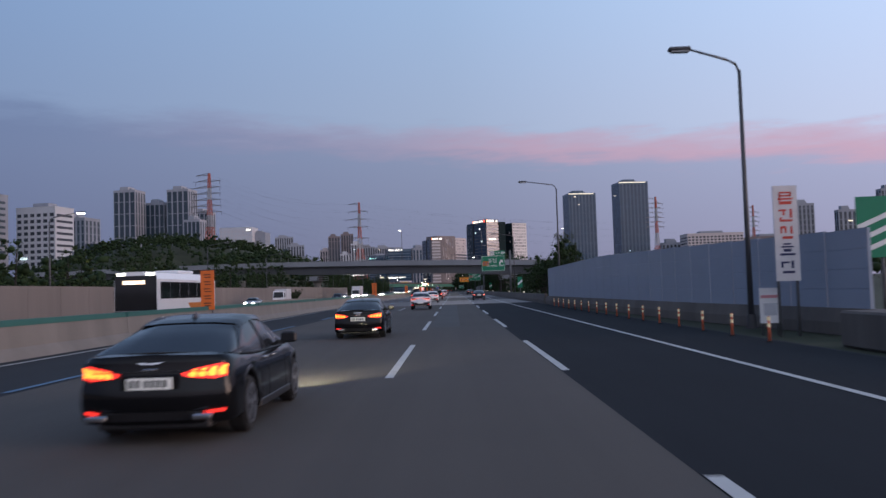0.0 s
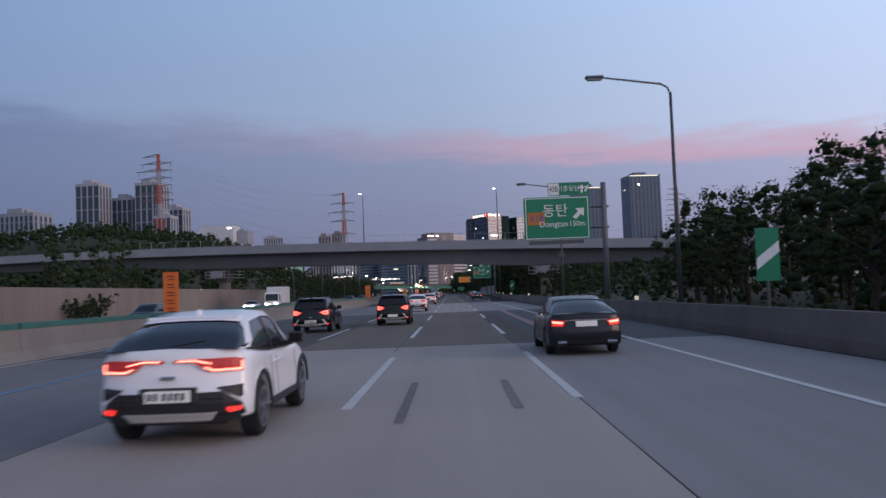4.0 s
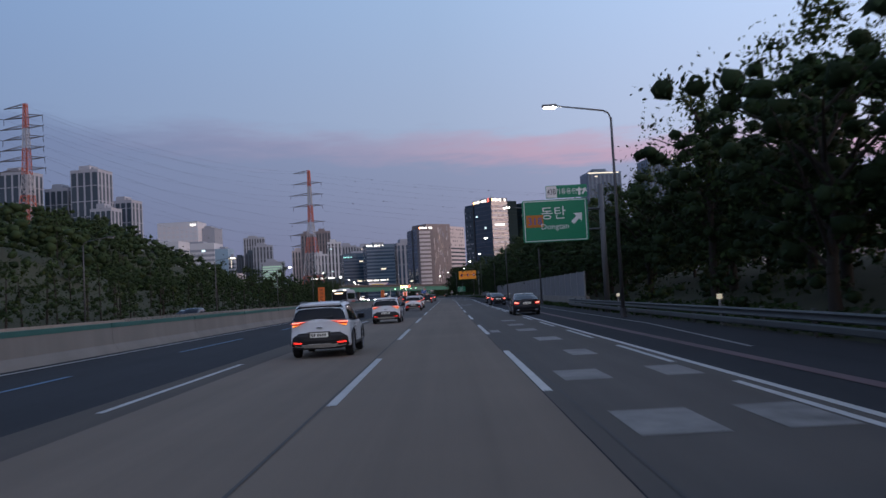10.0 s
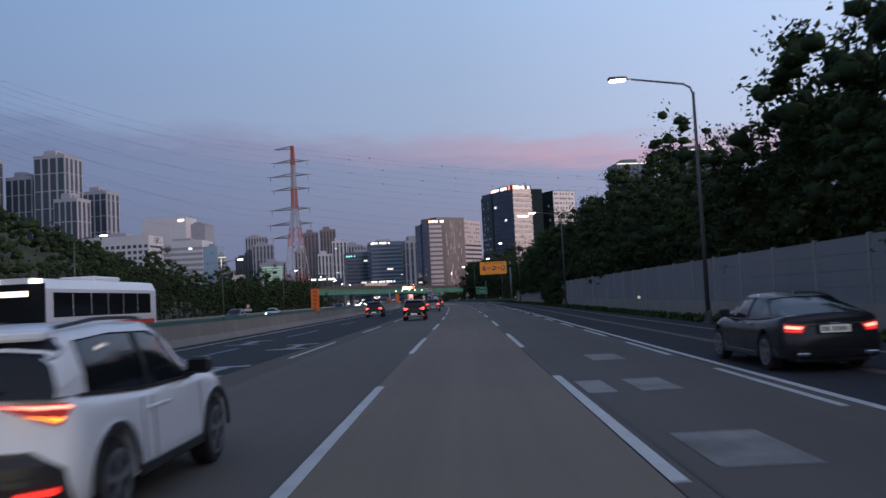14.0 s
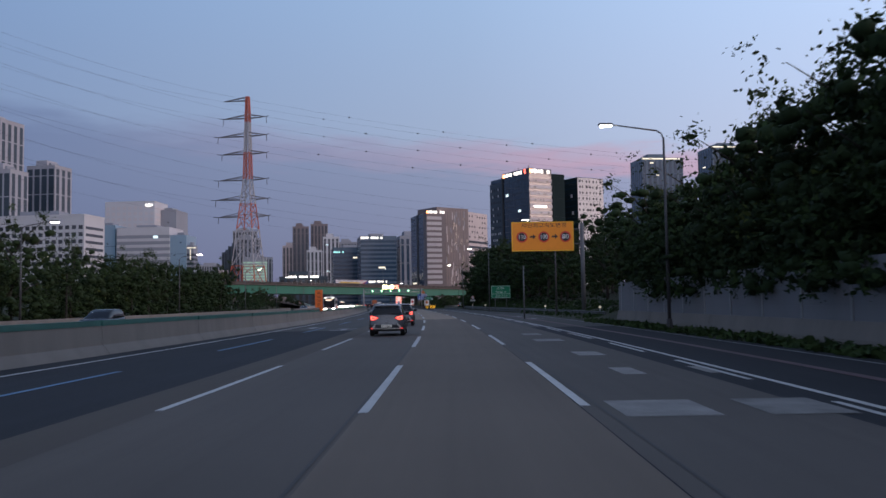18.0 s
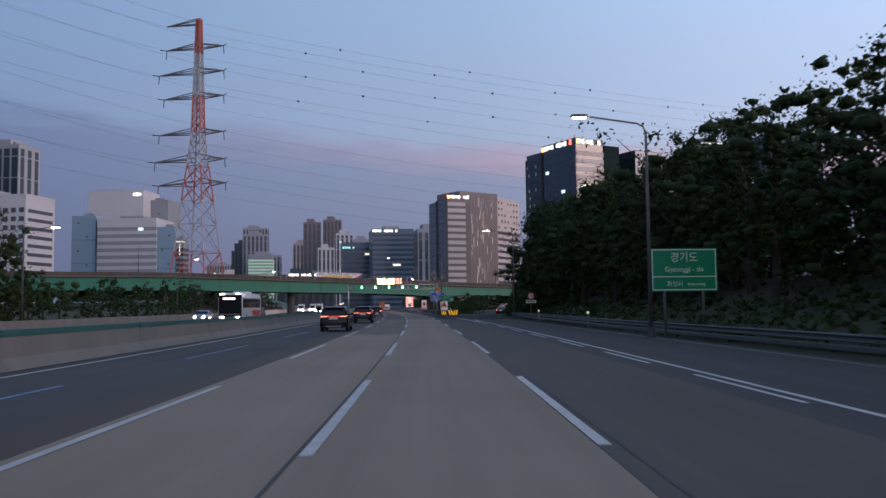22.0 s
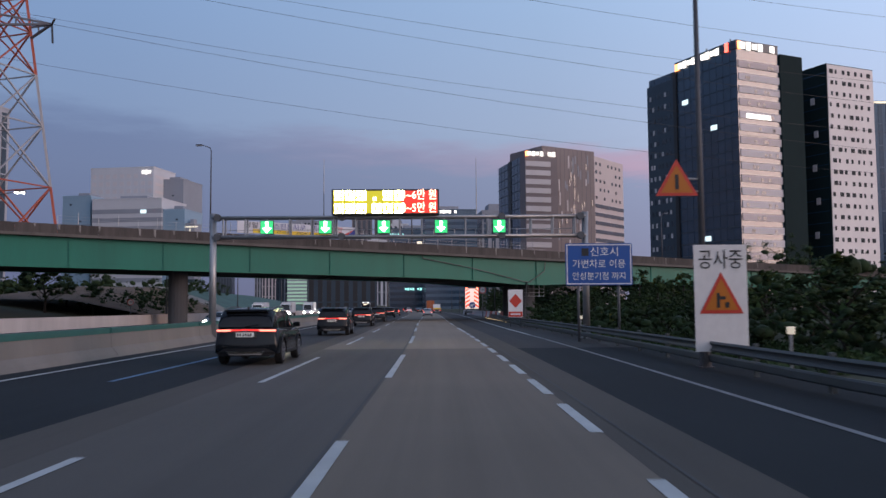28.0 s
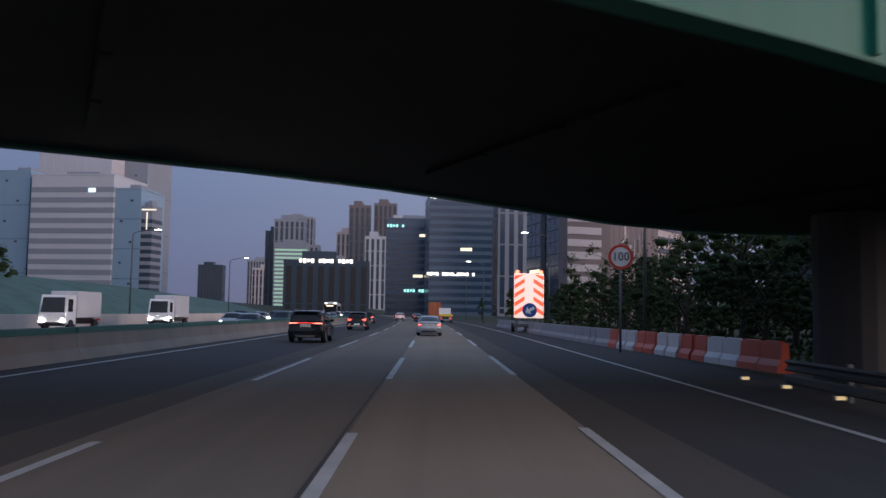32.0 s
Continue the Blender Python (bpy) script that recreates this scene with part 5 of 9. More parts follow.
        part("display_text", me, None, board, at=Matrix.Translation((-1.38, -0.37, z)))
    frame_lines(board, -6.05, 6.78, -0.35, 8.07, 0.04, mat("display_rim", (0.05, 0.04, 0.03), 0.4), -0.362)
    for x in (-5.9, -0.5):
        part("board_stay", rod(bmesh.new(), (x, 0.4, zl), (x, 0.4, 8.2), 0.05, sides=8), STEEL, ob)
    for x in (-6.6, 1.75):
        part("lightning_rod", rod(bmesh.new(), (x, 0.3, zh), (x, 0.3, 9.9), 0.03, 0.015, 6), STEEL, ob)


gantry()


# ---- boards on the median, roadside small things ----
def orange_board(s):
    ob = thing("warning_board", "tall narrow orange board with dark letters on the median", "warning board", "orange median boards", at=stand(s, LEFT_EDGE(s) - 0.3, 0.9))
    # slight emission put into the board's orange to brighten it
    plate(ob, -0.38, 0.15, 0.38, 2.35, mat("board_orange", (0.62, 0.13, 0.02), 0.5, vary=0.2, emit=(1.0, 0.22, 0.02), power=0.05), d=0.05)
    for k in range(5):
        for x0, x1, z0, z1 in ((-0.2, 0.18, 0.19, 0.25), (-0.16, 0.2, 0.04, 0.1)):
            plate(ob, x0, 0.3 + k * 0.4 + z0, x1, 0.3 + k * 0.4 + z1, mat("board_letter", (0.10, 0.03, 0.015), 0.6), y=-0.008, d=0.006, name="text_bar")
    for x in (-0.25, 0.25):
        sign_post(ob, x, 2.2, 0.03, 0.08)


for s in (48, 147, 246.6, 361.7, 452, 572.5):
    orange_board(s)


def stand_sign():
    ob = thing("station_sign", "tall white sign board with red and dark vertical letters", "sign", at=stand(27.5, 10.2, 0))
    plate(ob, -0.38, 1.66, 0.38, 4.7, mat("pale_board", (0.66, 0.62, 0.62), 0.5, vary=0.12), d=0.06)
    ink = mat("print_navy", (0.02, 0.025, 0.09), 0.5, vary=0.1)
    strokes = (((-0.2, 0.15, 0.2, 0.2), (-0.2, 0.05, 0.2, 0.1), (-0.24, -0.05, 0.24, 0.0), (-0.2, -0.2, 0.2, -0.1), (-0.2, -0.1, -0.14, 0.2), (0.14, 0.05, 0.2, 0.2)),
               ((-0.22, 0.13, 0.02, 0.19), (-0.1, 0.0, -0.04, 0.13), (0.12, -0.08, 0.2, 0.2), (-0.2, -0.2, 0.2, -0.13), (-0.2, -0.13, -0.13, -0.06)),
               ((-0.2, 0.14, 0.0, 0.2), (-0.2, -0.02, -0.14, 0.14), (-0.06, -0.02, 0.0, 0.14), (0.12, -0.04, 0.19, 0.2), (-0.14, -0.2, 0.19, -0.12)),
               ((-0.12, 0.16, 0.12, 0.21), (-0.2, 0.07, 0.2, 0.12), (-0.12, -0.06, 0.12, 0.03), (-0.24, -0.18, 0.24, -0.11)),
               ((-0.22, 0.12, 0.04, 0.18), (-0.22, -0.02, -0.15, 0.12), (0.1, -0.04, 0.18, 0.2), (-0.18, -0.2, 0.2, -0.12)))
    for k, bars in enumerate(strokes):
        z = 4.3 - k * 0.55
        for x0, z0, x1, z1 in bars:
            plate(ob, x0, z + z0, x1, z + z1, SIGN_RED if k < 3 else ink, y=-0.01, d=0.006, name="letter_bar")
    for x in (-0.3, 0.3):
        sign_post(ob, x, 4.6, 0.05, 0.1)
    low = thing("notice_board", "small white notice board with a pink heading", "sign", at=stand(28.4, 9.9, 0))
    plate(low, -0.34, 0.3, 0.34, 1.45, SIGN_WHITE, d=0.05)
    plate(low, -0.3, 1.12, 0.3, 1.22, mat("pink_print", (0.6, 0.25, 0.28), 0.5), y=-0.01, d=0.006, name="heading_bar")
    plate(low, -0.22, 0.55, 0.22, 0.95, mat("pale_print", (0.5, 0.52, 0.56), 0.5), y=-0.01, d=0.006, name="text_bar")
    for x in (-0.25, 0.25):
        sign_post(low, x, 1.3, 0.035, 0.09)
    arr = thing("chevron_sign", "green board with white slanted stripes", "road sign", at=stand(26.8, 12.6, 0))
    plate(arr, -0.5, 2.3, 0.5, 4.2, SIGN_GREEN, d=0.05)
    for k in range(3):
        z = 2.35 + k * 0.4
        part("stripe", prism([(-0.5, z), (0.5, z + 0.42), (0.5, z + 0.58), (-0.5, z + 0.16)], 0.006, start=-0.01), SIGN_WHITE, arr)
    sign_post(arr, 0.3, 4.3, 0.06, 0.1)
    sign_post(arr, -0.3, 4.1, 0.05, 0.1)
    kerb = tagged(part("concrete_planter", block(0, 0, -0.1, 3.2, 9.0, 0.85, 0.06), CONCRETE_DARK, at=stand(14, 9.7, 0)), "dark concrete kerb block beside the shoulder", "barrier", kind="structure")


stand_sign()
ch = thing("chevron_sign", "green board with a white arrow stripe beside the trees", "road sign", at=stand(258, 10.75, 0))
plate(ch, -0.36, 1.7, 0.36, 3.35, SIGN_GREEN, d=0.05)
part("stripe", prism([(-0.36, 2.05), (0.36, 2.6), (0.36, 2.95), (-0.36, 2.4)], 0.006, start=-0.01), SIGN_WHITE, ch)
sign_post(ch, 0.0, 3.25, 0.05, 0.1)
ch = copy_thing(ch, stand(131, 9.7, 0))


def delineator():
    ob = thing("delineator_post", "orange flexible delineator post with pale reflective bands", "delineator", "delineators on the shoulder")
    bm = rod(bmesh.new(), (0, 0, 0.03), (0, 0, 0.72), 0.04, 0.036, 10)
    part("tube", bm, mat("delineator_orange", (0.6, 0.13, 0.06), 0.5), ob, smooth=True)
    part("base", rod(bmesh.new(), (0, 0, 0), (0, 0, 0.04), 0.1, 0.09, 10), RUBBER, ob)
    for z in (0.42, 0.6):
        # reflected light on the bands is painted as faint emission
        part("band", rod(bmesh.new(), (0, 0, z), (0, 0, z + 0.1), 0.044, 0.044, 10), mat("reflective_band", (0.8, 0.7, 0.45), 0.4, emit=(1, 0.75, 0.4), power=0.12), ob)
    return ob


dp = delineator()
dp.matrix_basis = stand(24, 8.2, 0)
for k in range(1, 17):
    copy_thing(dp, stand(24 + k * 3.1, 8.2 - 0.004 * k, 0))


def reflector_post(s, lat, z=0.8, lit=(1.0, 0.85, 0.6)):
    ob = thing("reflector", "small white reflector post on the barrier", "reflector", "roadside reflectors", at=stand(s, lat, 0))
    part("post", block(-0.04, -0.03, 0, 0.04, 0.03, z, 0.01), STEEL, ob)
    # the reflector emits a little, imitating light thrown back
    part("lens", block(-0.1, -0.05, z - 0.02, 0.1, 0.03, z + 0.18, 0.015), mat("reflector_lens", (0.75, 0.7, 0.6), 0.35, emit=lit, power=0.35), ob)
    return ob


rp = reflector_post(118, 9.2, 1.0)
for s, lat in ((147, 9.0), (205, 8.8), (236, 8.9), (268, 9.7), (296, 10.6), (318, 11.2), (430, 12.2), (560, 14.0), (590, 13.6), (652, 12.2), (676, 12.0), (758, 8.4), (786, 8.0), (815, 7.9), (841, 8.1)):
    copy_thing(rp, stand(s, lat, 0))
# reflected light put into this lens as emission
amb = mat("ground_reflector_lens", (0.75, 0.6, 0.35), 0.35, emit=(1.0, 0.7, 0.35), power=0.6)
gr = thing("road_stud", "small amber reflector on the kerb", "reflector", "kerb reflectors", at=stand(826, 7.5, 0))
part("body", block(-0.12, -0.05, 0.1, 0.12, 0.05, 0.2, 0.015), STEEL, gr)
part("lens", block(-0.1, -0.056, 0.12, 0.1, -0.048, 0.19), amb, gr)
for s in np.arange(829, 858, 2.6):
    copy_thing(gr, stand(s, 7.5, 0))

# ---- works area after the second overpass: water-filled barriers and the arrow board ----
def jersey(material, label):
    ob = thing("works_barrier", label, "barrier", "plastic works barriers")
    prof = [(-0.28, 0.0), (0.28, 0.0), (0.26, 0.22), (0.14, 0.42), (0.11, 0.95), (-0.11, 0.95), (-0.14, 0.42), (-0.26, 0.22)]
    part("shell", prism(prof, 1.46), material, ob)
    part("cap", block(-0.08, 0.2, 0.95, 0.08, 1.26, 1.0, 0.02), material, ob)
    return ob


jr = jersey(mat("barrier_red_plastic", (0.55, 0.08, 0.04), 0.45, vary=0.15, scale=1.0), "red plastic water-filled works barrier on the shoulder")
jw = jersey(mat("barrier_white_plastic", (0.62, 0.6, 0.6), 0.45, vary=0.15, scale=1.0), "white plastic water-filled works barrier on the shoulder")
jg = jersey(mat("barrier_grey_plastic", (0.33, 0.32, 0.33), 0.6, vary=0.25, scale=1.0, streak=True), "dirty grey works barrier on the shoulder")
first = {0: jr, 1: jw}
WLINE = steps((862, 10.4), (886, 9.0), (940, 8.4), (1040, 8.4))
for k, s in enumerate(np.arange(862, 945, 1.55)):
    src = first[(k // 2) % 2] if k < 13 else jg
    if k in (0, 2, 13):
        src.matrix_basis = stand(s, WLINE(s), 0, 4)
    else:
        copy_thing(src, stand(s, WLINE(s), 0, random.uniform(-2, 5)))


def arrow_board():
    ob = thing("arrow_board", "lit red and white chevron trailer board with a blue arrow disc", "warning board", at=stand(915.4, 8.5, 0) @ Matrix.Diagonal((1.4, 1.4, 1.36, 1)))
    red = lamp_mat("board_red_lit", (1.0, 0.10, 0.04), 1.3, (0.6, 0.08, 0.05))
    white = lamp_mat("board_white_lit", (1.0, 0.72, 0.6), 0.8, (0.75, 0.7, 0.68))
    part("board", block(-1.0, 0, 1.0, 1.0, 0.12, 4.1, 0.03), white, ob)
    for k in range(5):
        z = 1.6 + k * 0.62
        for side in (-1, 1):
            pts = [(side * 0.98, z - 0.45), (side * 0.98, z - 0.15), (side * 0.3, z + 0.3), (side * 0.3, z)]
            pts = [(x, min(zz, 4.05)) for x, zz in pts]
            part("chevron", prism(pts, 0.012, start=-0.014), red, ob)
    part("arrow_disc", disc(bmesh.new(), 0.05, 1.55, 0.5, -0.04, -0.02, 24), SIGN_BLUE, ob)
    arrow(ob, 0.05, 1.55, 0.7, 120, SIGN_WHITE, y=-0.052)
    for x in (-0.8, 0.8):
        part("lamp", disc(bmesh.new(), x, 4.2, 0.12, -0.1, 0.1, 14), lamp_mat("beacon_red", (1.0, 0.12, 0.05), 6.0), ob)
        part("leg", block(x - 0.06, 0.13, 0, x + 0.06, 0.25, 4.05), STEEL_DARK, ob)
    part("trailer", block(-0.95, 0.2, 0.35, 0.95, 2.2, 0.6, 0.04), STEEL_DARK, ob)
    for x in (-0.95, 0.95):
        part("tyre", rod(bmesh.new(), (x - 0.1, 1.2, 0.32), (x + 0.1, 1.2, 0.32), 0.32, sides=16), RUBBER, ob)


arrow_board()

# ---- banner on the second overpass ----
bn = thing("banner", "white banner with blue and red lettering tied to the fence", "banner", at=over2_m @ Matrix.Translation((0, -7.82, 0)))
nb = 16
bm = bmesh.new()
x0, x1 = -21.3, -6.9
rows = [[bm.verts.new((x0 + (x1 - x0) * k / nb, -0.08 + 0.035 * math.sin(k * 1.3), over2_beam(x0 + (x1 - x0) * k / nb) + z)) for z in (1.5, 2.9)] for k in range(nb + 1)]
for a, b in zip(rows, rows[1:]):
    bm.faces.new((a[0], b[0], b[1], a[1]))
part("cloth", bm, mat("banner_cloth", (0.62, 0.62, 0.66), 0.7, vary=0.06), bn)
tilt = math.atan(-0.026)


def banner_text(body, x, dz, size, width, m):
    me = lettering(body, size, width=width)
    me.materials.append(m)
    part("lettering", me, None, bn, at=Matrix.Translation((x, -0.14, over2_beam(x) + dz)) @ Matrix.Rotation(-tilt, 4, "Y"))


navy = mat("banner_navy", (0.02, 0.04, 0.25), 0.6)
banner_text("평일", -19.7, 2.42, 0.72, 1.5, SIGN_BLACK)
banner_text("버스전용차로", -15.6, 2.42, 0.72, 4.6, navy)
banner_text("종점", -11.8, 2.42, 0.72, 1.4, navy)
banner_text("변경", -9.5, 2.42, 0.72, 1.4, SIGN_RED)
strip = bmesh.new()
bar(strip, (-19.5, -0.125, over2_beam(-19.5) + 1.8), (-10.2, -0.125, over2_beam(-10.2) + 1.8), 0.02, 0.44)
part("yellow_strip", strip, SIGN_YELLOW, bn)
banner_text("오산 → 안성IC  2024. 6. 3부터", -14.8, 1.8, 0.4, 8.4, SIGN_BLACK)
part("blue_corner", prism([(-8.6, over2_beam(-8.6) + 1.52), (-6.9, over2_beam(-6.9) + 1.52), (-6.9, over2_beam(-6.9) + 2.88)], 0.01, start=-0.14), navy, bn)
part("red_corner", prism([(-9.4, over2_beam(-9.4) + 1.52), (-8.6, over2_beam(-8.6) + 1.52), (-6.9, over2_beam(-6.9) + 2.88), (-7.4, over2_beam(-7.4) + 2.55)], 0.01, start=-0.135), SIGN_RED, bn)


# ---- high-voltage pylons and their wires ----
PYLON_RED = mat("pylon_red", (0.42, 0.09, 0.05), 0.6, vary=0.15, scale=0.3)
PYLON_ARM = mat("pylon_arm", (0.15, 0.14, 0.15), 0.6, vary=0.15, scale=0.3)
PYLON_WHITE = mat("pylon_white", (0.36, 0.36, 0.38), 0.6, vary=0.1, scale=0.3)


# height of each cross-arm on the tallest tower, and its reach to either side
TIERS = ((31.0, 13.7, 9.4), (38.4, 15.0, 9.1), (46.8, 13.6, 8.7), (58.0, 12.0, 8.6), (65.7, 13.8, 8.6), (73.5, 11.2, 8.5), (81.2, 11.2, 0.0))


def pylon(name_label, x, y, z0, height, yaw, foot=8.0, thick=0.22, arms=7, low=None):
    """A lattice tower in red and white bands with cross-arms."""
    ob = thing("pylon", name_label, "pylon", "lattice pylons", at=Matrix.Translation((x, y, z0)) @ Matrix.Rotation(radians(yaw), 4, "Z"))
    def half(z):
        k = z / height
        return foot / 2 * (1 - k / 0.55) + 1.5 * (k / 0.55) if k < 0.55 else 1.5 - 0.9 * (k - 0.55) / 0.45
    levels = [0.0]
    while levels[-1] < height - 2:
        levels.append(min(height, levels[-1] + max(2.2, half(levels[-1]) * 1.7)))
    bands = 7
    mats = (PYLON_RED, PYLON_WHITE)
    made = [bmesh.new(), bmesh.new()]
    for a, b in zip(levels, levels[1:]):
        bm = made[int((a + b) / 2 / height * bands) % 2]
        ha, hb = half(a), half(b)
        ca = [Vector((sx * ha, sy * ha, a)) for sx, sy in ((-1, -1), (1, -1), (1, 1), (-1, 1))]
        cb = [Vector((sx * hb, sy * hb, b)) for sx, sy in ((-1, -1), (1, -1), (1, 1), (-1, 1))]
        for i in range(4):
            j = (i + 1) % 4
            bar(bm, ca[i], cb[i], thick, thick)
            bar(bm, ca[i], cb[j], thick * 0.55, thick * 0.55)
            bar(bm, ca[j], cb[i], thick * 0.55, thick * 0.55)
            bar(bm, cb[i], cb[j], thick * 0.5, thick * 0.5)
    part("red_lattice", made[0], PYLON_RED, ob)
    part("white_lattice", made[1], PYLON_WHITE, ob)
    tips = []
    for k in range(arms):
        z, left, right = TIERS[k]
        z *= height / 83.6
        if low:
            z = height * (low + (0.97 - low) * k / (arms - 1))
        for side in (-1, 1):
            bm = bmesh.new()
            h = half(z)
            tip = Vector((-left if side < 0 else max(right, 0.9), 0, z + 0.25))
            for sy in (-1, 1) if side < 0 or right else ():
                bar(bm, (side * h, sy * h, z), tip, thick * 0.8, thick * 0.8)
                bar(bm, (side * h, sy * h, z + 1.5), tip, thick * 0.7, thick * 0.7)
                for q in (0.35, 0.65):
                    p0 = Vector((side * h, sy * h, z)).lerp(tip, q)
                    p1 = Vector((side * h, sy * h, z + 1.5)).lerp(tip, q)
                    bar(bm, p0, p1, thick * 0.4, thick * 0.4)
            if not bm.verts:
                bm.free()
                tips.append((side, k, tip))
                continue
            arm = part("cross_arm", bm, PYLON_ARM, ob)
            ins = bmesh.new()
            if k < arms - 1:
                rod(ins, tip, tip + Vector((side * 0.2, 0, -2.6)), 0.13, sides=6)
                rod(ins, tip, tip + Vector((side * 1.6, -1.2, 0.1)), 0.13, sides=6)
                part("insulator", ins, SIGN_BLACK, arm)
            else:
                ins.free()
            tips.append((side, k, tip))
    return ob, tips


MAIN, main_tips = pylon("red and white lattice pylon with seven tiers of cross-arms", -91.6, 841, 8.5, 83.6, -12, 12.0, 0.34)
FAR_L, far_tips = pylon("red and white lattice pylon standing on the wooded hill", -180, 628, 20, 75, -14, 9.0, 0.30, low=0.6)
pylon("distant red and white lattice pylon", 240, 992, 0, 103, 20, 9.0, 0.42, low=0.65)
pylon("distant red and white lattice pylon", 420, 1180, 0, 105, 20, 9.0, 0.5, low=0.6)


def wires():
    """The conductors: sagging cables from pylon to pylon and away over the road, with marker balls on the top ones."""
    bm = bmesh.new()
    balls = []
    def span(a, b, sag, marks=0):
        pts = []
        n = 22
        for k in range(n + 1):
            t = k / n
            p = a.lerp(b, t)
            p.z -= sag * 4 * t * (1 - t)
            pts.append(p)
        for p, q in zip(pts, pts[1:]):
            rod(bm, p, q, 0.026, sides=4, caps=False)
        for k in range(1, marks + 1):
            t = k / (marks + 1)
            p = a.lerp(b, t)
            p.z -= sag * 4 * t * (1 - t)
            balls.append(p)
    mm, fm = MAIN.matrix_basis, FAR_L.matrix_basis
    for (side, k, tip), (_, _, tip2) in zip(main_tips, far_tips):
        a = mm @ tip
        span(a, fm @ tip2, 7.0)
        b = a + Vector((330, 96, -12 - 1.5 * k))
        span(a, b, 11.0 - 0.6 * k, 7 if k >= 4 else 0)
    tagged(part("power_line", bm, SIGN_BLACK), "thin dark power cables sagging between the pylons", "cable", kind="stuff")
    bb = bmesh.new()
    bmesh.ops.create_icosphere(bb, subdivisions=2, radius=0.36)
    ball = tagged(part("marker_ball", bb, SIGN_BLACK, smooth=True), "dark aviation marker ball on a power cable", "marker ball", "marker balls")
    ball.matrix_basis = Matrix.Translation(balls[0])
    for p in balls[1:]:
        copy_thing(ball, Matrix.Translation(p))


wires()

# ---- buildings ----
FAC_WHITE = mat("facade_white", (0.52, 0.53, 0.56), 0.7, vary=0.08, scale=0.08, fine=1.0, bump=0)
FAC_GREY = mat("facade_grey", (0.27, 0.29, 0.33), 0.7, vary=0.1, scale=0.08, fine=1.0, bump=0)
FAC_DARK = mat("facade_dark", (0.03, 0.052, 0.074), 0.4, vary=0.15, scale=0.08, fine=1.0, bump=0)
FAC_BROWN = mat("facade_brown", (0.19, 0.16, 0.165), 0.6, vary=0.12, scale=0.08, fine=1.0, bump=0)
FAC_PINK = mat("facade_pinkish", (0.58, 0.51, 0.50), 0.7, vary=0.08, scale=0.08, fine=1.0, bump=0)
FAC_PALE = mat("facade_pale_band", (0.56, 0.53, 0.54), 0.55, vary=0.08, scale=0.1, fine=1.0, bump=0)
FAC_BLUE = mat("facade_blue_glass", (0.075, 0.12, 0.17), 0.25, vary=0.2, scale=0.1, fine=1.0, bump=0, spec=0.7)
FAC_SKY = mat("facade_sky_blue", (0.24, 0.36, 0.46), 0.35, vary=0.06, scale=0.05, fine=0.5, bump=0)
FAC_GLASS = mat("facade_dark_glass", (0.022, 0.05, 0.088), 0.18, vary=0.4, scale=0.12, fine=0.6, bump=0, spec=0.9)
WIN_DARK = mat("window_dark", (0.04, 0.05, 0.065), 0.2, vary=0.4, scale=0.3, fine=2.0, bump=0, spec=0.7)
WIN_LIT = lamp_mat("window_lit", (1.0, 0.88, 0.68), 1.1, (0.4, 0.35, 0.3))
WIN_COOL = lamp_mat("window_lit_cool", (0.75, 0.95, 1.0), 1.2, (0.3, 0.35, 0.4))
WIN_MATTE = mat("window_matte", (0.05, 0.055, 0.06), 0.6, vary=0.3, scale=0.3, fine=2.0, bump=0, spec=0.1)
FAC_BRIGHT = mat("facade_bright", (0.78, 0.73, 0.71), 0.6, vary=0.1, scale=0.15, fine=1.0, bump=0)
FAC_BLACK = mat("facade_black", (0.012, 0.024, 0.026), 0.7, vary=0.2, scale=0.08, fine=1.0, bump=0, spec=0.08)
FAC_TOWER = mat("facade_tower_grey", (0.36, 0.37, 0.41), 0.7, vary=0.1, scale=0.08, fine=1.0, bump=0)
NEON_WHITE = lamp_mat("roof_sign_white", (1.0, 0.92, 0.85), 2.4)
NEON_CYAN = lamp_mat("roof_sign_cyan", (0.4, 1.0, 0.95), 1.2)


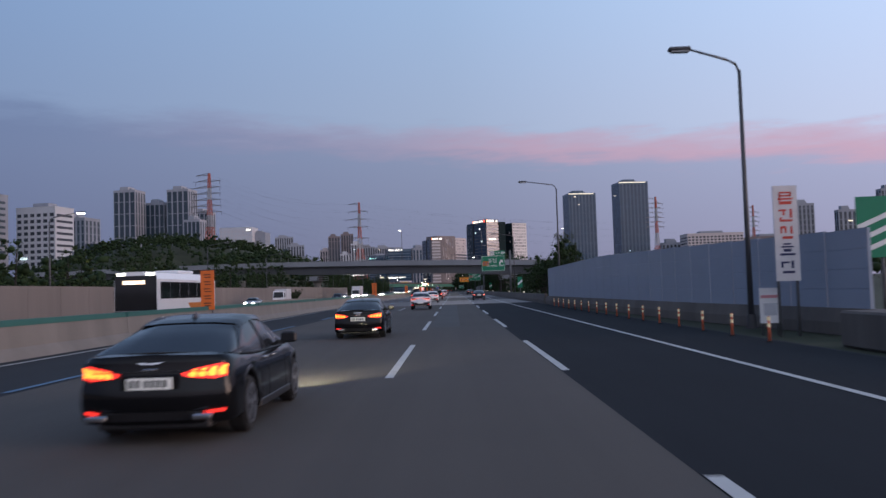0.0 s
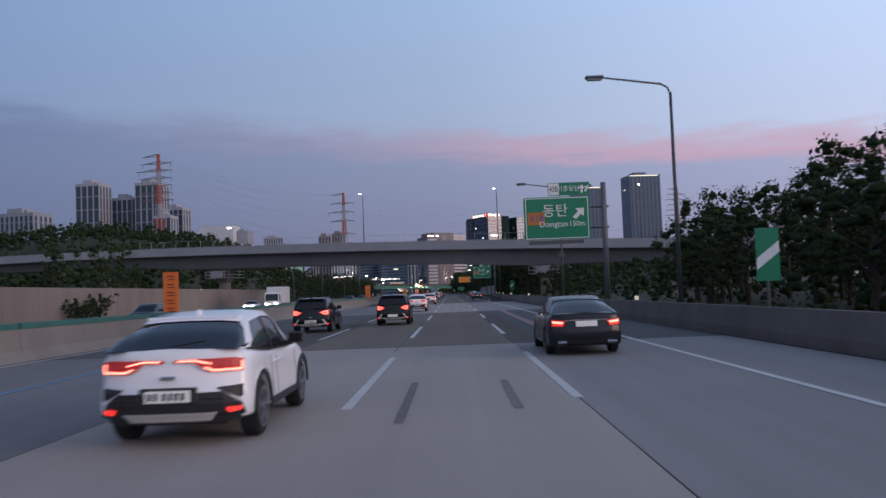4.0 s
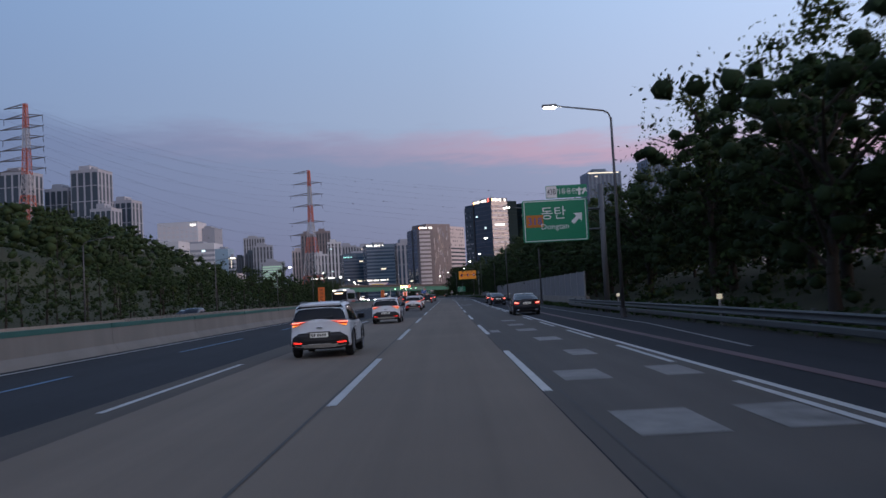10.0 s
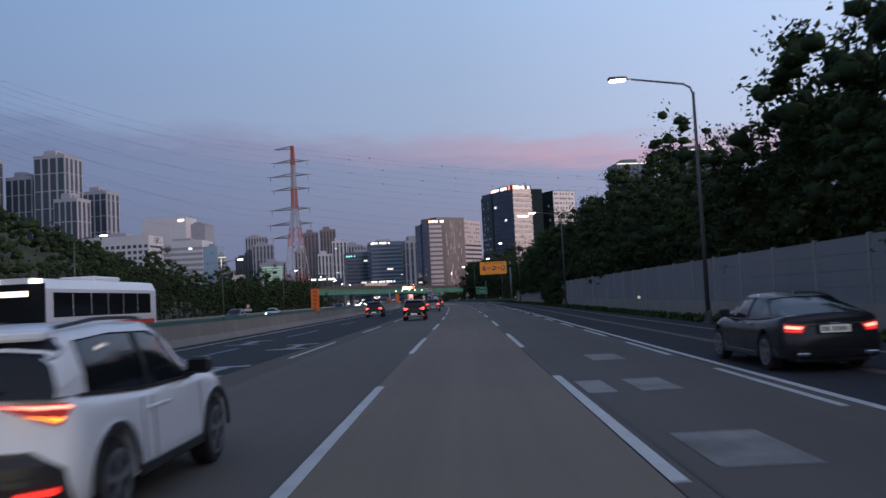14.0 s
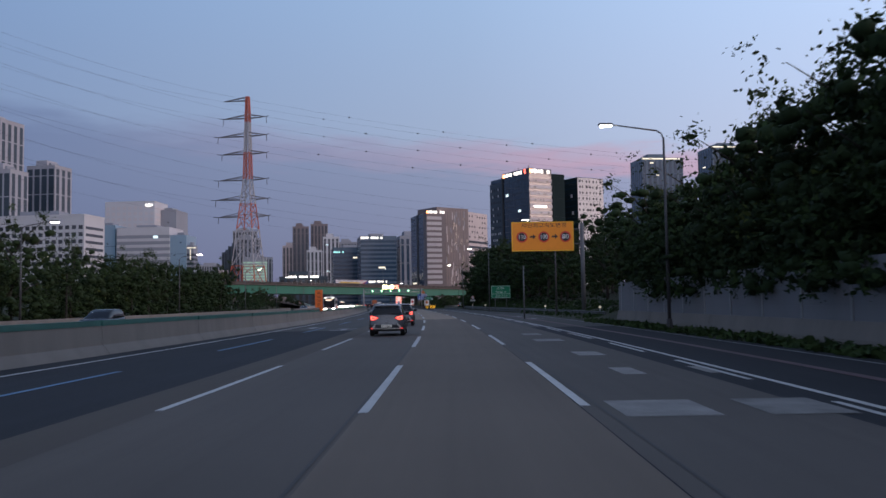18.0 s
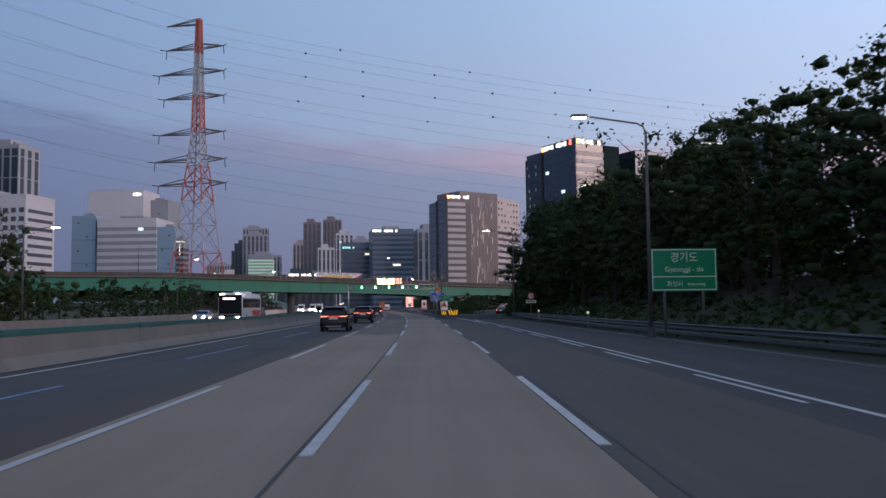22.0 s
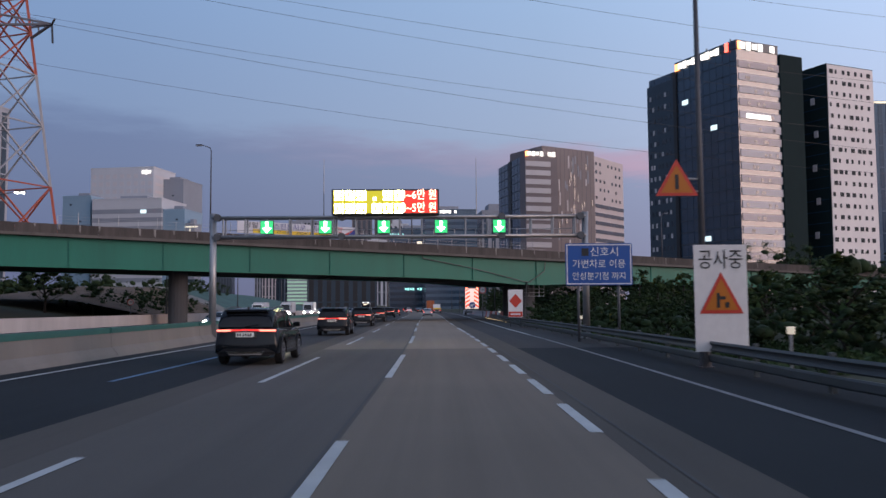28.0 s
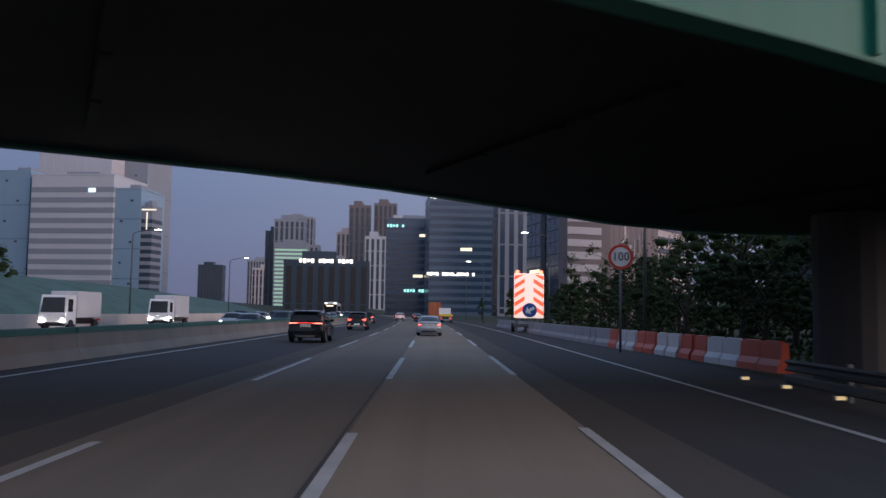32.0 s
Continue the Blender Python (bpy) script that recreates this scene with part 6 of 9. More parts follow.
def building(label, x, y, w, d, h, yaw=0.0, wall=FAC_GREY, style="bands", floor=3.9, win=WIN_DARK, z0=0.0, lit=0, group="", cols=None, lit_mat=None, shaft=0.26, plant_room=True):
    """A block with its storeys: strips of glass round each floor, a grid of panes, or a housing tower's window shafts."""
    ob = thing("building", label, "building", group, at=Matrix.Translation((x, y, z0)) @ Matrix.Rotation(radians(yaw), 4, "Z"))
    part("wall", block(-w / 2, -d / 2, -6, w / 2, d / 2, h), wall, ob)
    part("roof_parapet", prism([(-w / 2 - 0.2, h), (w / 2 + 0.2, h), (w / 2 + 0.2, h + 0.9), (-w / 2 - 0.2, h + 0.9)], d + 0.4, start=-d / 2 - 0.2), wall, ob)
    if plant_room:
        part("roof_plant", block(-w * 0.22, -d * 0.2, h + 0.9, w * 0.18, d * 0.25, h + 4.2, 0.1), FAC_GREY, ob)
    rnd = random.Random(int(x * 7 + y))
    n = max(1, int((h - 2) / floor))
    if style == "bands":
        me = mesh_of(block(-w / 2 - 0.12, -d / 2 - 0.12, 0, w / 2 + 0.12, d / 2 + 0.12, floor * 0.52), "window_band", win)
        for k in range(n):
            part("window_band", me, None, ob, at=Matrix.Translation((0, 0, 1.2 + k * floor)))
    elif style == "grid":
        cols = cols or max(3, int(w / 4.5))
        step = w / cols
        bm = bmesh.new()
        for c in range(cols):
            x0 = -w / 2 + step * (c + 0.5)
            block(x0 - step * 0.3, -0.15, 0, x0 + step * 0.3, 0.05, floor * 0.55, 0.0, bm)
        me = mesh_of(bm, "window_row", win)
        sc = max(2, int(d / 4.5))
        for k in range(n):
            part("window_row", me, None, ob, at=Matrix.Translation((0, -d / 2, 1.2 + k * floor)))
        side = mesh_of(block(-w / 2 - 0.1, -d * 0.42, 0, w / 2 + 0.1, d * 0.42, floor * 0.4), "window_band", win)
        for k in range(0, n):
            part("window_band", side, None, ob, at=Matrix.Translation((0, 0, 1.3 + k * floor)))
    elif style == "sparse":
        for k in range(0, n, 2):
            px = -w * 0.25 + w * 0.18 * (k % 4)
            part("window", block(px, -d / 2 - 0.1, 2 + k * floor, px + 1.6, -d / 2 + 0.05, 3.2 + k * floor), win, ob)
        for k in range(1, 4):
            part("panel_joint", block(-w / 2 - 0.04, -d / 2 - 0.04, h * k / 4, w / 2 + 0.04, d / 2 + 0.04, h * k / 4 + 0.25), win, ob)
    elif style == "tower":
        cols = cols or max(3, int(w / 5))
        step = w / cols
        me = mesh_of(block(-step * shaft, -0.2, 0, step * shaft, 0.1, h - 3), "window_shaft", win)
        for c in range(cols):
            part("window_shaft", me, None, ob, at=Matrix.Translation((-w / 2 + step * (c + 0.5), -d / 2, 0.8)))
        sc = max(2, int(d / 6))
        me2 = mesh_of(block(-w / 2 - 0.15, -d / sc * 0.25, 0, w / 2 + 0.15, d / sc * 0.25, h - 3), "window_shaft", win)
        for c in range(sc):
            part("window_shaft", me2, None, ob, at=Matrix.Translation((0, -d / 2 + d / sc * (c + 0.5), 0.8)))
        slab = mesh_of(block(-w / 2 - 0.28, -d / 2 - 0.28, 0, w / 2 + 0.28, d / 2 + 0.28, 0.7), "balcony_slab", wall)
        for k in range(1, n, 2 if h < 100 and y < 1250 else 5):
            part("balcony_slab", slab, None, ob, at=Matrix.Translation((0, 0, k * floor)))
        part("crown", block(-w * 0.3, -d * 0.3, h + 0.9, w * 0.1, d * 0.3, h + 6.0, 0.2), wall, ob)
    for k in range(lit):
        zz = 1.2 + floor * rnd.randrange(1, max(2, n))
        ww = rnd.uniform(1.2, 3.2)
        if rnd.random() < 0.7:
            px = rnd.uniform(-w / 2 + 2, w / 2 - 2)
            part("lit_window", block(px - ww, -d / 2 - 0.3, zz, px + ww, -d / 2 - 0.1, zz + floor * 0.42), lit_mat or (WIN_LIT if rnd.random() < 0.6 else WIN_COOL), ob)
        else:
            py = rnd.uniform(-d / 2 + 2, d / 2 - 2)
            sx = 1 if x < 0 else -1
            part("lit_window", block(sx * (w / 2 + 0.1), py - ww, zz, sx * (w / 2 + 0.3), py + ww, zz + floor * 0.42), lit_mat or WIN_LIT, ob)
    return ob


def slab_part(name, ob, x0, y0, z0, x1, y1, z1, m, label=""):
    if "sign" in name and max(x1 - x0, y1 - y0) > 6:
        # unreadable glowing letters: a row of separate bars
        bm = bmesh.new()
        along_x = x1 - x0 > y1 - y0
        n = int(max(x1 - x0, y1 - y0) / ((z1 - z0) * 0.85))
        for k in range(n):
            if k % 5 == 4:
                continue
            a, b = k / n, (k + 0.72) / n
            h = (z1 - z0) * (0.12, 0.0, 0.2, 0.05, 0.15)[k % 5]
            if along_x:
                block(x0 + (x1 - x0) * a, y0, z0 + h, x0 + (x1 - x0) * b, y1, z1 - h * 0.6, 0.0, bm)
            else:
                block(x0, y0 + (y1 - y0) * a, z0 + h, x1, y0 + (y1 - y0) * b, z1 - h * 0.6, 0.0, bm)
        return part(name, bm, m, ob, label)
    return part(name, block(x0, y0, z0, x1, y1, z1), m, ob, label)


def oriented(label, a, b, depth, h, wall, z0=0.0):
    """A block whose front runs from plan point a to b (left to right as seen), reaching back by depth. Local x along the front."""
    a, b = Vector((*a, 0)), Vector((*b, 0))
    d = b - a
    ang = math.atan2(d.y, d.x)
    ob = thing("building", label, "building", at=Matrix.Translation((a.x, a.y, z0)) @ Matrix.Rotation(ang, 4, "Z"))
    L = d.length
    part("wall", block(0, 0, -4, L, depth, h), wall, ob)
    return ob, L


def dark_tower():
    """The dark glass office tower with pale floor bands on its lit side and glowing signs at the top."""
    ob, L = oriented("dark glass office tower with pale banded side and lit roof signs", (19, 1036), (41.2, 1000.5), 24, 78.5, FAC_GLASS, 2.0)
    # upright joints and floor lines on the long glass face
    for k in range(1, 14):
        x = L * k / 14
        slab_part("mullion", ob, x - 0.06, -0.1, 0, x + 0.06, 0.02, 78.4, FAC_GLASS)
    for k in range(1, 20):
        slab_part("floor_line", ob, 0, -0.1, k * 3.95 - 0.3, L, 0.02, k * 3.95, FAC_DARK)
    # the set-back end with punched windows
    slab_part("end_block", ob, -0.6, -0.5, 0, 13.0, 10, 76.0, FAC_DARK)
    me = mesh_of(block(-0.45, -0.12, 0, 0.45, 0.05, 1.6), "window", WIN_DARK)
    # pale panes: a glint painted onto about a third of the windows
    glint = mesh_of(block(-0.4, -0.12, 0, 0.4, 0.05, 1.5), "window", FAC_PALE)
    rnd = random.Random(4)
    for k in range(18):
        for c in range(6):
            part("window", glint if rnd.random() < 0.35 else me, None, ob, at=Matrix.Translation((1.0 + c * 2.0 + rnd.uniform(-0.4, 0.4), -0.52, 2 + k * 4.05)))
    # black strip in front of the wall, painting a recess's shade
    slab_part("recess", ob, 13.0, -0.55, 0, 14.6, 1, 78.0, SIGN_BLACK)
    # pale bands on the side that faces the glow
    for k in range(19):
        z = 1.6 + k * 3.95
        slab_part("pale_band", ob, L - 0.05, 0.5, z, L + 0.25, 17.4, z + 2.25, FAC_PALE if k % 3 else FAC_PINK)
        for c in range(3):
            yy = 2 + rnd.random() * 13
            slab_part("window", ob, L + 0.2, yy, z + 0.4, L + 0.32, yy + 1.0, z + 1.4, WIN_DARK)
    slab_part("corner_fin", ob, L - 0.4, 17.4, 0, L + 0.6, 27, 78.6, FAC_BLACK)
    slab_part("crown", ob, 14.0, -0.3, 78.5, L + 0.2, 17, 81.2, FAC_DARK)
    slab_part("roof_sign", ob, 16.0, -0.55, 78.3, 25.5 + 12, -0.35, 80.6, NEON_WHITE, "glowing white and red roof sign")
    slab_part("roof_sign_mark", ob, 14.4, -0.57, 78.2, 16.0, -0.36, 80.5, lamp_mat("roof_sign_orange", (1.0, 0.3, 0.08), 5.0), "glowing orange roof mark")
    slab_part("roof_sign_end", ob, L - 4.4, -0.58, 78.2, L - 3.0, -0.36, 81, lamp_mat("roof_sign_red", (1.0, 0.1, 0.06), 4.0), "glowing red end mark")
    slab_part("roof_sign_side", ob, L + 0.3, 1.2, 78.3, L + 0.5, 16, 80.8, NEON_WHITE, "glowing white roof sign")
    slab_part("roof_sign_side_mark", ob, L + 0.31, 0.2, 78.3, L + 0.52, 1.2, 80.8, lamp_mat("roof_sign_orange", (1.0, 0.3, 0.08), 5.0))
    for k in range(7):
        slab_part("antenna", ob, 15 + k * 3.6, 6, 81.2, 15.3 + k * 3.6, 6.3, 83 + (k % 3) * 0.8, FAC_DARK)
    for x, z in ((30, 55), (17, 66), (26, 20), (33, 13)):
        slab_part("lit_window", ob, x, -0.2, z, x + 2.8, -0.08, z + 1.6, WIN_COOL)
    slab_part("lit_window", ob, L + 0.3, 3, 57, L + 0.4, 13, 58.4, NEON_WHITE)
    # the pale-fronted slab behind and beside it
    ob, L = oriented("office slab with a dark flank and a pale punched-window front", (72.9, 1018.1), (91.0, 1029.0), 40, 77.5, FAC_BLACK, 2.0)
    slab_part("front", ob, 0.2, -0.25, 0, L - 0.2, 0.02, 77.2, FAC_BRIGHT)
    rnd = random.Random(9)
    for k in range(21):
        z = 1.4 + k * 3.65
        for c in range(7):
            x = 1.0 + c * 2.8 + rnd.uniform(-0.3, 0.5)
            if x < L - 1.8:
                slab_part("window", ob, x, -0.4, z, x + rnd.choice((0.7, 1.0, 1.5)), -0.2, z + 1.35, WIN_MATTE)
    for k in range(20):
        slab_part("floor_line", ob, -0.12, 0.5, 3.2 + k * 3.75, 0.05, 39, 3.5 + k * 3.75, FAC_GLASS)
    for k in range(6):
        slab_part("plant_unit", ob, -0.3, 4 + (k % 2), 10 + k * 11.0, 0.0, 5.5 + (k % 2), 12.2 + k * 11.0, FAC_PALE)


dark_tower()


def brown_block():
    """The stepped office block: dark glass end, pale-banded bay, brown panelled slab, pale slab."""
    ob, L = oriented("stepped office block with a dark end, banded bay and brown panels", (-40.2, 1140), (-26.9, 1104), 6, 66, FAC_GLASS, 2.0)
    for k in range(1, 17):
        slab_part("floor_line", ob, 0, -0.12, k * 3.95 - 0.4, L, 0.02, k * 3.95, FAC_DARK)
    for k in range(1, 8):
        slab_part("mullion", ob, L * k / 8 - 0.06, -0.1, 0, L * k / 8 + 0.06, 0.02, 66, FAC_GLASS)
    # another proud black strip standing in for a shaded recess
    slab_part("recess", ob, L * 0.42, -0.3, 0, L * 0.52, 1, 66.2, SIGN_BLACK)
    slab_part("lit_window", ob, 4, -0.25, 14, 14, -0.1, 15.2, WIN_LIT)
    ob, L = oriented("pale-banded office bay with a lit roof sign", (-26.5, 1103), (-12.5, 1109.5), 6, 66, FAC_BROWN, 2.0)
    for k in range(16):
        z = 1.6 + k * 3.95
        slab_part("pale_band", ob, 0.2, -0.25, z, L * 0.78, 0.02, z + 2.3, FAC_PALE)
    slab_part("roof_sign", ob, 1.2, -0.6, 65.4, L * 0.95, -0.3, 67.4, NEON_WHITE, "glowing white roof sign")
    slab_part("roof_sign_mark", ob, 0.0, -0.62, 65.3, 1.2, -0.3, 67.3, lamp_mat("roof_sign_orange", (1.0, 0.3, 0.08), 5.0))
    ob, L = oriented("brown panelled office slab with scattered slit windows", (-19, 1108), (4.5, 1127), 24, 70.5, FAC_BROWN, 2.0)
    rnd = random.Random(3)
    for k in range(60):
        x, z = rnd.uniform(8, L - 1.5), rnd.uniform(4, 64)
        slab_part("slit_window", ob, x, -0.14, z, x + 0.7, 0.02, z + rnd.uniform(2.5, 6.0), rnd.choice((FAC_GREY, FAC_PALE, WIN_DARK)))
    for k in range(1, 12):
        slab_part("panel_joint", ob, L * k / 12 - 0.06, -0.05, 0, L * k / 12 + 0.06, 0.02, 70.4, FAC_DARK)
    ob, L = oriented("pale office slab with dark window bands and punched upper floors", (4.5, 1127), (19.6, 1153.0), 20, 68.5, FAC_PINK, 2.0)
    for k in range(17):
        z = 1.4 + k * 3.95
        if k < 12:
            slab_part("window_band", ob, 0.3, -0.2, z, L - 0.3, 0.02, z + 1.7, WIN_DARK)
        else:
            for c in range(7):
                if rnd.random() < 0.7:
                    slab_part("window", ob, 1 + c * L / 7.4, -0.2, z, 1 + c * L / 7.4 + 1.3, 0.02, z + 1.4, WIN_DARK)


brown_block()

# the glass office pair further on
b = building("dark glass office block with pale floor edges and lit rooftop letters", -84, 1305, 34, 40, 64, 12, FAC_BLUE, "bands", 4.1, FAC_GLASS, 1.0, 4)
slab_part("roof_sign", b, -17, -20.5, 62, 4, -20.2, 64.2, NEON_WHITE, "glowing white roof letters")
slab_part("wall_sign", b, -18, -20.6, 20.5, 8, -20.3, 22.4, NEON_WHITE, "glowing white wall letters")
b = building("blue-grey glass office block", -118, 1370, 38, 40, 58, 12, FAC_BLUE, "bands", 4.2, FAC_GLASS, 1.0, 5)
slab_part("roof_sign", b, -19, -20.4, 53, -8, -20.2, 55, NEON_CYAN, "glowing pale letters")
slab_part("wall_sign", b, -8, -20.5, 13, 12, -20.2, 15, NEON_CYAN, "glowing cyan letters")
building("slim grey office tower behind", -52, 1330, 26, 30, 66, 12, FAC_GREY, "tower", 3.6, FAC_GLASS, 1.0, 3)
# the black slab with a lit sign, and the housing towers at the end of the road
b = building("black ribbed hall with a lit sign along its top", -150, 1275, 44, 30, 26, 12, FAC_DARK, "tower", 4.0, SIGN_BLACK, 1.0)
slab_part("roof_sign", b, -14, -15.6, 25.4, 14, -15.3, 27.6, NEON_WHITE, "glowing white roof letters")
rnd = random.Random(21)
for k, (x, y, w, h, m) in enumerate(((-415, 2090, 44, 142, FAC_GREY), (-452, 2120, 30, 104, FAC_DARK), (-325, 1760, 34, 102, FAC_GREY), (-350, 1790, 26, 92, FAC_DARK), (-300, 1720, 40, 70, FAC_GREY), (-268, 1800, 26, 92, FAC_PINK), (-245, 1760, 24, 118, FAC_BROWN), (-222, 1790, 26, 124, FAC_BROWN), (-196, 1740, 24, 100, FAC_WHITE), (-214, 1700, 22, 78, FAC_WHITE), (-180, 1800, 30, 96, FAC_GREY), (-150, 1850, 40, 96, FAC_GREY), (-390, 2000, 40, 70, FAC_GREY), (-420, 1980, 50, 58, FAC_PINK), (-540, 2300, 60, 88, FAC_GREY), (-600, 2200, 40, 74, FAC_DARK))):
    building("tall housing tower with dark window shafts in the distance", x, y, w, w * 0.7, h, 10, m, "tower", 3.0, WIN_DARK, 1.0, 2 if k % 3 else 0, "distant housing towers")
b = building("lit glass office with greenish floors among the towers", -285, 1640, 30, 26, 66, 10, FAC_GREY, "bands", 3.8, lamp_mat("window_greenish", (0.6, 1.0, 0.75), 0.35, (0.2, 0.25, 0.22)), 1.0)

# left: white office block and its neighbours
b = building("white office block with small windows and a roof light", -347, 1376, 53, 36, 111, -2, FAC_WHITE, "grid", 6.0, FAC_PALE, 1.0, 1, cols=9, plant_room=False)
slab_part("roof_sign", b, 17, -18.6, 106, 25, -18.2, 109, NEON_WHITE, "small glowing roof sign")
building("grey office slab beside the white block", -315, 1390, 24, 34, 103, -2, FAC_GREY, "sparse", 4.0, FAC_DARK, 1.0)
building("long white office building with dark rows of windows", -264, 1012, 66, 24, 58, -6, FAC_WHITE, "grid", 4.4, WIN_DARK, 1.0, 3, cols=15)
for x, y, w, h in ((-356, 1116, 30, 143), (-392, 1130, 26, 128), (-420, 1100, 30, 142), (-350, 1190, 26, 120), (-376, 1200, 24, 112), (-330, 1085, 22, 100), (-440, 1140, 24, 118)):
    building("tall white housing tower with dark window shafts", x, y, w, w * 0.9, h, -8, FAC_TOWER, "tower", 3.1, FAC_DARK, 1.0, 0, "white housing towers", cols=4, shaft=0.36)
# far left at the start
for x, y, w, h, m, st in ((-330, 560, 50, 74, FAC_GREY, "grid"), (-285, 590, 30, 66, FAC_WHITE, "grid"), (-402, 900, 40, 88, FAC_GREY, "tower"), (-388, 905, 60, 60, FAC_DARK, "bands"), (-250, 560, 10, 30, FAC_BLUE, "bands")):
    building("pale office building beyond the wooded hill", x, y, w, w * 0.7, h, -10, m, st, 4.2, WIN_DARK if m != FAC_GREY else FAC_DARK, 1.0, 2)
# behind the overpass to the right: two towers, mall and housing
for x, y, w, h in ((215, 1415, 46, 152), (318, 1500, 52, 178)):
    b = building("tall blue-glass housing tower with a lit crown", x, y, w, w * 0.8, h, 8, FAC_BLUE, "tower", 3.3, FAC_GLASS, 1.0, 3, "glass housing towers", cols=8)
    slab_part("crown_light", b, -w * 0.5, -w * 0.41, h - 1, w * 0.42, -w * 0.4, h + 0.4, WIN_LIT)
for x, y, w, h, m in ((330, 1080, 70, 60, FAC_PINK), (400, 1080, 50, 54, FAC_BROWN), (290, 1120, 30, 52, FAC_GREY), (455, 1100, 26, 96, FAC_GREY), (520, 1120, 24, 88, FAC_GREY), (610, 1180, 30, 120, FAC_GREY), (650, 1190, 28, 128, FAC_GREY), (560, 1200, 30, 84, FAC_PINK)):
    building("pinkish block on the skyline beyond the screen", x, y, w, w * 0.5, h, 0, m, "tower" if w < 40 else "grid", 3.6, WIN_DARK, 1.0, 2, "skyline blocks")

# the office group beyond the second overpass on the left
building("grey office block with open parking floors", -307.6, 1310, 51, 40, 77, 0, FAC_WHITE, "bands", 6.0, FAC_GREY, 1.0, 1)
building("pale blue glass slab beside the offices", -274.4, 1307, 16.4, 30, 69, 0, FAC_SKY, "sparse", 6.0, FAC_DARK, 1.0)
building("pale blue glass office beyond the embankment", -346, 1309, 21, 34, 80, 0, FAC_SKY, "sparse", 6.0, FAC_DARK, 1.0)
b = building("slim stair tower with lit landings", -262.7, 1299, 6.5, 12, 59, 0, FAC_GREY, "bands", 4.4, FAC_DARK, 1.0)
slab_part("lit_window", b, -3.3, -6.2, 57, 5.5, -5.9, 57.8, WIN_LIT)
slab_part("lit_window", b, -0.3, -6.2, 46, 0.4, -5.9, 56, WIN_LIT)


# ---- trees ----
def leaf_cloud(seed, clumps, per, size, spread):
    """Leaf cards, small bent quads, gathered in clumps: a mesh of foliage with gaps and an uneven outline."""
    rnd = np.random.RandomState(seed)
    cs = np.array(clumps, float)
    n = len(cs) * per
    base = np.repeat(cs[:, :3], per, 0)
    rad = np.repeat(cs[:, 3], per)[:, None]
    off = rnd.normal(size=(n, 3))
    off /= np.linalg.norm(off, axis=1)[:, None]
    reach = rnd.rand(n, 1) ** 0.6
    off *= rad * reach
    # each clump is a spray, drawn out along its own shoot
    shoot = rnd.normal(size=(len(cs), 3)) + np.array((0.0, 0.0, 0.9))
    shoot /= np.linalg.norm(shoot, axis=1)[:, None]
    shoot = np.repeat(shoot, per, 0)
    along = (off * shoot).sum(1)[:, None]
    off = (off - along * shoot) * (0.92 - 0.35 * np.maximum(along / rad, 0.0)) + shoot * along * 1.3
    off[:, 2] *= 0.85
    p = base + off * spread
    u = rnd.normal(size=(n, 3))
    u /= np.linalg.norm(u, axis=1)[:, None]
    v = np.cross(u, rnd.normal(size=(n, 3)))
    v /= np.linalg.norm(v, axis=1)[:, None] + 1e-9
    # leaves are smaller towards the rim of a clump
    s = size * (0.6 + 0.9 * rnd.rand(n, 1)) * (1.3 - 0.85 * reach)
    quad = np.stack([p - u * s, p + v * s * 0.5, p + u * s, p - v * s * 0.5], 1).reshape(-1, 3)
    return quad


PHI = (1 + 5 ** 0.5) / 2
HULL = np.array([(-1, PHI, 0), (1, PHI, 0), (-1, -PHI, 0), (1, -PHI, 0), (0, -1, PHI), (0, 1, PHI), (0, -1, -PHI), (0, 1, -PHI), (PHI, 0, -1), (PHI, 0, 1), (-PHI, 0, -1), (-PHI, 0, 1)]) / math.hypot(1, PHI)
HULL_FACES = np.array([(0, 11, 5), (0, 5, 1), (0, 1, 7), (0, 7, 10), (0, 10, 11), (1, 5, 9), (5, 11, 4), (11, 10, 2), (10, 7, 6), (7, 1, 8), (3, 9, 4), (3, 4, 2), (3, 2, 6), (3, 6, 8), (3, 8, 9), (4, 9, 5), (2, 4, 11), (6, 2, 10), (8, 6, 7), (9, 8, 1)])


def clump_fill_hulls(seed, clumps, fill):
    """Added small lumpy dark hulls: shade between the leaves that cover them."""
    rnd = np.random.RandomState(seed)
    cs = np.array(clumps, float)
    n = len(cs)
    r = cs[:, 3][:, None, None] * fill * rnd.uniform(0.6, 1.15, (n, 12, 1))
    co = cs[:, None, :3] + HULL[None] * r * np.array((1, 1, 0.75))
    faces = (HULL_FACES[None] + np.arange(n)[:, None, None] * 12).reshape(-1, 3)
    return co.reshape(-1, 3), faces


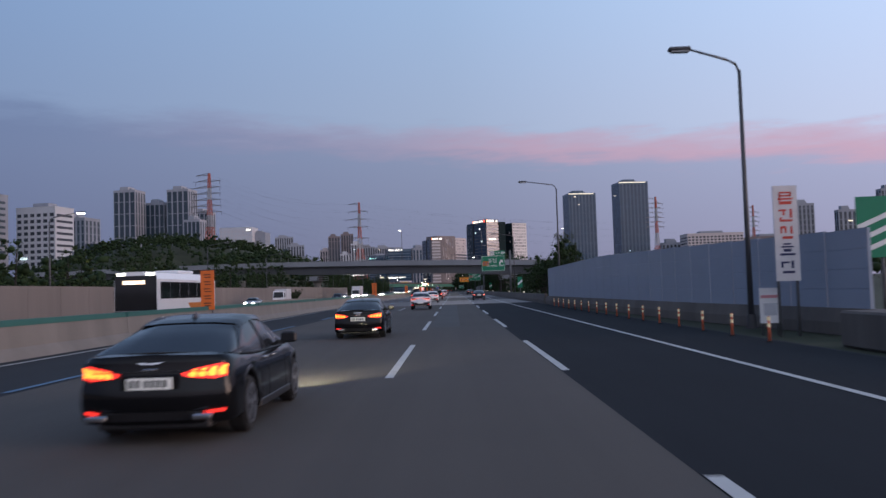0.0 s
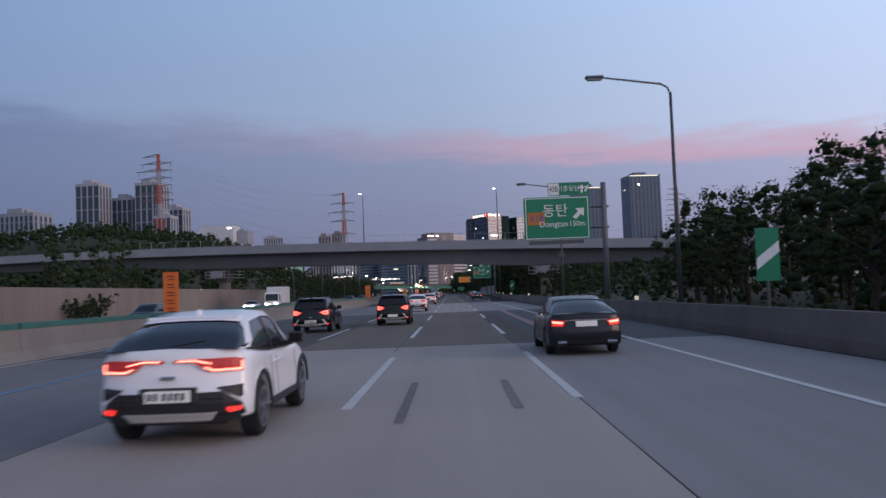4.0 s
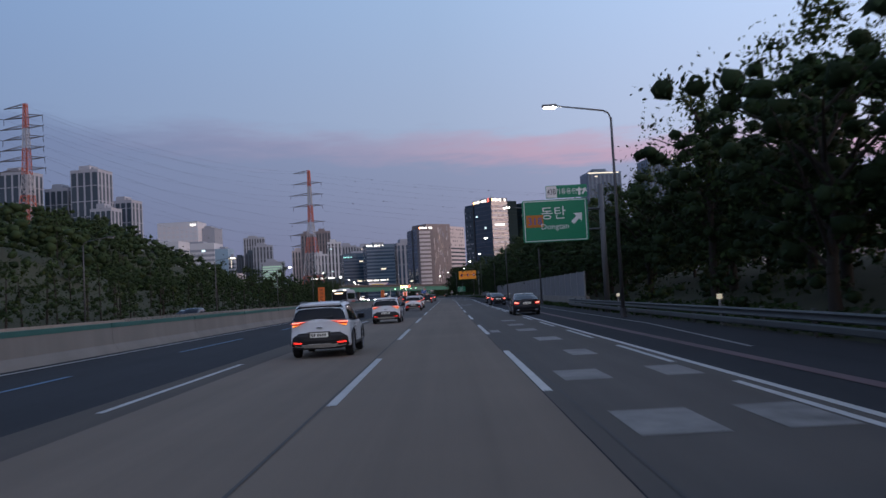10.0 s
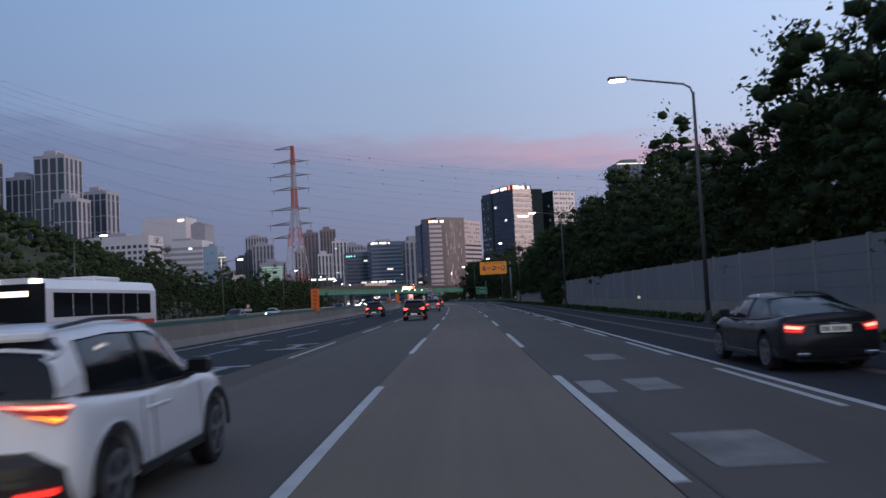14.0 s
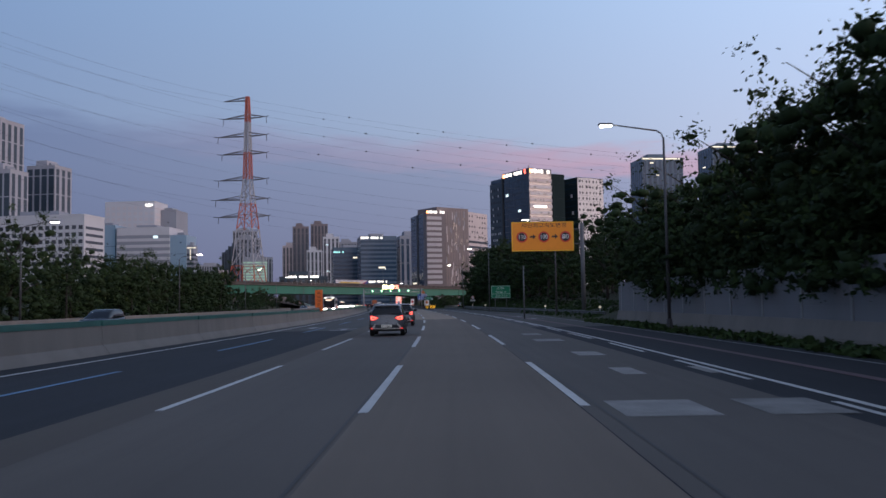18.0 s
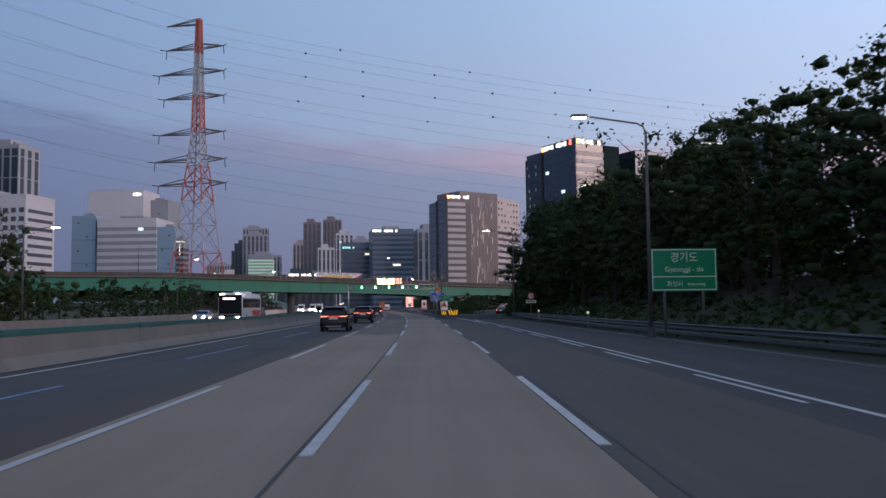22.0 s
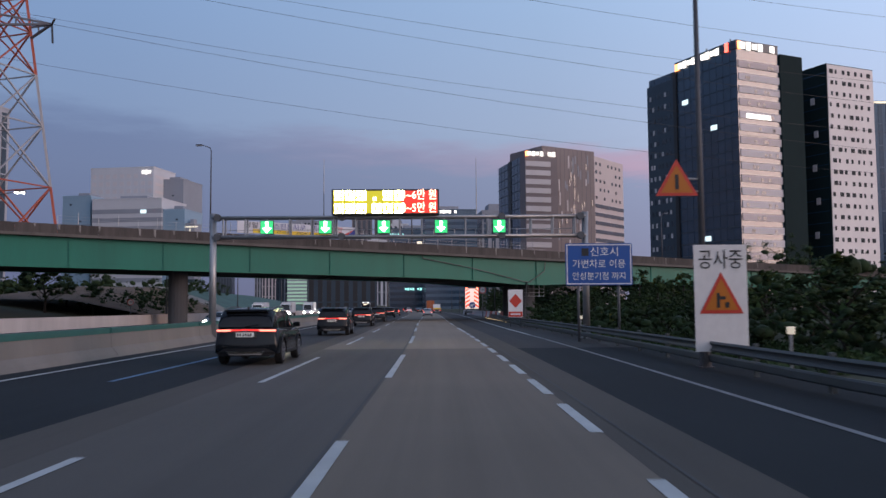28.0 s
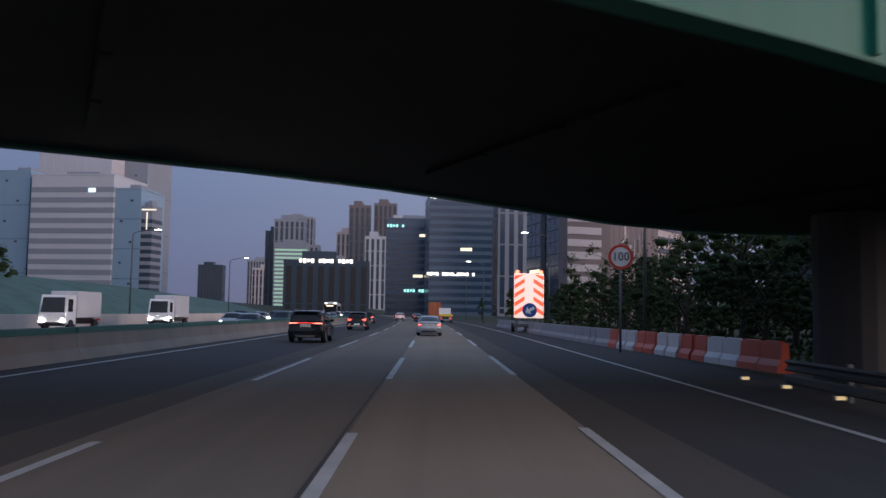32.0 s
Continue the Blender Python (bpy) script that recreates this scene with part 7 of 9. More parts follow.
def quads_mesh(name, quad, materials, index=None, hearts=None):
    """Leaf cards, and the added hulls inside their clumps in the darkest of the materials."""
    me = bpy.data.meshes.new(name)
    n = len(quad) // 4
    co, tri = hearts if hearts is not None else (np.zeros((0, 3)), np.zeros((0, 3), int))
    m = len(tri)
    me.vertices.add(len(quad) + len(co))
    me.vertices.foreach_set("co", np.concatenate([quad, co]).astype(np.float32).ravel())
    me.loops.add(len(quad) + 3 * m)
    me.loops.foreach_set("vertex_index", np.concatenate([np.arange(len(quad)), tri.ravel() + len(quad)]).astype(np.int32))
    me.polygons.add(n + m)
    me.polygons.foreach_set("loop_start", np.concatenate([np.arange(0, len(quad), 4), len(quad) + 3 * np.arange(m)]).astype(np.int32))
    for mt in materials:
        me.materials.append(mt)
    if index is not None:
        me.polygons.foreach_set("material_index", np.concatenate([index, np.zeros(m, int)]).astype(np.int32))
    me.update()
    return me


def make_tree(seed, height, kind="round", dense=1.0):
    """Trunk and limbs in one mesh, the crown in another. Returns both meshes."""
    rnd = random.Random(seed)
    bm = bmesh.new()
    clumps = []
    trunk_top = height * (0.82 if kind == "poplar" else 0.6)
    pts = [Vector((0, 0, -0.3))]
    for k in range(1, 6):
        pts.append(Vector((rnd.uniform(-0.15, 0.15) * k * 0.6, rnd.uniform(-0.15, 0.15) * k * 0.6, trunk_top * k / 5)))
    r0 = height * 0.018 + 0.04
    for i, (a, b) in enumerate(zip(pts, pts[1:])):
        rod(bm, a, b, r0 * (1 - i * 0.17), r0 * (1 - (i + 1) * 0.17), 7, caps=False)
    limbs = 13 if kind != "poplar" else 16
    for k in range(limbs):
        f = 0.18 + 0.8 * (k + rnd.random()) / limbs
        base = pts[min(4, int(f * 5))].lerp(pts[min(5, int(f * 5) + 1)], (f * 5) % 1)
        ang = k * 2.4 + rnd.uniform(-0.4, 0.4)
        reach = height * {"round": 0.34, "poplar": 0.13, "cone": 0.30 * (1.1 - f), "bush": 0.42}[kind] * rnd.uniform(0.65, 1.15)
        tip = base + Vector((math.cos(ang) * reach, math.sin(ang) * reach, reach * rnd.uniform(0.45, 1.1) if kind != "cone" else reach * 0.25))
        mid = base.lerp(tip, 0.5) + Vector((0, 0, 0.1 * reach))
        rod(bm, base, mid, r0 * 0.36, r0 * 0.22, 5, caps=False)
        rod(bm, mid, tip, r0 * 0.22, r0 * 0.07, 5, caps=False)
        for q in (0.5, 0.8, 1.05):
            p = base.lerp(tip, q) + Vector((rnd.uniform(-1, 1), rnd.uniform(-1, 1), rnd.uniform(-0.5, 0.9))) * reach * 0.26
            clumps.append((p.x, p.y, p.z, height * rnd.uniform(0.07, 0.12) * (0.75 if kind == "poplar" else 1.0)))
    for k in range(8):
        z = rnd.uniform(0.7, 1.0) * height
        w = height * 0.16 * (1.08 - z / height) * (0.5 if kind == "poplar" else 1.6)
        clumps.append((rnd.uniform(-w, w), rnd.uniform(-w, w), z - height * 0.05, height * rnd.uniform(0.05, 0.08)))
    wood = mesh_of(bm, "trunk", BARK, True)
    size = 0.085 + height * 0.0035
    per = int(50 * dense)
    quad = leaf_cloud(seed, clumps, per, size * 1.15, 1.12)
    rs = np.random.RandomState(seed + 5)
    clump_tone = np.repeat(rs.rand(len(clumps)), per)
    index = np.where(clump_tone < 0.6, 0, np.where(clump_tone < 0.96, 1, 2))
    return wood, quads_mesh("crown", quad, LEAF, index, clump_fill_hulls(seed, [c for c in clumps if c[2] < 0.82 * height], 0.46))


TREES = {"round": [make_tree(11, 10, "round"), make_tree(12, 9, "round"), make_tree(13, 11, "round"), make_tree(14, 8.5, "round", 0.8)],
         "poplar": [make_tree(21, 11, "poplar"), make_tree(22, 12, "poplar", 0.85)],
         "cone": [make_tree(31, 10, "cone"), make_tree(32, 12, "cone")],
         "bush": [make_tree(41, 3.2, "bush", 0.6), make_tree(42, 2.6, "bush", 0.6)]}
TREE_LABELS = {"round": "broadleaf tree with a dark green uneven crown on the verge", "poplar": "slender tall tree with loose dark foliage", "cone": "conifer with tapering dark foliage on the bank", "bush": "dark green bush at the roadside"}
TREE_HOME = {"round": 9.6, "poplar": 11.5, "cone": 11.0, "bush": 2.9}


def plant(kind, k, p, height, spin=0.0, group="roadside trees", wide=1.0):
    wood, leaves = TREES[kind][k % len(TREES[kind])]
    sc = height / TREE_HOME[kind]
    ob = new("tree" if kind != "bush" else "bush")
    ob.empty_display_size = 0.3
    ob.matrix_basis = Matrix.Translation(p) @ Matrix.Rotation(spin, 4, "Z") @ Matrix.Diagonal((sc * wide, sc * wide, sc, 1))
    tagged(ob, TREE_LABELS[kind], "tree" if kind != "bush" else "bush", group)
    part("trunk", wood, None, ob)
    part("crown", leaves, None, ob)
    return ob


rnd = random.Random(77)


def belt(s0, s1, step, lat0, lat1, h0, h1, kinds, wide=1.0, group="roadside trees"):
    s = s0
    while s < s1:
        lat = rnd.uniform(lat0, lat1) if not callable(lat0) else lat0(s) + rnd.uniform(0, lat1)
        hh = h0(s) if callable(h0) else rnd.uniform(h0, h1)
        plant(rnd.choice(kinds), rnd.randrange(9), at(s, lat, ground_height(s, lat) - 0.1), hh * rnd.uniform(0.88, 1.1), rnd.uniform(0, 6.3), group, wide)
        s += step * rnd.uniform(0.7, 1.3)


# right verge
plant("poplar", 0, at(131, 16.2, 0.8), 10.4, 1.0)
plant("poplar", 1, at(137, 18.5, 0.8), 8.6, 2.0)
belt(126, 166, 3.0, 13.6, 18, 5.8, 7.4, ["round", "round", "cone"], 1.1)
belt(234, 262, 6.5, 14.5, 22, 5.2, 7.0, ["round", "round", "cone"], 1.15)
belt(264, 312, 4.2, 13.6, 17.5, 10.6, 12.8, ["round", "round", "poplar", "round"], 1.0)
belt(312, 336, 4.6, 13.6, 18.5, 8.6, 10.6, ["round", "round", "round", "poplar"], 1.15)
belt(338, 440, 5.4, 14.4, 17.5, 8.4, 11.0, ["round", "round", "cone"], 1.15)
belt(440, 518, 5.0, 14.6, 18, 10.5, 13.0, ["round", "round", "cone"], 1.05)
belt(518, 556, 4.6, 15.6, 19, 8.8, 10.8, ["round", "round", "cone"], 1.15)
belt(556, 604, 5.0, 17.0, 20, 7.5, 10.0, ["round", "cone", "round", "poplar"], 1.15)
belt(604, 690, 5.6, 17.0, 20, 10.0, 13.5, ["round", "cone", "round", "poplar"], 1.15)
belt(640, 704, 4.0, 17.5, 20.5, 10.5, 13.5, ["cone", "round", "cone"], 1.1)
belt(704, 740, 3.6, lambda s: RAMP_R(s) + 3.6, 4.0, 9.5, 12.5, ["cone", "round"], 1.1)
belt(345, 540, 14.0, 14.2, 14.8, 4.6, 5.4, ["round"], 1.2)
belt(772, 866, 8.0, -54, -43, 4.5, 7.5, ["round", "cone"], 1.2, "trees on the far bank")
# bushes in the gore and below the second overpass
belt(762, 836, 3.6, 12.5, 17, 2.0, 3.2, ["bush"], 1.3, "gore bushes")
belt(872, 925, 3.2, 13.5, 25, 6.5, 9.0, ["round", "cone"], 1.15)
belt(868, 960, 9.0, 22, 40, 4.0, 6.5, ["round", "cone"], 1.1)
belt(872, 905, 5.5, 50, 66, 11.0, 14.5, ["cone", "cone", "round"], 1.0)
for k in range(14):
    p = Vector((-20 + k * 8 + rnd.uniform(-3, 3), 985 + rnd.uniform(-14, 14), 0))
    plant(rnd.choice(["cone", "round"]), k, p, rnd.uniform(7, 13), rnd.uniform(0, 6), "trees before the offices")
belt(185, 192, 2.0, -36.2, -36.0, 2.4, 3.0, ["bush"], 1.0, "ivy on the screen wall")
for s0, lat in ((494, -44), (540, -43), (574, -45), (598, -48), (606, -44), (624, -45), (646, -44), (660, -46), (674, -44)):
    plant("round", s0, at(s0, lat, ground_height(s0, lat) - 0.1), rnd.uniform(9, 11.5), s0, "trees on the far bank", 0.9)


def edge_woods():
    """Rows of trees behind the nearest ones: leaf cards and bare stems in one object each."""
    rs = np.random.RandomState(18)
    clumps = []
    stems = bmesh.new()
    rows = ((270, 340, 4.0, 19, 28, 8.5, 11), (345, 440, 3.2, 18, 26, 9, 12), (440, 518, 2.6, 18, 26, 11.5, 15.5), (518, 600, 4.0, 20, 28, 8, 10.5), (600, 704, 4.0, 22, 33, 12, 16), (700, 745, 4.0, 28, 40, 9, 13), (166, 262, 5.0, 17, 30, 3.2, 4.6), (130, 166, 3.2, 16, 20, 6, 7.6),
            (296, 400, 3.4, -50, -41, 6, 9), (400, 640, 3.8, -50, -41, 5.5, 8.5), (400, 660, 3.6, -72, -50, 8, 12), (640, 800, 4.4, -60, -41, 4.0, 7.0), (60, 300, 5.0, -60, -42, 6.5, 9.5), (905, 1060, 5.0, 16, 28, 5, 8), (800, 838, 3.5, 18, 27, 3.5, 5.0))
    for s0, s1, step, l0, l1, h0, h1 in rows:
        s = s0
        while s < s1:
            lat, h = rs.uniform(l0, l1), rs.uniform(h0, h1)
            p = at(s, lat, ground_height(s, lat))
            rod(stems, p, p + Vector((rs.uniform(-0.3, 0.3), rs.uniform(-0.3, 0.3), h * 0.75)), 0.14, 0.05, 5, caps=False)
            for k in range(17):
                f = rs.rand()
                r = h * 0.26 * (1.0 - 0.5 * f) * math.sqrt(rs.rand())
                a = rs.uniform(0, 6.3)
                clumps.append((p.x + r * math.cos(a), p.y + r * math.sin(a), p.z + h * (0.22 + 0.74 * f), h * rs.uniform(0.06, 0.11)))
            s += step * rs.uniform(0.7, 1.3)
    quad = leaf_cloud(13, clumps, 22, 0.21, 1.15)
    tone = np.repeat(rs.rand(len(clumps)), 22)
    me = quads_mesh("woods_edge", quad, LEAF, np.where(tone < 0.6, 0, np.where(tone < 0.97, 1, 2)), clump_fill_hulls(13, clumps, 0.5))
    tagged(new("woods_edge", me), "rows of dark green trees behind the verge", "woods", kind="stuff")
    tagged(part("woods_stems", stems, BARK), "thin dark tree stems behind the verge", "woods", kind="stuff")


edge_woods()


def undergrowth():
    """Shrubs and low branches that close the foot of the tree belts."""
    rs = np.random.RandomState(28)
    clumps = []
    for s0, s1, l0, l1, h, n in ((112, 165, 13.5, 24, 2.6, 300), (166, 262, 14, 26, 2.6, 420), (264, 338, 13.2, 23, 4.6, 620), (338, 552, 14.2, 24, 5.4, 1900), (554, 706, 15.6, 27, 4.8, 1400), (704, 744, 24, 36, 4.5, 300), (762, 840, 9.8, 19, 1.6, 620), (868, 960, 15, 40, 3.0, 700), (60, 300, -50, -40, 3.5, 500), (296, 760, -48, -40, 3.2, 1100), (848, 876, -44, -36.5, 1.8, 150), (886, 925, -50, -44, 2.2, 150)):
        for _ in range(n):
            s, lat = rs.uniform(s0, s1), rs.uniform(l0, l1)
            p = at(s, lat, ground_height(s, lat))
            if s > 846 and lat < -33.6:
                p.z = BANK(s) * min(1.0, (-33.6 - lat) / 12.9)
            clumps.append((p.x, p.y, p.z + h * rs.rand() ** 1.3, rs.uniform(0.5, 1.0)))
    quad = leaf_cloud(17, clumps, 16, 0.18, 1.15)
    tone = np.repeat(rs.rand(len(clumps)), 16)
    me = quads_mesh("undergrowth", quad, LEAF, np.where(tone < 0.7, 0, np.where(tone < 0.98, 1, 2)), clump_fill_hulls(17, clumps, 0.45))
    tagged(new("undergrowth", me), "dense dark shrubs closing the foot of the trees", "undergrowth", kind="stuff")


undergrowth()


def overhang():
    """Close branches that fill the belt above the screen wall and hang down over it, with one gap grown over to the ground."""
    rs = np.random.RandomState(38)
    clumps = []
    for s0, s1, l0, l1, z0, z1, n, r in ((474, 496, 12.0, 14.0, 0.2, 4.0, 260, 0.8), (438, 474, 12.9, 15.0, 3.0, 6.5, 230, 0.9), (496, 545, 12.3, 14.5, 2.0, 6.0, 420, 0.8), (440, 518, 14.5, 20.0, 4.0, 11.5, 800, 1.3), (378, 414, 14.0, 20.0, 4.0, 13.0, 460, 1.3), (414, 440, 14.0, 20.0, 3.5, 8.5, 200, 1.2), (338, 378, 14.0, 20.0, 3.5, 8.5, 260, 1.2), (266, 336, 14.0, 20.0, 3.0, 7.5, 420, 1.2), (612, 700, 17.5, 24.0, 3.0, 9.5, 600, 1.3), (494, 528, 14.0, 18.5, 5.0, 12.0, 320, 1.2), (645, 700, 18.0, 23.0, 6.0, 14.5, 420, 1.2), (698, 745, None, 7.0, 0.3, 10.0, 1000, 1.2), (686, 709, 15.2, 20.5, 3.0, 15.5, 460, 1.25), (672, 690, 16.5, 20.5, 6.0, 14.5, 260, 1.2), (526, 554, 15.0, 20.0, 3.0, 9.6, 300, 1.2), (530, 600, -48.0, -42.0, 0.5, 7.0, 420, 1.2), (600, 682, -48.0, -42.5, 0.5, 9.5, 620, 1.3)):
        for _ in range(n):
            s, lat, f = rs.uniform(s0, s1), rs.rand(), rs.rand()
            lat = RAMP_R(s) + 1.6 + 4.5 * f + l1 * lat if l0 is None else l0 + (l1 - l0) * lat
            p = at(s, lat, 0.0)
            wave = 1.0 - 0.22 * (0.5 + 0.5 * math.sin(s * 0.55)) * (0.6 + 0.4 * math.sin(s * 0.23 + 1.0))
            clumps.append((p.x, p.y, z0 + (z1 - z0) * min(f, 0.93) * wave, r * rs.uniform(0.7, 1.25), f))
    quad = leaf_cloud(19, clumps, 46, 0.21, 1.05)
    tone = np.repeat(rs.rand(len(clumps)), 46)
    me = quads_mesh("overhanging_branches", quad, LEAF, np.where(tone < 0.7, 0, np.where(tone < 0.97, 1, 2)), clump_fill_hulls(19, [c for c in clumps if c[4] < 0.88], 0.5))
    tagged(new("overhanging_branches", me), "dense dark green branches filling the belts and overhanging the screen wall", "branches", kind="stuff")


overhang()


def woods():
    """The wooded hill and far belts of trees: one object of leaf cards."""
    rs = np.random.RandomState(8)
    clumps = []
    spots = []
    for _ in range(3400):
        s, lat = rs.uniform(300, 760), rs.uniform(-290, -58)
        p = at(s, lat)
        g = ground_height(s, lat)
        if g > 3.2 or rs.rand() < 0.12:
            spots.append((p.x, p.y, g))
    for _ in range(900):
        s, lat = rs.uniform(-60, 420), rs.uniform(-260, -62)
        p = at(s, lat)
        spots.append((p.x, p.y, ground_height(s, lat)))
    for _ in range(700):
        s, lat = rs.uniform(100, 1000), rs.uniform(34, 130)
        p = at(s, lat)
        spots.append((p.x, p.y, ground_height(s, lat)))
    for _ in range(500):
        s, lat = rs.uniform(640, 1000), rs.uniform(-180, -70)
        p = at(s, lat)
        spots.append((p.x, p.y, ground_height(s, lat) - 1))
    for x, y, g in spots:
        h = rs.uniform(4.5, 8.0) * (1.6 if x > 10 and 330 < y < 740 else 1.0)
        for k in range(3):
            a = rs.uniform(0, 6.3)
            clumps.append((x + math.cos(a) * 1.5, y + math.sin(a) * 1.5, g + h * rs.uniform(0.35, 0.95), rs.uniform(1.3, 2.3)))
    quad = leaf_cloud(3, clumps, 8, 0.5, 1.25)
    tone = np.repeat(rs.rand(len(clumps)), 8)
    me = quads_mesh("woods", quad, LEAF, np.where(tone < 0.6, 0, np.where(tone < 0.985, 1, 2)), clump_fill_hulls(3, clumps, 0.6))
    tagged(new("woods", me), "dense dark green woods covering the hill and far banks", "woods", kind="stuff")


woods()


def grass():
    rs = np.random.RandomState(5)
    spots = []
    for s0, s1, l0, l1, n in ((336, 552, 11.0, 12.6, 2600), (758, 840, 7.9, 14, 3000), (556, 700, 12.5, 17, 2200), (262, 336, 11.0, 14, 1200), (860, 960, 12, 22, 1500), (300, 700, -40, -37, 1500)):
        for _ in range(n):
            s, lat = rs.uniform(s0, s1), rs.uniform(l0, l1)
            p = at(s, lat, max(0.0, ground_height(s, lat)))
            spots.append((p.x, p.y, p.z + 0.08, 0.22))
    quad = leaf_cloud(9, spots, 4, 0.2, 1.0)
    quad = quads_mesh("grass", quad, LEAF[1:])
    tagged(new("verge_grass", quad), "rough dark grass and weeds along the verge", "grass", kind="stuff")


grass()


# ---- vehicles ----
CAR_GLASS = mat("car_glass", (0.012, 0.014, 0.017), 0.08, vary=0.2, scale=1.0, bump=0, spec=0.4)
TRIM_BLACK = mat("car_trim_black", (0.018, 0.018, 0.02), 0.45, vary=0.2, scale=3.0, bump=0.05)
CHROME = mat("car_chrome", (0.6, 0.6, 0.62), 0.18, 1.0, vary=0.08, scale=2.0, bump=0)
SILVER_TRIM = mat("bumper_silver", (0.62, 0.60, 0.55), 0.35, 0.2, vary=0.08, scale=2.0, bump=0)
RIM = mat("wheel_rim", (0.42, 0.43, 0.45), 0.3, 0.9, vary=0.1, scale=4.0, bump=0)
TAIL_RED = lamp_mat("tail_lamp_red", (1.0, 0.035, 0.025), 1.5, (0.3, 0.02, 0.02))
TAIL_HOT = lamp_mat("tail_lamp_bright", (1.0, 0.25, 0.18), 3.2, (0.4, 0.1, 0.08))
TAIL_AMBER = lamp_mat("tail_lamp_amber", (1.0, 0.27, 0.03), 3.0, (0.4, 0.15, 0.05))
TAIL_DIM = lamp_mat("tail_lamp_dim", (1.0, 0.04, 0.03), 0.14, (0.3, 0.02, 0.02))
# faint emission is added to the plate, which is no lamp
PLATE_WHITE = mat("number_plate", (0.7, 0.7, 0.68), 0.5, vary=0.05, emit=(1, 0.95, 0.85), power=0.10, bump=0)
HEAD_LIT = lamp_mat("headlamp_lit", (1.0, 0.93, 0.8), 260.0, (0.8, 0.8, 0.8))


def car_paint(name, color, rough=0.28, metal=0.0):
    dark = max(color) < 0.05
    return mat(name, color, rough, metal, vary=0.05, scale=0.8, fine=60.0, bump=0.0, coat=0.14 if dark else 0.6, spec=0.2 if dark else 0.5)


def body_profile(kind):
    """Per kind: overhangs, wheelbase, width, height, sill, wheel radius, deck line and roof line as (y, z) from the rear axle."""
    P = {
        "sedan": dict(ro=1.10, wb=3.0, fo=0.86, w=1.88, sill=0.24, rw=0.35, deck=[(-1.10, 0.98), (-0.95, 1.06), (-0.4, 1.04), (0.6, 0.98), (2.2, 0.97), (2.75, 0.98), (3.4, 0.88), (3.86, 0.66)],
                      roof=[(-0.62, 1.05), (0.0, 1.25), (0.55, 1.40), (1.1, 1.47), (1.6, 1.45), (2.0, 1.34), (2.62, 0.99)], roofpan=(0.42, 1.78), tumble=0.70),
        "coupe_suv": dict(ro=0.92, wb=2.75, fo=0.88, w=1.84, sill=0.32, rw=0.36, deck=[(-0.92, 1.06), (-0.8, 1.16), (-0.3, 1.13), (0.6, 1.05), (2.0, 1.02), (2.5, 1.05), (3.1, 0.97), (3.63, 0.74)],
                          roof=[(-0.80, 1.15), (-0.35, 1.33), (0.25, 1.50), (0.9, 1.57), (1.4, 1.55), (1.8, 1.44), (2.4, 1.06)], roofpan=(0.05, 1.55), tumble=0.72),
        "suv": dict(ro=0.90, wb=2.76, fo=0.92, w=1.87, sill=0.32, rw=0.37, deck=[(-0.90, 1.13), (-0.8, 1.16), (0.0, 1.11), (0.8, 1.06), (2.0, 1.05), (2.45, 1.07), (3.1, 1.0), (3.68, 0.76)],
                    roof=[(-0.82, 1.14), (-0.66, 1.42), (-0.48, 1.60), (0.3, 1.66), (1.2, 1.65), (1.65, 1.53), (2.38, 1.08)], roofpan=(-0.62, 1.45), tumble=0.76),
        "big_suv": dict(ro=1.08, wb=2.95, fo=0.97, w=1.98, sill=0.33, rw=0.39, deck=[(-1.08, 1.13), (-1.0, 1.17), (0.0, 1.13), (0.8, 1.10), (2.2, 1.08), (2.6, 1.10), (3.3, 1.04), (3.92, 0.82)],
                        roof=[(-1.02, 1.16), (-0.92, 1.45), (-0.78, 1.66), (0.3, 1.74), (1.3, 1.73), (1.75, 1.60), (2.5, 1.12)], roofpan=(-0.9, 1.55), tumble=0.80),
    }
    return P[kind]


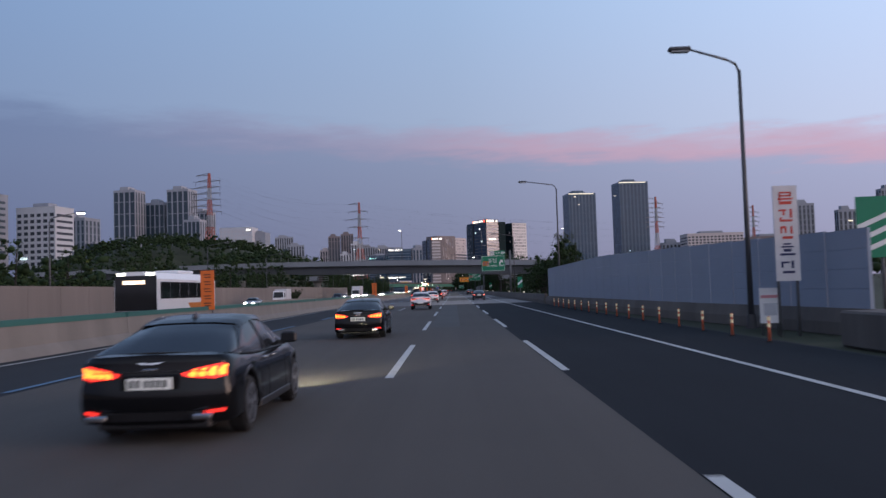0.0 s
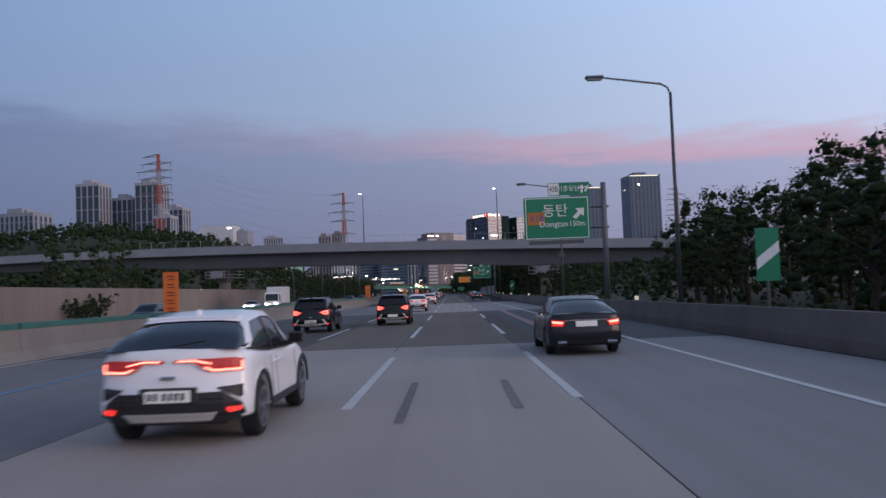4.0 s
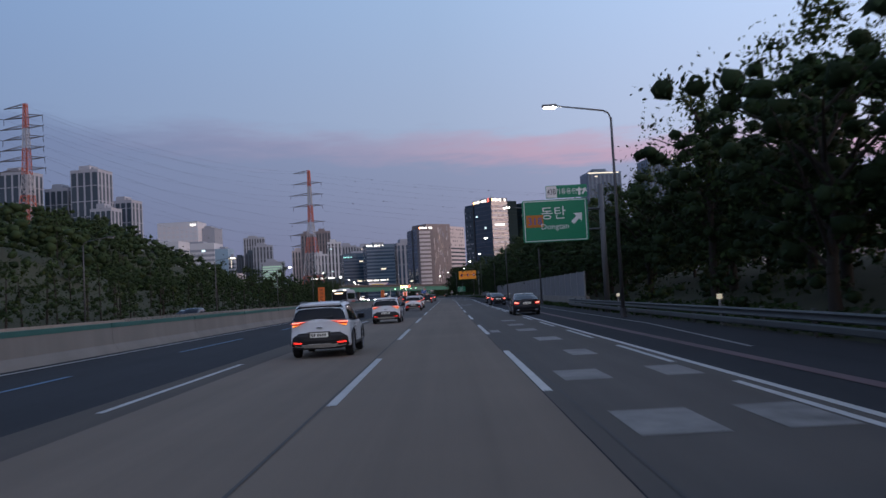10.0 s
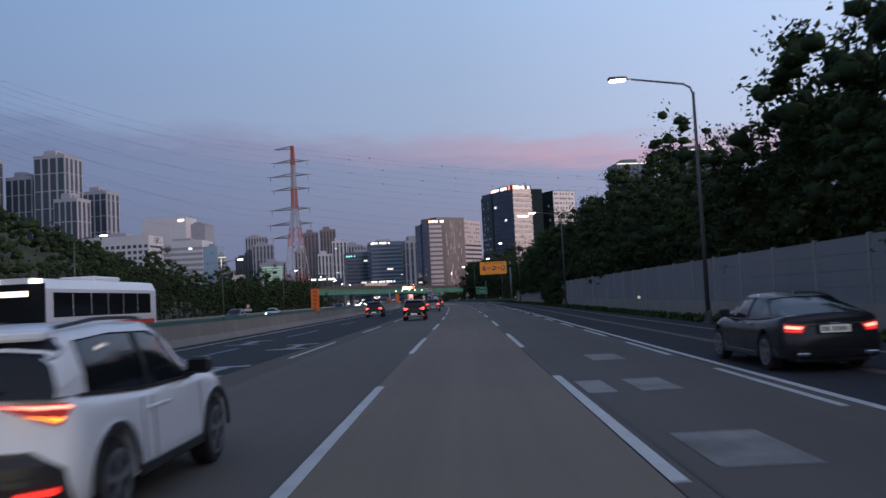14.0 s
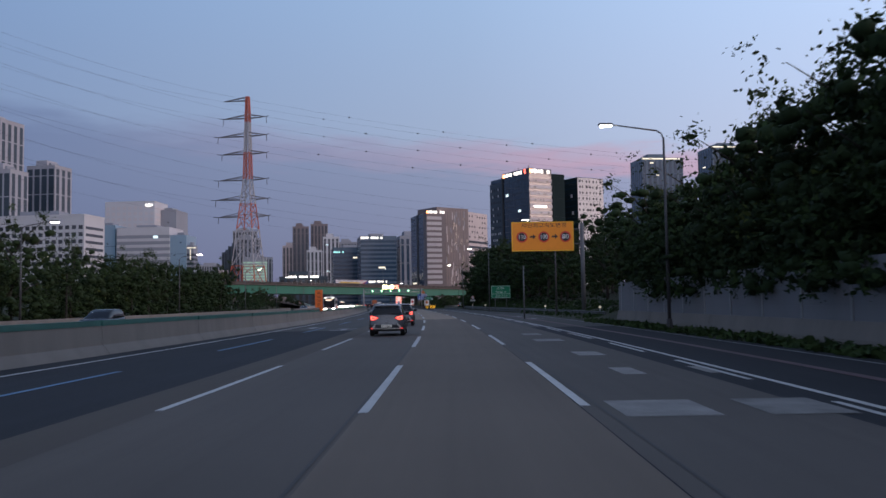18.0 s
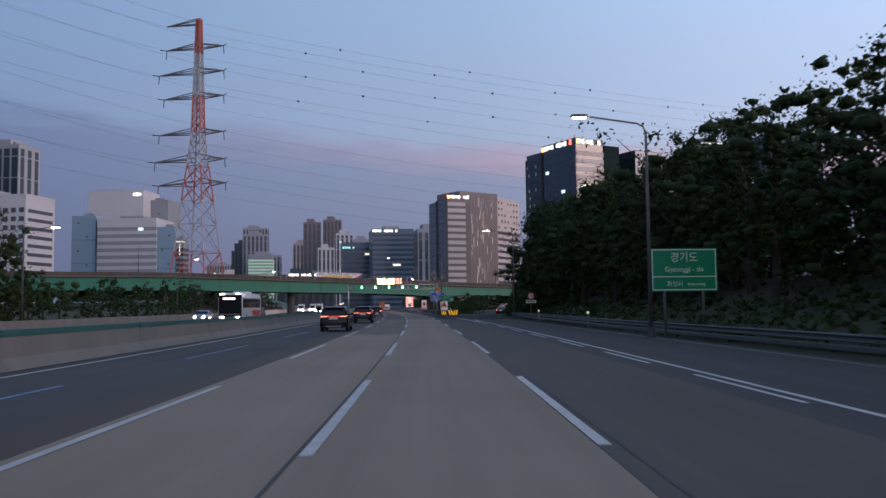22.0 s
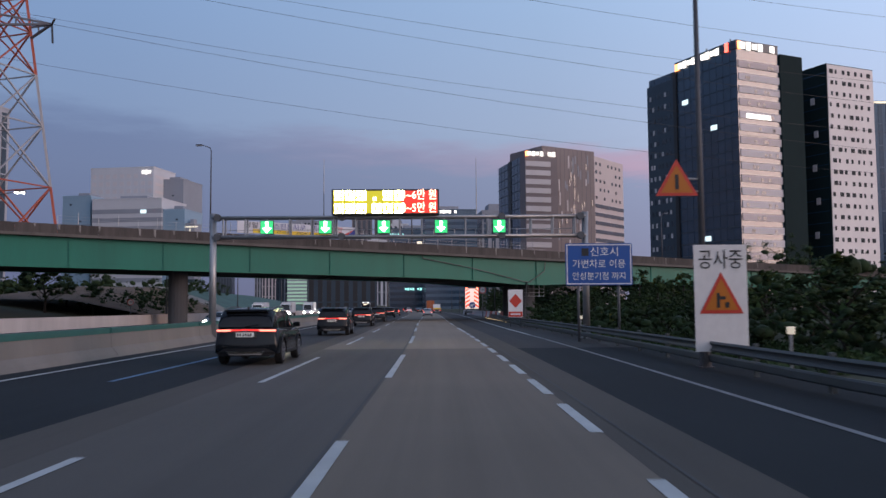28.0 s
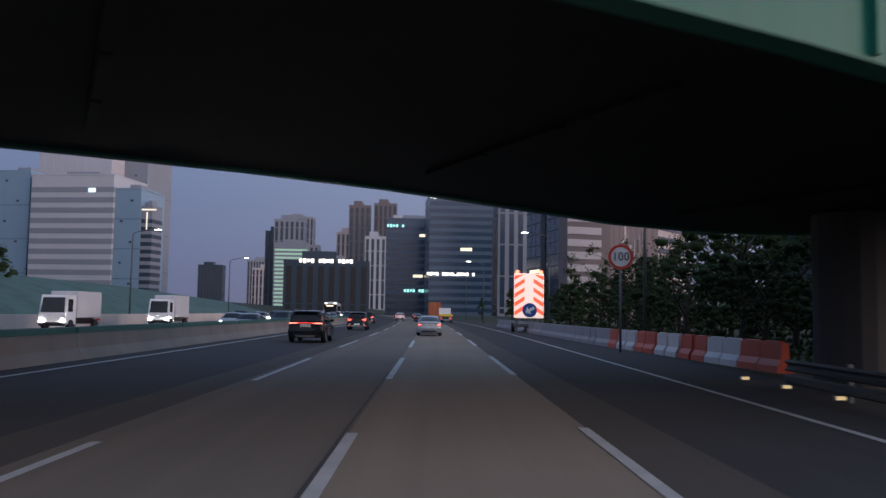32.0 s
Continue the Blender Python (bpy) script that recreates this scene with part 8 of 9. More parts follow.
def make_car(label, kind, paint, tail="bars", name="car", lamps=True, front=False, rails=False, low=None, simple=False):
    q = body_profile(kind)
    ro, wb, fo, W, sill, rw = (q[k] for k in ("ro", "wb", "fo", "w", "sill", "rw"))
    hw, L = W / 2, ro + wb + fo
    deck = lambda y: float(np.interp(y, *zip(*q["deck"])))
    roofz = lambda y: float(np.interp(y, *zip(*q["roof"])))
    def half(y):
        a, b = (y + ro) / 0.75, (wb + fo - y) / 1.0
        return hw * (1 - 0.10 * max(0, 1 - a) ** 2 - 0.22 * max(0, 1 - b) ** 2)
    ra = rw + 0.07
    def low_z(y):
        z = sill + (0.02 * max(0, (-y - ro + 0.35) / 0.35) if y < 0 else 0) + 0.06 * max(0, (y - wb - 0.5) / 0.4)
        for yw in (0.0, wb):
            if abs(y - yw) < ra:
                z = max(z, rw + math.sqrt(ra * ra - (y - yw) ** 2) - 0.0)
        return z
    ob = thing(name, label, "car")
    ys = set(np.linspace(-ro, wb + fo, 22))
    for yw in (0.0, wb):
        ys |= {yw + ra * math.cos(math.pi * k / 12) * (0.999 if k in (0, 12) else 1) for k in range(13)} | {yw - ra - 0.002, yw + ra + 0.002}
    ys = sorted(y for y in ys if -ro <= y <= wb + fo)
    def tuck(z):
        return float(np.interp(z, (sill, 0.40, 0.52, 0.66, 0.73, 0.95, 1.15), (0.09, 0.02, 0.0, 0.008, 0.045, 0.05, 0.085)))
    def skin(x, z):
        """The rounded tail: how far back it stands at a given offset and height."""
        return -ro + 0.20 * min(1.0, abs(x) / (half(-ro) * 0.99)) ** 3.6 + tuck(z)
    ys = [-ro + 0.2] + [y for y in ys if y > -ro + 0.32]
    bm = bmesh.new()
    rings = []
    profiles = []
    for k, y in enumerate(ys):
        w, zl, zd = half(y), low_z(y), deck(y)
        zs = min(zd - 0.12, max(zl + 0.06, 0.66))
        right = [(w * 0.55, zl), (w * 0.965, zl), (w, zl + min(0.05, (zs - zl) * 0.4)), (w * 1.0, (zl + zs) / 2 + 0.02), (w * 0.992, zs), (w * 0.986, zs + (zd - 0.09 - zs) * 0.25), (w * 0.965, zd - 0.09), (w * 0.90, zd - 0.015), (w * 0.62, zd + 0.015), (0.0, zd + 0.03)]
        ring = right + [(-x, z) for x, z in right[-2::-1]]
        profiles.append(right)
        rings.append([bm.verts.new((x, y + (tuck(z) if k == 0 else 0.0), z)) for x, z in ring])
    for a, b in zip(rings, rings[1:]):
        for i in range(len(a) - 1):
            bm.faces.new((a[i], a[i + 1], b[i + 1], b[i]))
    n = len(rings[0])
    cap = []
    for i in range(1, 8):
        x1, z1 = profiles[0][i]
        cap.append([rings[0][n - 1 - i]] + [bm.verts.new((x1 * c, skin(x1 * c, z1), z1 + (0.03 * (1 - abs(c)) if i == 7 else 0.0))) for c in (-0.92, -0.8, -0.6, -0.35, 0.0, 0.35, 0.6, 0.8, 0.92)] + [rings[0][i]])
    for a, b in zip(cap, cap[1:]):
        for i in range(len(a) - 1):
            bm.faces.new((a[i], a[i + 1], b[i + 1], b[i]))
    bm.faces.new(cap[-1] + [rings[0][8], rings[0][9], rings[0][n - 9]])
    bm.faces.new(rings[-1][::-1])
    body = part("body", bm, paint, ob)
    me = body.data
    me.polygons.foreach_set("use_smooth", [len(p.vertices) == 4 for p in me.polygons])
    # cabin of dark glass, painted roof and pillars
    rs, re = q["roof"][0][0], q["roof"][-1][0]
    def cabin(y, lift=0.0):
        w, zd, zr = half(y) * 0.90, deck(y) - 0.02, max(roofz(y), deck(y) - 0.015)
        k = min(1.0, max(0.0, (zr - zd) / 0.34))
        wt = w * (1 - (1 - q["tumble"] / 0.90) * k)
        return [(w, zd), (w * (1 - 0.2 * k) + wt * 0.2 * k, zd + (zr - zd) * 0.35), (wt * 1.03, zd + (zr - zd) * 0.84), (wt * 0.93, zr - 0.012 * k), (wt * 0.55, zr + 0.012 * k), (0.0, zr + 0.018 * k)]
    bm = bmesh.new()
    rings = []
    for y in np.linspace(rs, re, 22):
        rt = cabin(y)
        rings.append([bm.verts.new((x, y, z)) for x, z in rt + [(-x, z) for x, z in rt[-2::-1]]])
    for a, b in zip(rings, rings[1:]):
        for i in range(len(a) - 1):
            bm.faces.new((a[i], a[i + 1], b[i + 1], b[i]))
    part("cabin_glass", bm, CAR_GLASS, ob, smooth=True)
    r0, r1 = q["roofpan"]
    bm = bmesh.new()
    rings = []
    for y in np.linspace(r0, r1, 10):
        rt = [(x * 1.012 + 0.004, z + 0.012) for x, z in cabin(y)[2:]]
        rt[-1] = (0.0, rt[-1][1])
        rings.append([bm.verts.new((x, y, z)) for x, z in rt + [(-x, z) for x, z in rt[-2::-1]]])
    for a, b in zip(rings, rings[1:]):
        for i in range(len(a) - 1):
            bm.faces.new((a[i], a[i + 1], b[i + 1], b[i]))
    part("roof", bm, paint, ob, smooth=True)
    def strip(y_low, y_high, width_low, width_high, side, material, nm):
        b2 = bmesh.new()
        prev = None
        for t in (0.0, 0.35, 0.84, 1.0):
            yc = y_low + (y_high - y_low) * t
            wd = width_low + (width_high - width_low) * t
            row = []
            for yy in (yc - wd / 2, yc + wd / 2):
                c = cabin(min(max(yy, rs), re))
                x, z = c[{0.0: 0, 0.35: 1, 0.84: 2, 1.0: 3}[t]]
                row.append(b2.verts.new((side * (x + 0.012), yy, z + 0.004)))
            if prev:
                b2.faces.new((prev[0], prev[1], row[1], row[0]))
            prev = row
        part(nm, b2, material, ob)
    yb, yt = q["roof"][0][0], r0
    for side in (() if simple and front else (-1, 1)):
        strip(yb + 0.26, yt + 0.12, 0.42, 0.3, side, paint, "rear_pillar")
        strip(re - 0.22, r1 + 0.06, 0.14, 0.12, side, paint, "front_pillar")
        strip((rs + re) / 2 + 0.15, (rs + re) / 2 + 0.05, 0.09, 0.08, side, TRIM_BLACK, "door_pillar")
        if simple:
            continue
        # belt trim, seams, handles, mirror
        b2 = bmesh.new()
        for ya in np.linspace(rs + 0.35, re - 0.2, 8)[:-1]:
            yc = ya + (re - rs - 0.55) / 7
            bar(b2, (side * (half(ya) * 0.905 + 0.01), ya, deck(ya) - 0.01), (side * (half(yc) * 0.905 + 0.01), yc, deck(yc) - 0.01), 0.02, 0.022)
        part("belt_trim", b2, CHROME if kind == "sedan" else TRIM_BLACK, ob)
        for yd in ((rs + re) / 2 + 0.1, 2.25, 0.62):
            zs, zl = min(deck(yd) - 0.12, 0.66), low_z(yd)
            b2 = bmesh.new()
            wy = half(yd)
            line = [(wy, zl + 0.06), (wy, (zl + zs) / 2 + 0.02), (wy * 0.992, zs), (wy * 0.965, deck(yd) - 0.09)]
            for (xa, za), (xb, zb) in zip(line, line[1:]):
                bar(b2, (side * xa, yd, za), (side * xb, yd, zb), 0.010, 0.010)
            part("door_seam", b2, TRIM_BLACK, ob)
        for yd in (0.75, (rs + re) / 2 + 0.3):
            part("door_handle", block(side * (half(yd) * 0.985) - 0.02, yd, 0.86, side * (half(yd) * 0.985) + 0.03, yd + 0.2, 0.895, 0.008), CHROME if kind == "sedan" else paint, ob)
        ym = re - 0.42
        b2 = block(side * (half(ym) * 0.9 + 0.16) - 0.12, ym - 0.06, deck(ym) + 0.02, side * (half(ym) * 0.9 + 0.16) + 0.12, ym + 0.09, deck(ym) + 0.19, 0.035)
        mirror = part("door_mirror", b2, TRIM_BLACK, ob)
        part("mirror_stalk", block(min(side * half(ym) * 0.86, side * (half(ym) * 0.9 + 0.1)), ym - 0.02, deck(ym) + 0.0, max(side * half(ym) * 0.86, side * (half(ym) * 0.9 + 0.1)), ym + 0.06, deck(ym) + 0.06), TRIM_BLACK, mirror)
        part("mirror_glass", block(side * (half(ym) * 0.9 + 0.16) - 0.095, ym - 0.066, deck(ym) + 0.045, side * (half(ym) * 0.9 + 0.16) + 0.095, ym - 0.061, deck(ym) + 0.165), CAR_GLASS, mirror)
        if kind != "sedan" or rails:
            for yw in (0.0, wb):
                b2 = bmesh.new()
                for k in range(12):
                    a0, a1 = math.pi * k / 12, math.pi * (k + 1) / 12
                    p0 = Vector((side * (half(yw) + 0.005), yw + (ra + 0.02) * math.cos(a0), rw + (ra + 0.02) * math.sin(a0)))
                    p1 = Vector((side * (half(yw) + 0.005), yw + (ra + 0.02) * math.cos(a1), rw + (ra + 0.02) * math.sin(a1)))
                    bar(b2, p0, p1, 0.03, 0.05)
                part("arch_trim", b2, TRIM_BLACK, ob)
        part("sill_trim", block(side * half(1.4) * 0.98 - 0.03, ra + 0.05, sill - 0.02, side * half(1.4) * 0.98 + 0.03, wb - ra - 0.05, sill + 0.1, 0.02), TRIM_BLACK, ob)
        if rails:
            b2 = bmesh.new()
            for ya, yc in zip(np.linspace(r0 + 0.2, r1 - 0.2, 6), np.linspace(r0 + 0.2, r1 - 0.2, 6)[1:]):
                za, zc = cabin(ya)[3], cabin(yc)[3]
                bar(b2, (side * za[0] * 0.97, ya, za[1] + 0.055), (side * zc[0] * 0.97, yc, zc[1] + 0.055), 0.035, 0.03)
            part("roof_rail", b2, STEEL_DARK, ob)
    if not simple:
        part("underbody", block(-hw * 0.72, -ro + 0.15, sill - 0.06, hw * 0.72, wb + fo - 0.2, 0.6, 0.03), TRIM_BLACK, ob)
    # wheels
    for yw in (0.0, wb):
        for side in (-1, 1):
            x0, x1 = side * (hw - 0.235), side * (hw - 0.012)
            b2 = rod(bmesh.new(), (x0, yw, rw), (x1, yw, rw), rw, rw, 28)
            bmesh.ops.bevel(b2, geom=[e for e in b2.edges if abs(e.verts[0].co.x - e.verts[1].co.x) < 1e-4], offset=0.025, segments=2, affect="EDGES")
            tyre = part("wheel", b2, RUBBER, ob)
            if simple:
                continue
            b2 = bmesh.new()
            rod(b2, (side * (hw - 0.03), yw, rw), (side * (hw - 0.008), yw, rw), rw * 0.70, rw * 0.68, 24)
            part("rim_dish", b2, TRIM_BLACK, tyre)
            b2 = bmesh.new()
            for k in range(5):
                a = k * 2 * math.pi / 5 + 0.3
                for da in (-0.12, 0.12):
                    bar(b2, (side * (hw - 0.003), yw + 0.05 * math.cos(a), rw + 0.05 * math.sin(a)), (side * (hw - 0.006), yw + rw * 0.66 * math.cos(a + da), rw + rw * 0.66 * math.sin(a + da)), 0.02, 0.035)
            rod(b2, (side * (hw - 0.03), yw, rw), (side * (hw + 0.006), yw, rw), 0.06, 0.05, 12)
            for k in range(24):
                a0, a1 = 2 * math.pi * k / 24, 2 * math.pi * (k + 1) / 24
                bar(b2, (side * (hw - 0.004), yw + rw * 0.68 * math.cos(a0), rw + rw * 0.68 * math.sin(a0)), (side * (hw - 0.004), yw + rw * 0.68 * math.cos(a1), rw + rw * 0.68 * math.sin(a1)), 0.02, 0.03)
            part("rim", b2, RIM, tyre)
    # the tail
    yr = -ro
    def rear(points, material, nm, parent=ob, d=0.02, mirrored=True, out=0.0):
        made = []
        for side in ((-1, 1) if mirrored else (1,)):
            pts = [(side * x, z) for x, z in points]
            b2 = bmesh.new()
            b2.faces.new([b2.verts.new((x, 0, z)) for x, z in pts])
            xs = [x for x, z in pts]
            for xc in np.arange(math.ceil(min(xs) / 0.09) * 0.09, max(xs), 0.09):
                bmesh.ops.bisect_plane(b2, geom=b2.verts[:] + b2.edges[:] + b2.faces[:], plane_co=(xc, 0, 0), plane_no=(1, 0, 0))
            for zc in (0.34, 0.40, 0.46, 0.52, 0.59, 0.66, 0.73, 0.95):
                bmesh.ops.bisect_plane(b2, geom=b2.verts[:] + b2.edges[:] + b2.faces[:], plane_co=(0, 0, zc), plane_no=(0, 0, 1))
            back = b2.verts[:]
            front = [g for g in bmesh.ops.extrude_face_region(b2, geom=b2.faces[:])["geom"] if isinstance(g, bmesh.types.BMVert)]
            for v in front:
                v.co.y = skin(v.co.x, v.co.z) - d - out
            for v in back:
                v.co.y = skin(v.co.x, v.co.z) + 0.03
            made.append(part(nm, b2, material, parent))
        return made
    # bumper reflectors below use glowing lamp red to imitate reflected light
    e = hw * 0.915
    if tail == "sedan_wide":
        rear([(0.36, 0.845), (0.52, 0.90), (0.80, 0.945), (e, 0.93), (e, 0.79), (0.74, 0.765), (0.42, 0.80)], TAIL_RED, "tail_lamp")
        for k in range(4):
            x0 = 0.45 + k * 0.105
            rear([(x0, 0.83 + k * 0.006), (x0 + 0.05, 0.885 + k * 0.012), (x0 + 0.10, 0.89 + k * 0.012), (x0 + 0.085, 0.80 + k * 0.002), (x0 + 0.02, 0.80)], TAIL_AMBER, "lamp_core", d=0.03)
        rear([(0.62, 0.40), (e - 0.02, 0.41), (e - 0.02, 0.375), (0.62, 0.365)], TAIL_RED, "bumper_reflector")
        rear([(0.0, 0.975), (0.16, 0.985), (0.10, 0.96), (0.0, 0.955)], CHROME, "boot_badge")
        pz = 0.735
    elif tail == "sedan_red":
        rear([(0.50, 0.88), (e, 0.92), (e, 0.74), (0.58, 0.73)], TAIL_DIM, "tail_lamp")
        rear([(0.56, 0.85), (e - 0.02, 0.88), (e - 0.02, 0.82), (0.6, 0.80)], TAIL_HOT, "lamp_core", d=0.03)
        rear([(0.58, 0.78), (e - 0.02, 0.79), (e - 0.02, 0.765), (0.6, 0.755)], TAIL_RED, "lamp_strip", d=0.03)
        rear([(0.0, 0.905), (0.5, 0.90), (0.5, 0.885), (0.0, 0.89)], CHROME, "boot_trim")
        pz = 0.80
    elif tail == "c_shape":
        rear([(0.06, 1.03), (0.3, 1.04), (e - 0.1, 1.04), (e, 1.02), (e, 0.88), (e - 0.36, 0.885), (e - 0.48, 0.95), (0.3, 1.0), (0.06, 1.0)], TAIL_DIM, "tail_lamp")
        rear([(0.10, 1.026), (0.3, 1.034), (e - 0.34, 0.99), (e - 0.34, 0.972), (0.3, 1.012), (0.10, 1.008)], TAIL_HOT, "lamp_strip", d=0.03)
        rear([(e - 0.025, 1.0), (e - 0.003, 1.0), (e - 0.003, 0.89), (e - 0.33, 0.892), (e - 0.42, 0.935), (e - 0.40, 0.95), (e - 0.32, 0.915), (e - 0.025, 0.915)], TAIL_HOT, "lamp_strip", d=0.032)
        rear([(0.66, 0.46), (e - 0.02, 0.46), (e - 0.02, 0.42), (0.70, 0.40)], TAIL_RED, "bumper_reflector", d=0.04)
        rear([(0.55, 0.70), (e - 0.0, 0.72), (e - 0.0, 0.58), (0.80, 0.57)], TRIM_BLACK, "air_vent")
        pz = 0.615
    elif tail == "angular":
        rear([(0.34, 1.115), (e - 0.02, 1.09), (e + 0.0, 1.04), (e - 0.06, 0.93), (0.66, 0.99)], TAIL_DIM, "tail_lamp")
        rear([(0.40, 1.10), (0.84, 1.075), (0.86, 1.05), (0.66, 1.06)], TAIL_HOT, "lamp_core", d=0.03)
        rear([(0.58, 1.02), (e - 0.03, 0.985), (e - 0.06, 0.95), (0.72, 0.985)], TAIL_AMBER, "lamp_strip", d=0.03)
        rear([(0.52, 0.47), (e - 0.06, 0.49), (e - 0.06, 0.445), (0.56, 0.435)], TAIL_RED, "bumper_reflector", d=0.05)
        rear([(0.0, 0.43), (0.30, 0.43), (0.55, 0.36), (e - 0.08, 0.38), (e - 0.08, 0.36), (0.55, 0.33), (0.30, 0.405), (0.0, 0.405)], SILVER_TRIM, "bumper_blade", d=0.05)
        pz = 0.69
    elif tail == "triangle":
        rear([(0.42, 0.96), (0.62, 1.04), (e, 1.09), (e, 0.86), (0.66, 0.85)], TAIL_RED, "tail_lamp")
        rear([(0.50, 0.965), (0.64, 1.015), (e - 0.04, 1.055), (e - 0.04, 1.03), (0.68, 0.995), (0.56, 0.955)], TAIL_HOT, "lamp_core", d=0.03)
        rear([(0.52, 0.945), (0.68, 0.875), (e - 0.04, 0.885), (e - 0.04, 1.02), (e - 0.065, 1.02), (e - 0.065, 0.91), (0.70, 0.90)], TAIL_HOT, "lamp_core", d=0.03)
        rear([(0.54, 0.64), (0.62, 0.64), (0.80, 0.44), (0.80, 0.40), (0.70, 0.40)], SILVER_TRIM, "bumper_blade", d=0.03)
        rear([(0.0, 0.42), (0.84, 0.44), (0.84, 0.385), (0.0, 0.37)], SILVER_TRIM, "lower_trim", d=0.04)
        rear([(0.74, 0.40), (e - 0.0, 0.45), (e - 0.0, 0.41), (0.76, 0.36)], TAIL_RED, "bumper_reflector", d=0.055)
        pz = 0.535
    elif tail == "plain":
        rear([(0.5, 0.90), (e, 0.92), (e, 0.78), (0.56, 0.78)], TAIL_DIM, "tail_lamp")
        pz = 0.7
    else:
        rear([(0.0, 1.10), (e, 1.09), (e, 1.0), (0.0, 1.04)], TAIL_DIM, "tail_lamp")
        rear([(0.0, 1.09), (e - 0.01, 1.08), (e - 0.01, 1.05), (0.0, 1.06)], TAIL_RED, "light_bar", d=0.03)
        rear([(0.40, 1.086), (e - 0.01, 1.078), (e - 0.01, 1.03), (0.46, 1.035)], TAIL_HOT, "lamp_core", d=0.035)
        rear([(0.0, 0.42), (0.6, 0.42), (0.55, 0.36), (0.0, 0.36)], CHROME, "skid_plate", d=0.03)
        pz = 0.93
    if tail == "plain":
        pass
    elif kind != "sedan":
        top = {"angular": 0.76, "c_shape": 0.65, "triangle": 0.36}.get(tail, 0.52)
        rear([(0.0, top), (0.62, top), (e - 0.02, top - 0.14 if top > 0.5 else top), (e + 0.02, sill + 0.06), (e - 0.06, sill - 0.03), (0.0, sill - 0.03)], TRIM_BLACK, "rear_bumper", d=0.012)
        if low is None:
            rear([(0.0, sill + 0.09), (0.56, sill + 0.09), (0.48, sill - 0.01), (0.0, sill - 0.01)], SILVER_TRIM, "skid_plate", d=0.03)
        y0 = q["roof"][2][0]
        part("roof_spoiler", block(-hw * 0.66, y0 - 0.13, roofz(y0) - 0.045, hw * 0.66, y0 + 0.16, roofz(y0) + 0.03, 0.02), paint, ob)
        part("rear_wiper", rod(bmesh.new(), (0.0, q["roof"][0][0] - 0.03, deck(rs) + 0.03), (0.42, q["roof"][0][0] + 0.0, deck(rs) + 0.09), 0.012, sides=6), TRIM_BLACK, ob)
    else:
        rear([(0.0, 0.40), (0.66, 0.40), (0.60, sill + 0.06), (0.0, sill + 0.06)], TRIM_BLACK, "diffuser", d=0.02)
        for side in (-1, 1):
            part("exhaust_tip", block(min(side * 0.5, side * 0.74), yr - 0.04, sill + 0.07, max(side * 0.5, side * 0.74), yr + 0.06, sill + 0.14, 0.02), CHROME, ob)
    yr = -ro + tuck(pz)
    plate_ob = part("number_plate", block(-0.27, yr - 0.045, pz - 0.07, 0.27, yr - 0.03, pz + 0.07, 0.005), PLATE_WHITE, ob)
    for k in range(0 if simple else 6):
        x = -0.21 + k * 0.072 + (0.03 if k > 1 else 0)
        part("plate_bar", block(x - 0.022, yr - 0.050, pz - 0.042, x + 0.022, yr - 0.044, pz + 0.042), SIGN_BLACK, plate_ob)
    if simple:
        for side in (-1, 1):
            x0, x1 = sorted((side * hw * 0.45, side * hw * 0.74))
            part("headlamp", block(x0, wb + fo - 0.12, 0.55, x1, wb + fo + 0.012, 0.75, 0.02), HEAD_LIT if front else CHROME, ob)
        return ob
    part("plate_recess", block(-0.34, yr - 0.028, pz - 0.09, 0.34, yr + 0.03, pz + 0.10, 0.01), TRIM_BLACK if tail in ("bars", "angular", "c_shape") else paint, ob)
    part("badge", block(-0.09, yr - 0.03, min(deck(-ro) - 0.10, pz + 0.2), 0.09, yr + 0.03, min(deck(-ro) - 0.07, pz + 0.235), 0.006), CHROME, ob)
    part("boot_seam", block(-hw * 0.72, yr - 0.012, pz + 0.13 if kind == "sedan" else 0.575, hw * 0.72, yr + 0.004, pz + 0.14 if kind == "sedan" else 0.588), TRIM_BLACK, ob)
    part("antenna_fin", prism([(-0.03, 0), (0.03, 0), (0.0, 0.09)], 0.16, start=0), paint, ob, at=Matrix.Translation((0, r0 + 0.25, roofz(r0 + 0.25) + 0.02)))
    # the nose
    yf = wb + fo
    for side in (-1, 1):
        x0, x1 = sorted((side * hw * 0.45, side * hw * 0.74))
        part("headlamp", block(x0, yf - 0.12, 0.60, x1, yf + 0.012, 0.70, 0.02), HEAD_LIT if front else CHROME, ob)
    part("grille", block(-hw * 0.36, yf - 0.1, 0.36, hw * 0.36, yf + 0.008, 0.60, 0.02), TRIM_BLACK, ob)
    return ob


def park(ob, s, lat, turn=0.0, z=0.012):
    ob.matrix_basis = stand(s, lat, z, turn)
    return ob


BLACK = car_paint("paint_black", (0.006, 0.006, 0.007), 0.16)
WHITE = car_paint("paint_white", (0.80, 0.81, 0.83), 0.3)
PEARL = car_paint("paint_pearl", (0.78, 0.79, 0.81), 0.3)
GREY = car_paint("paint_grey", (0.10, 0.105, 0.115), 0.28, 0.4)
DGREY = car_paint("paint_dark_grey", (0.026, 0.028, 0.033), 0.25, 0.3)
SILVER = car_paint("paint_silver", (0.42, 0.43, 0.45), 0.3, 0.5)
BLUEBLK = car_paint("paint_blue_black", (0.007, 0.009, 0.012), 0.2)

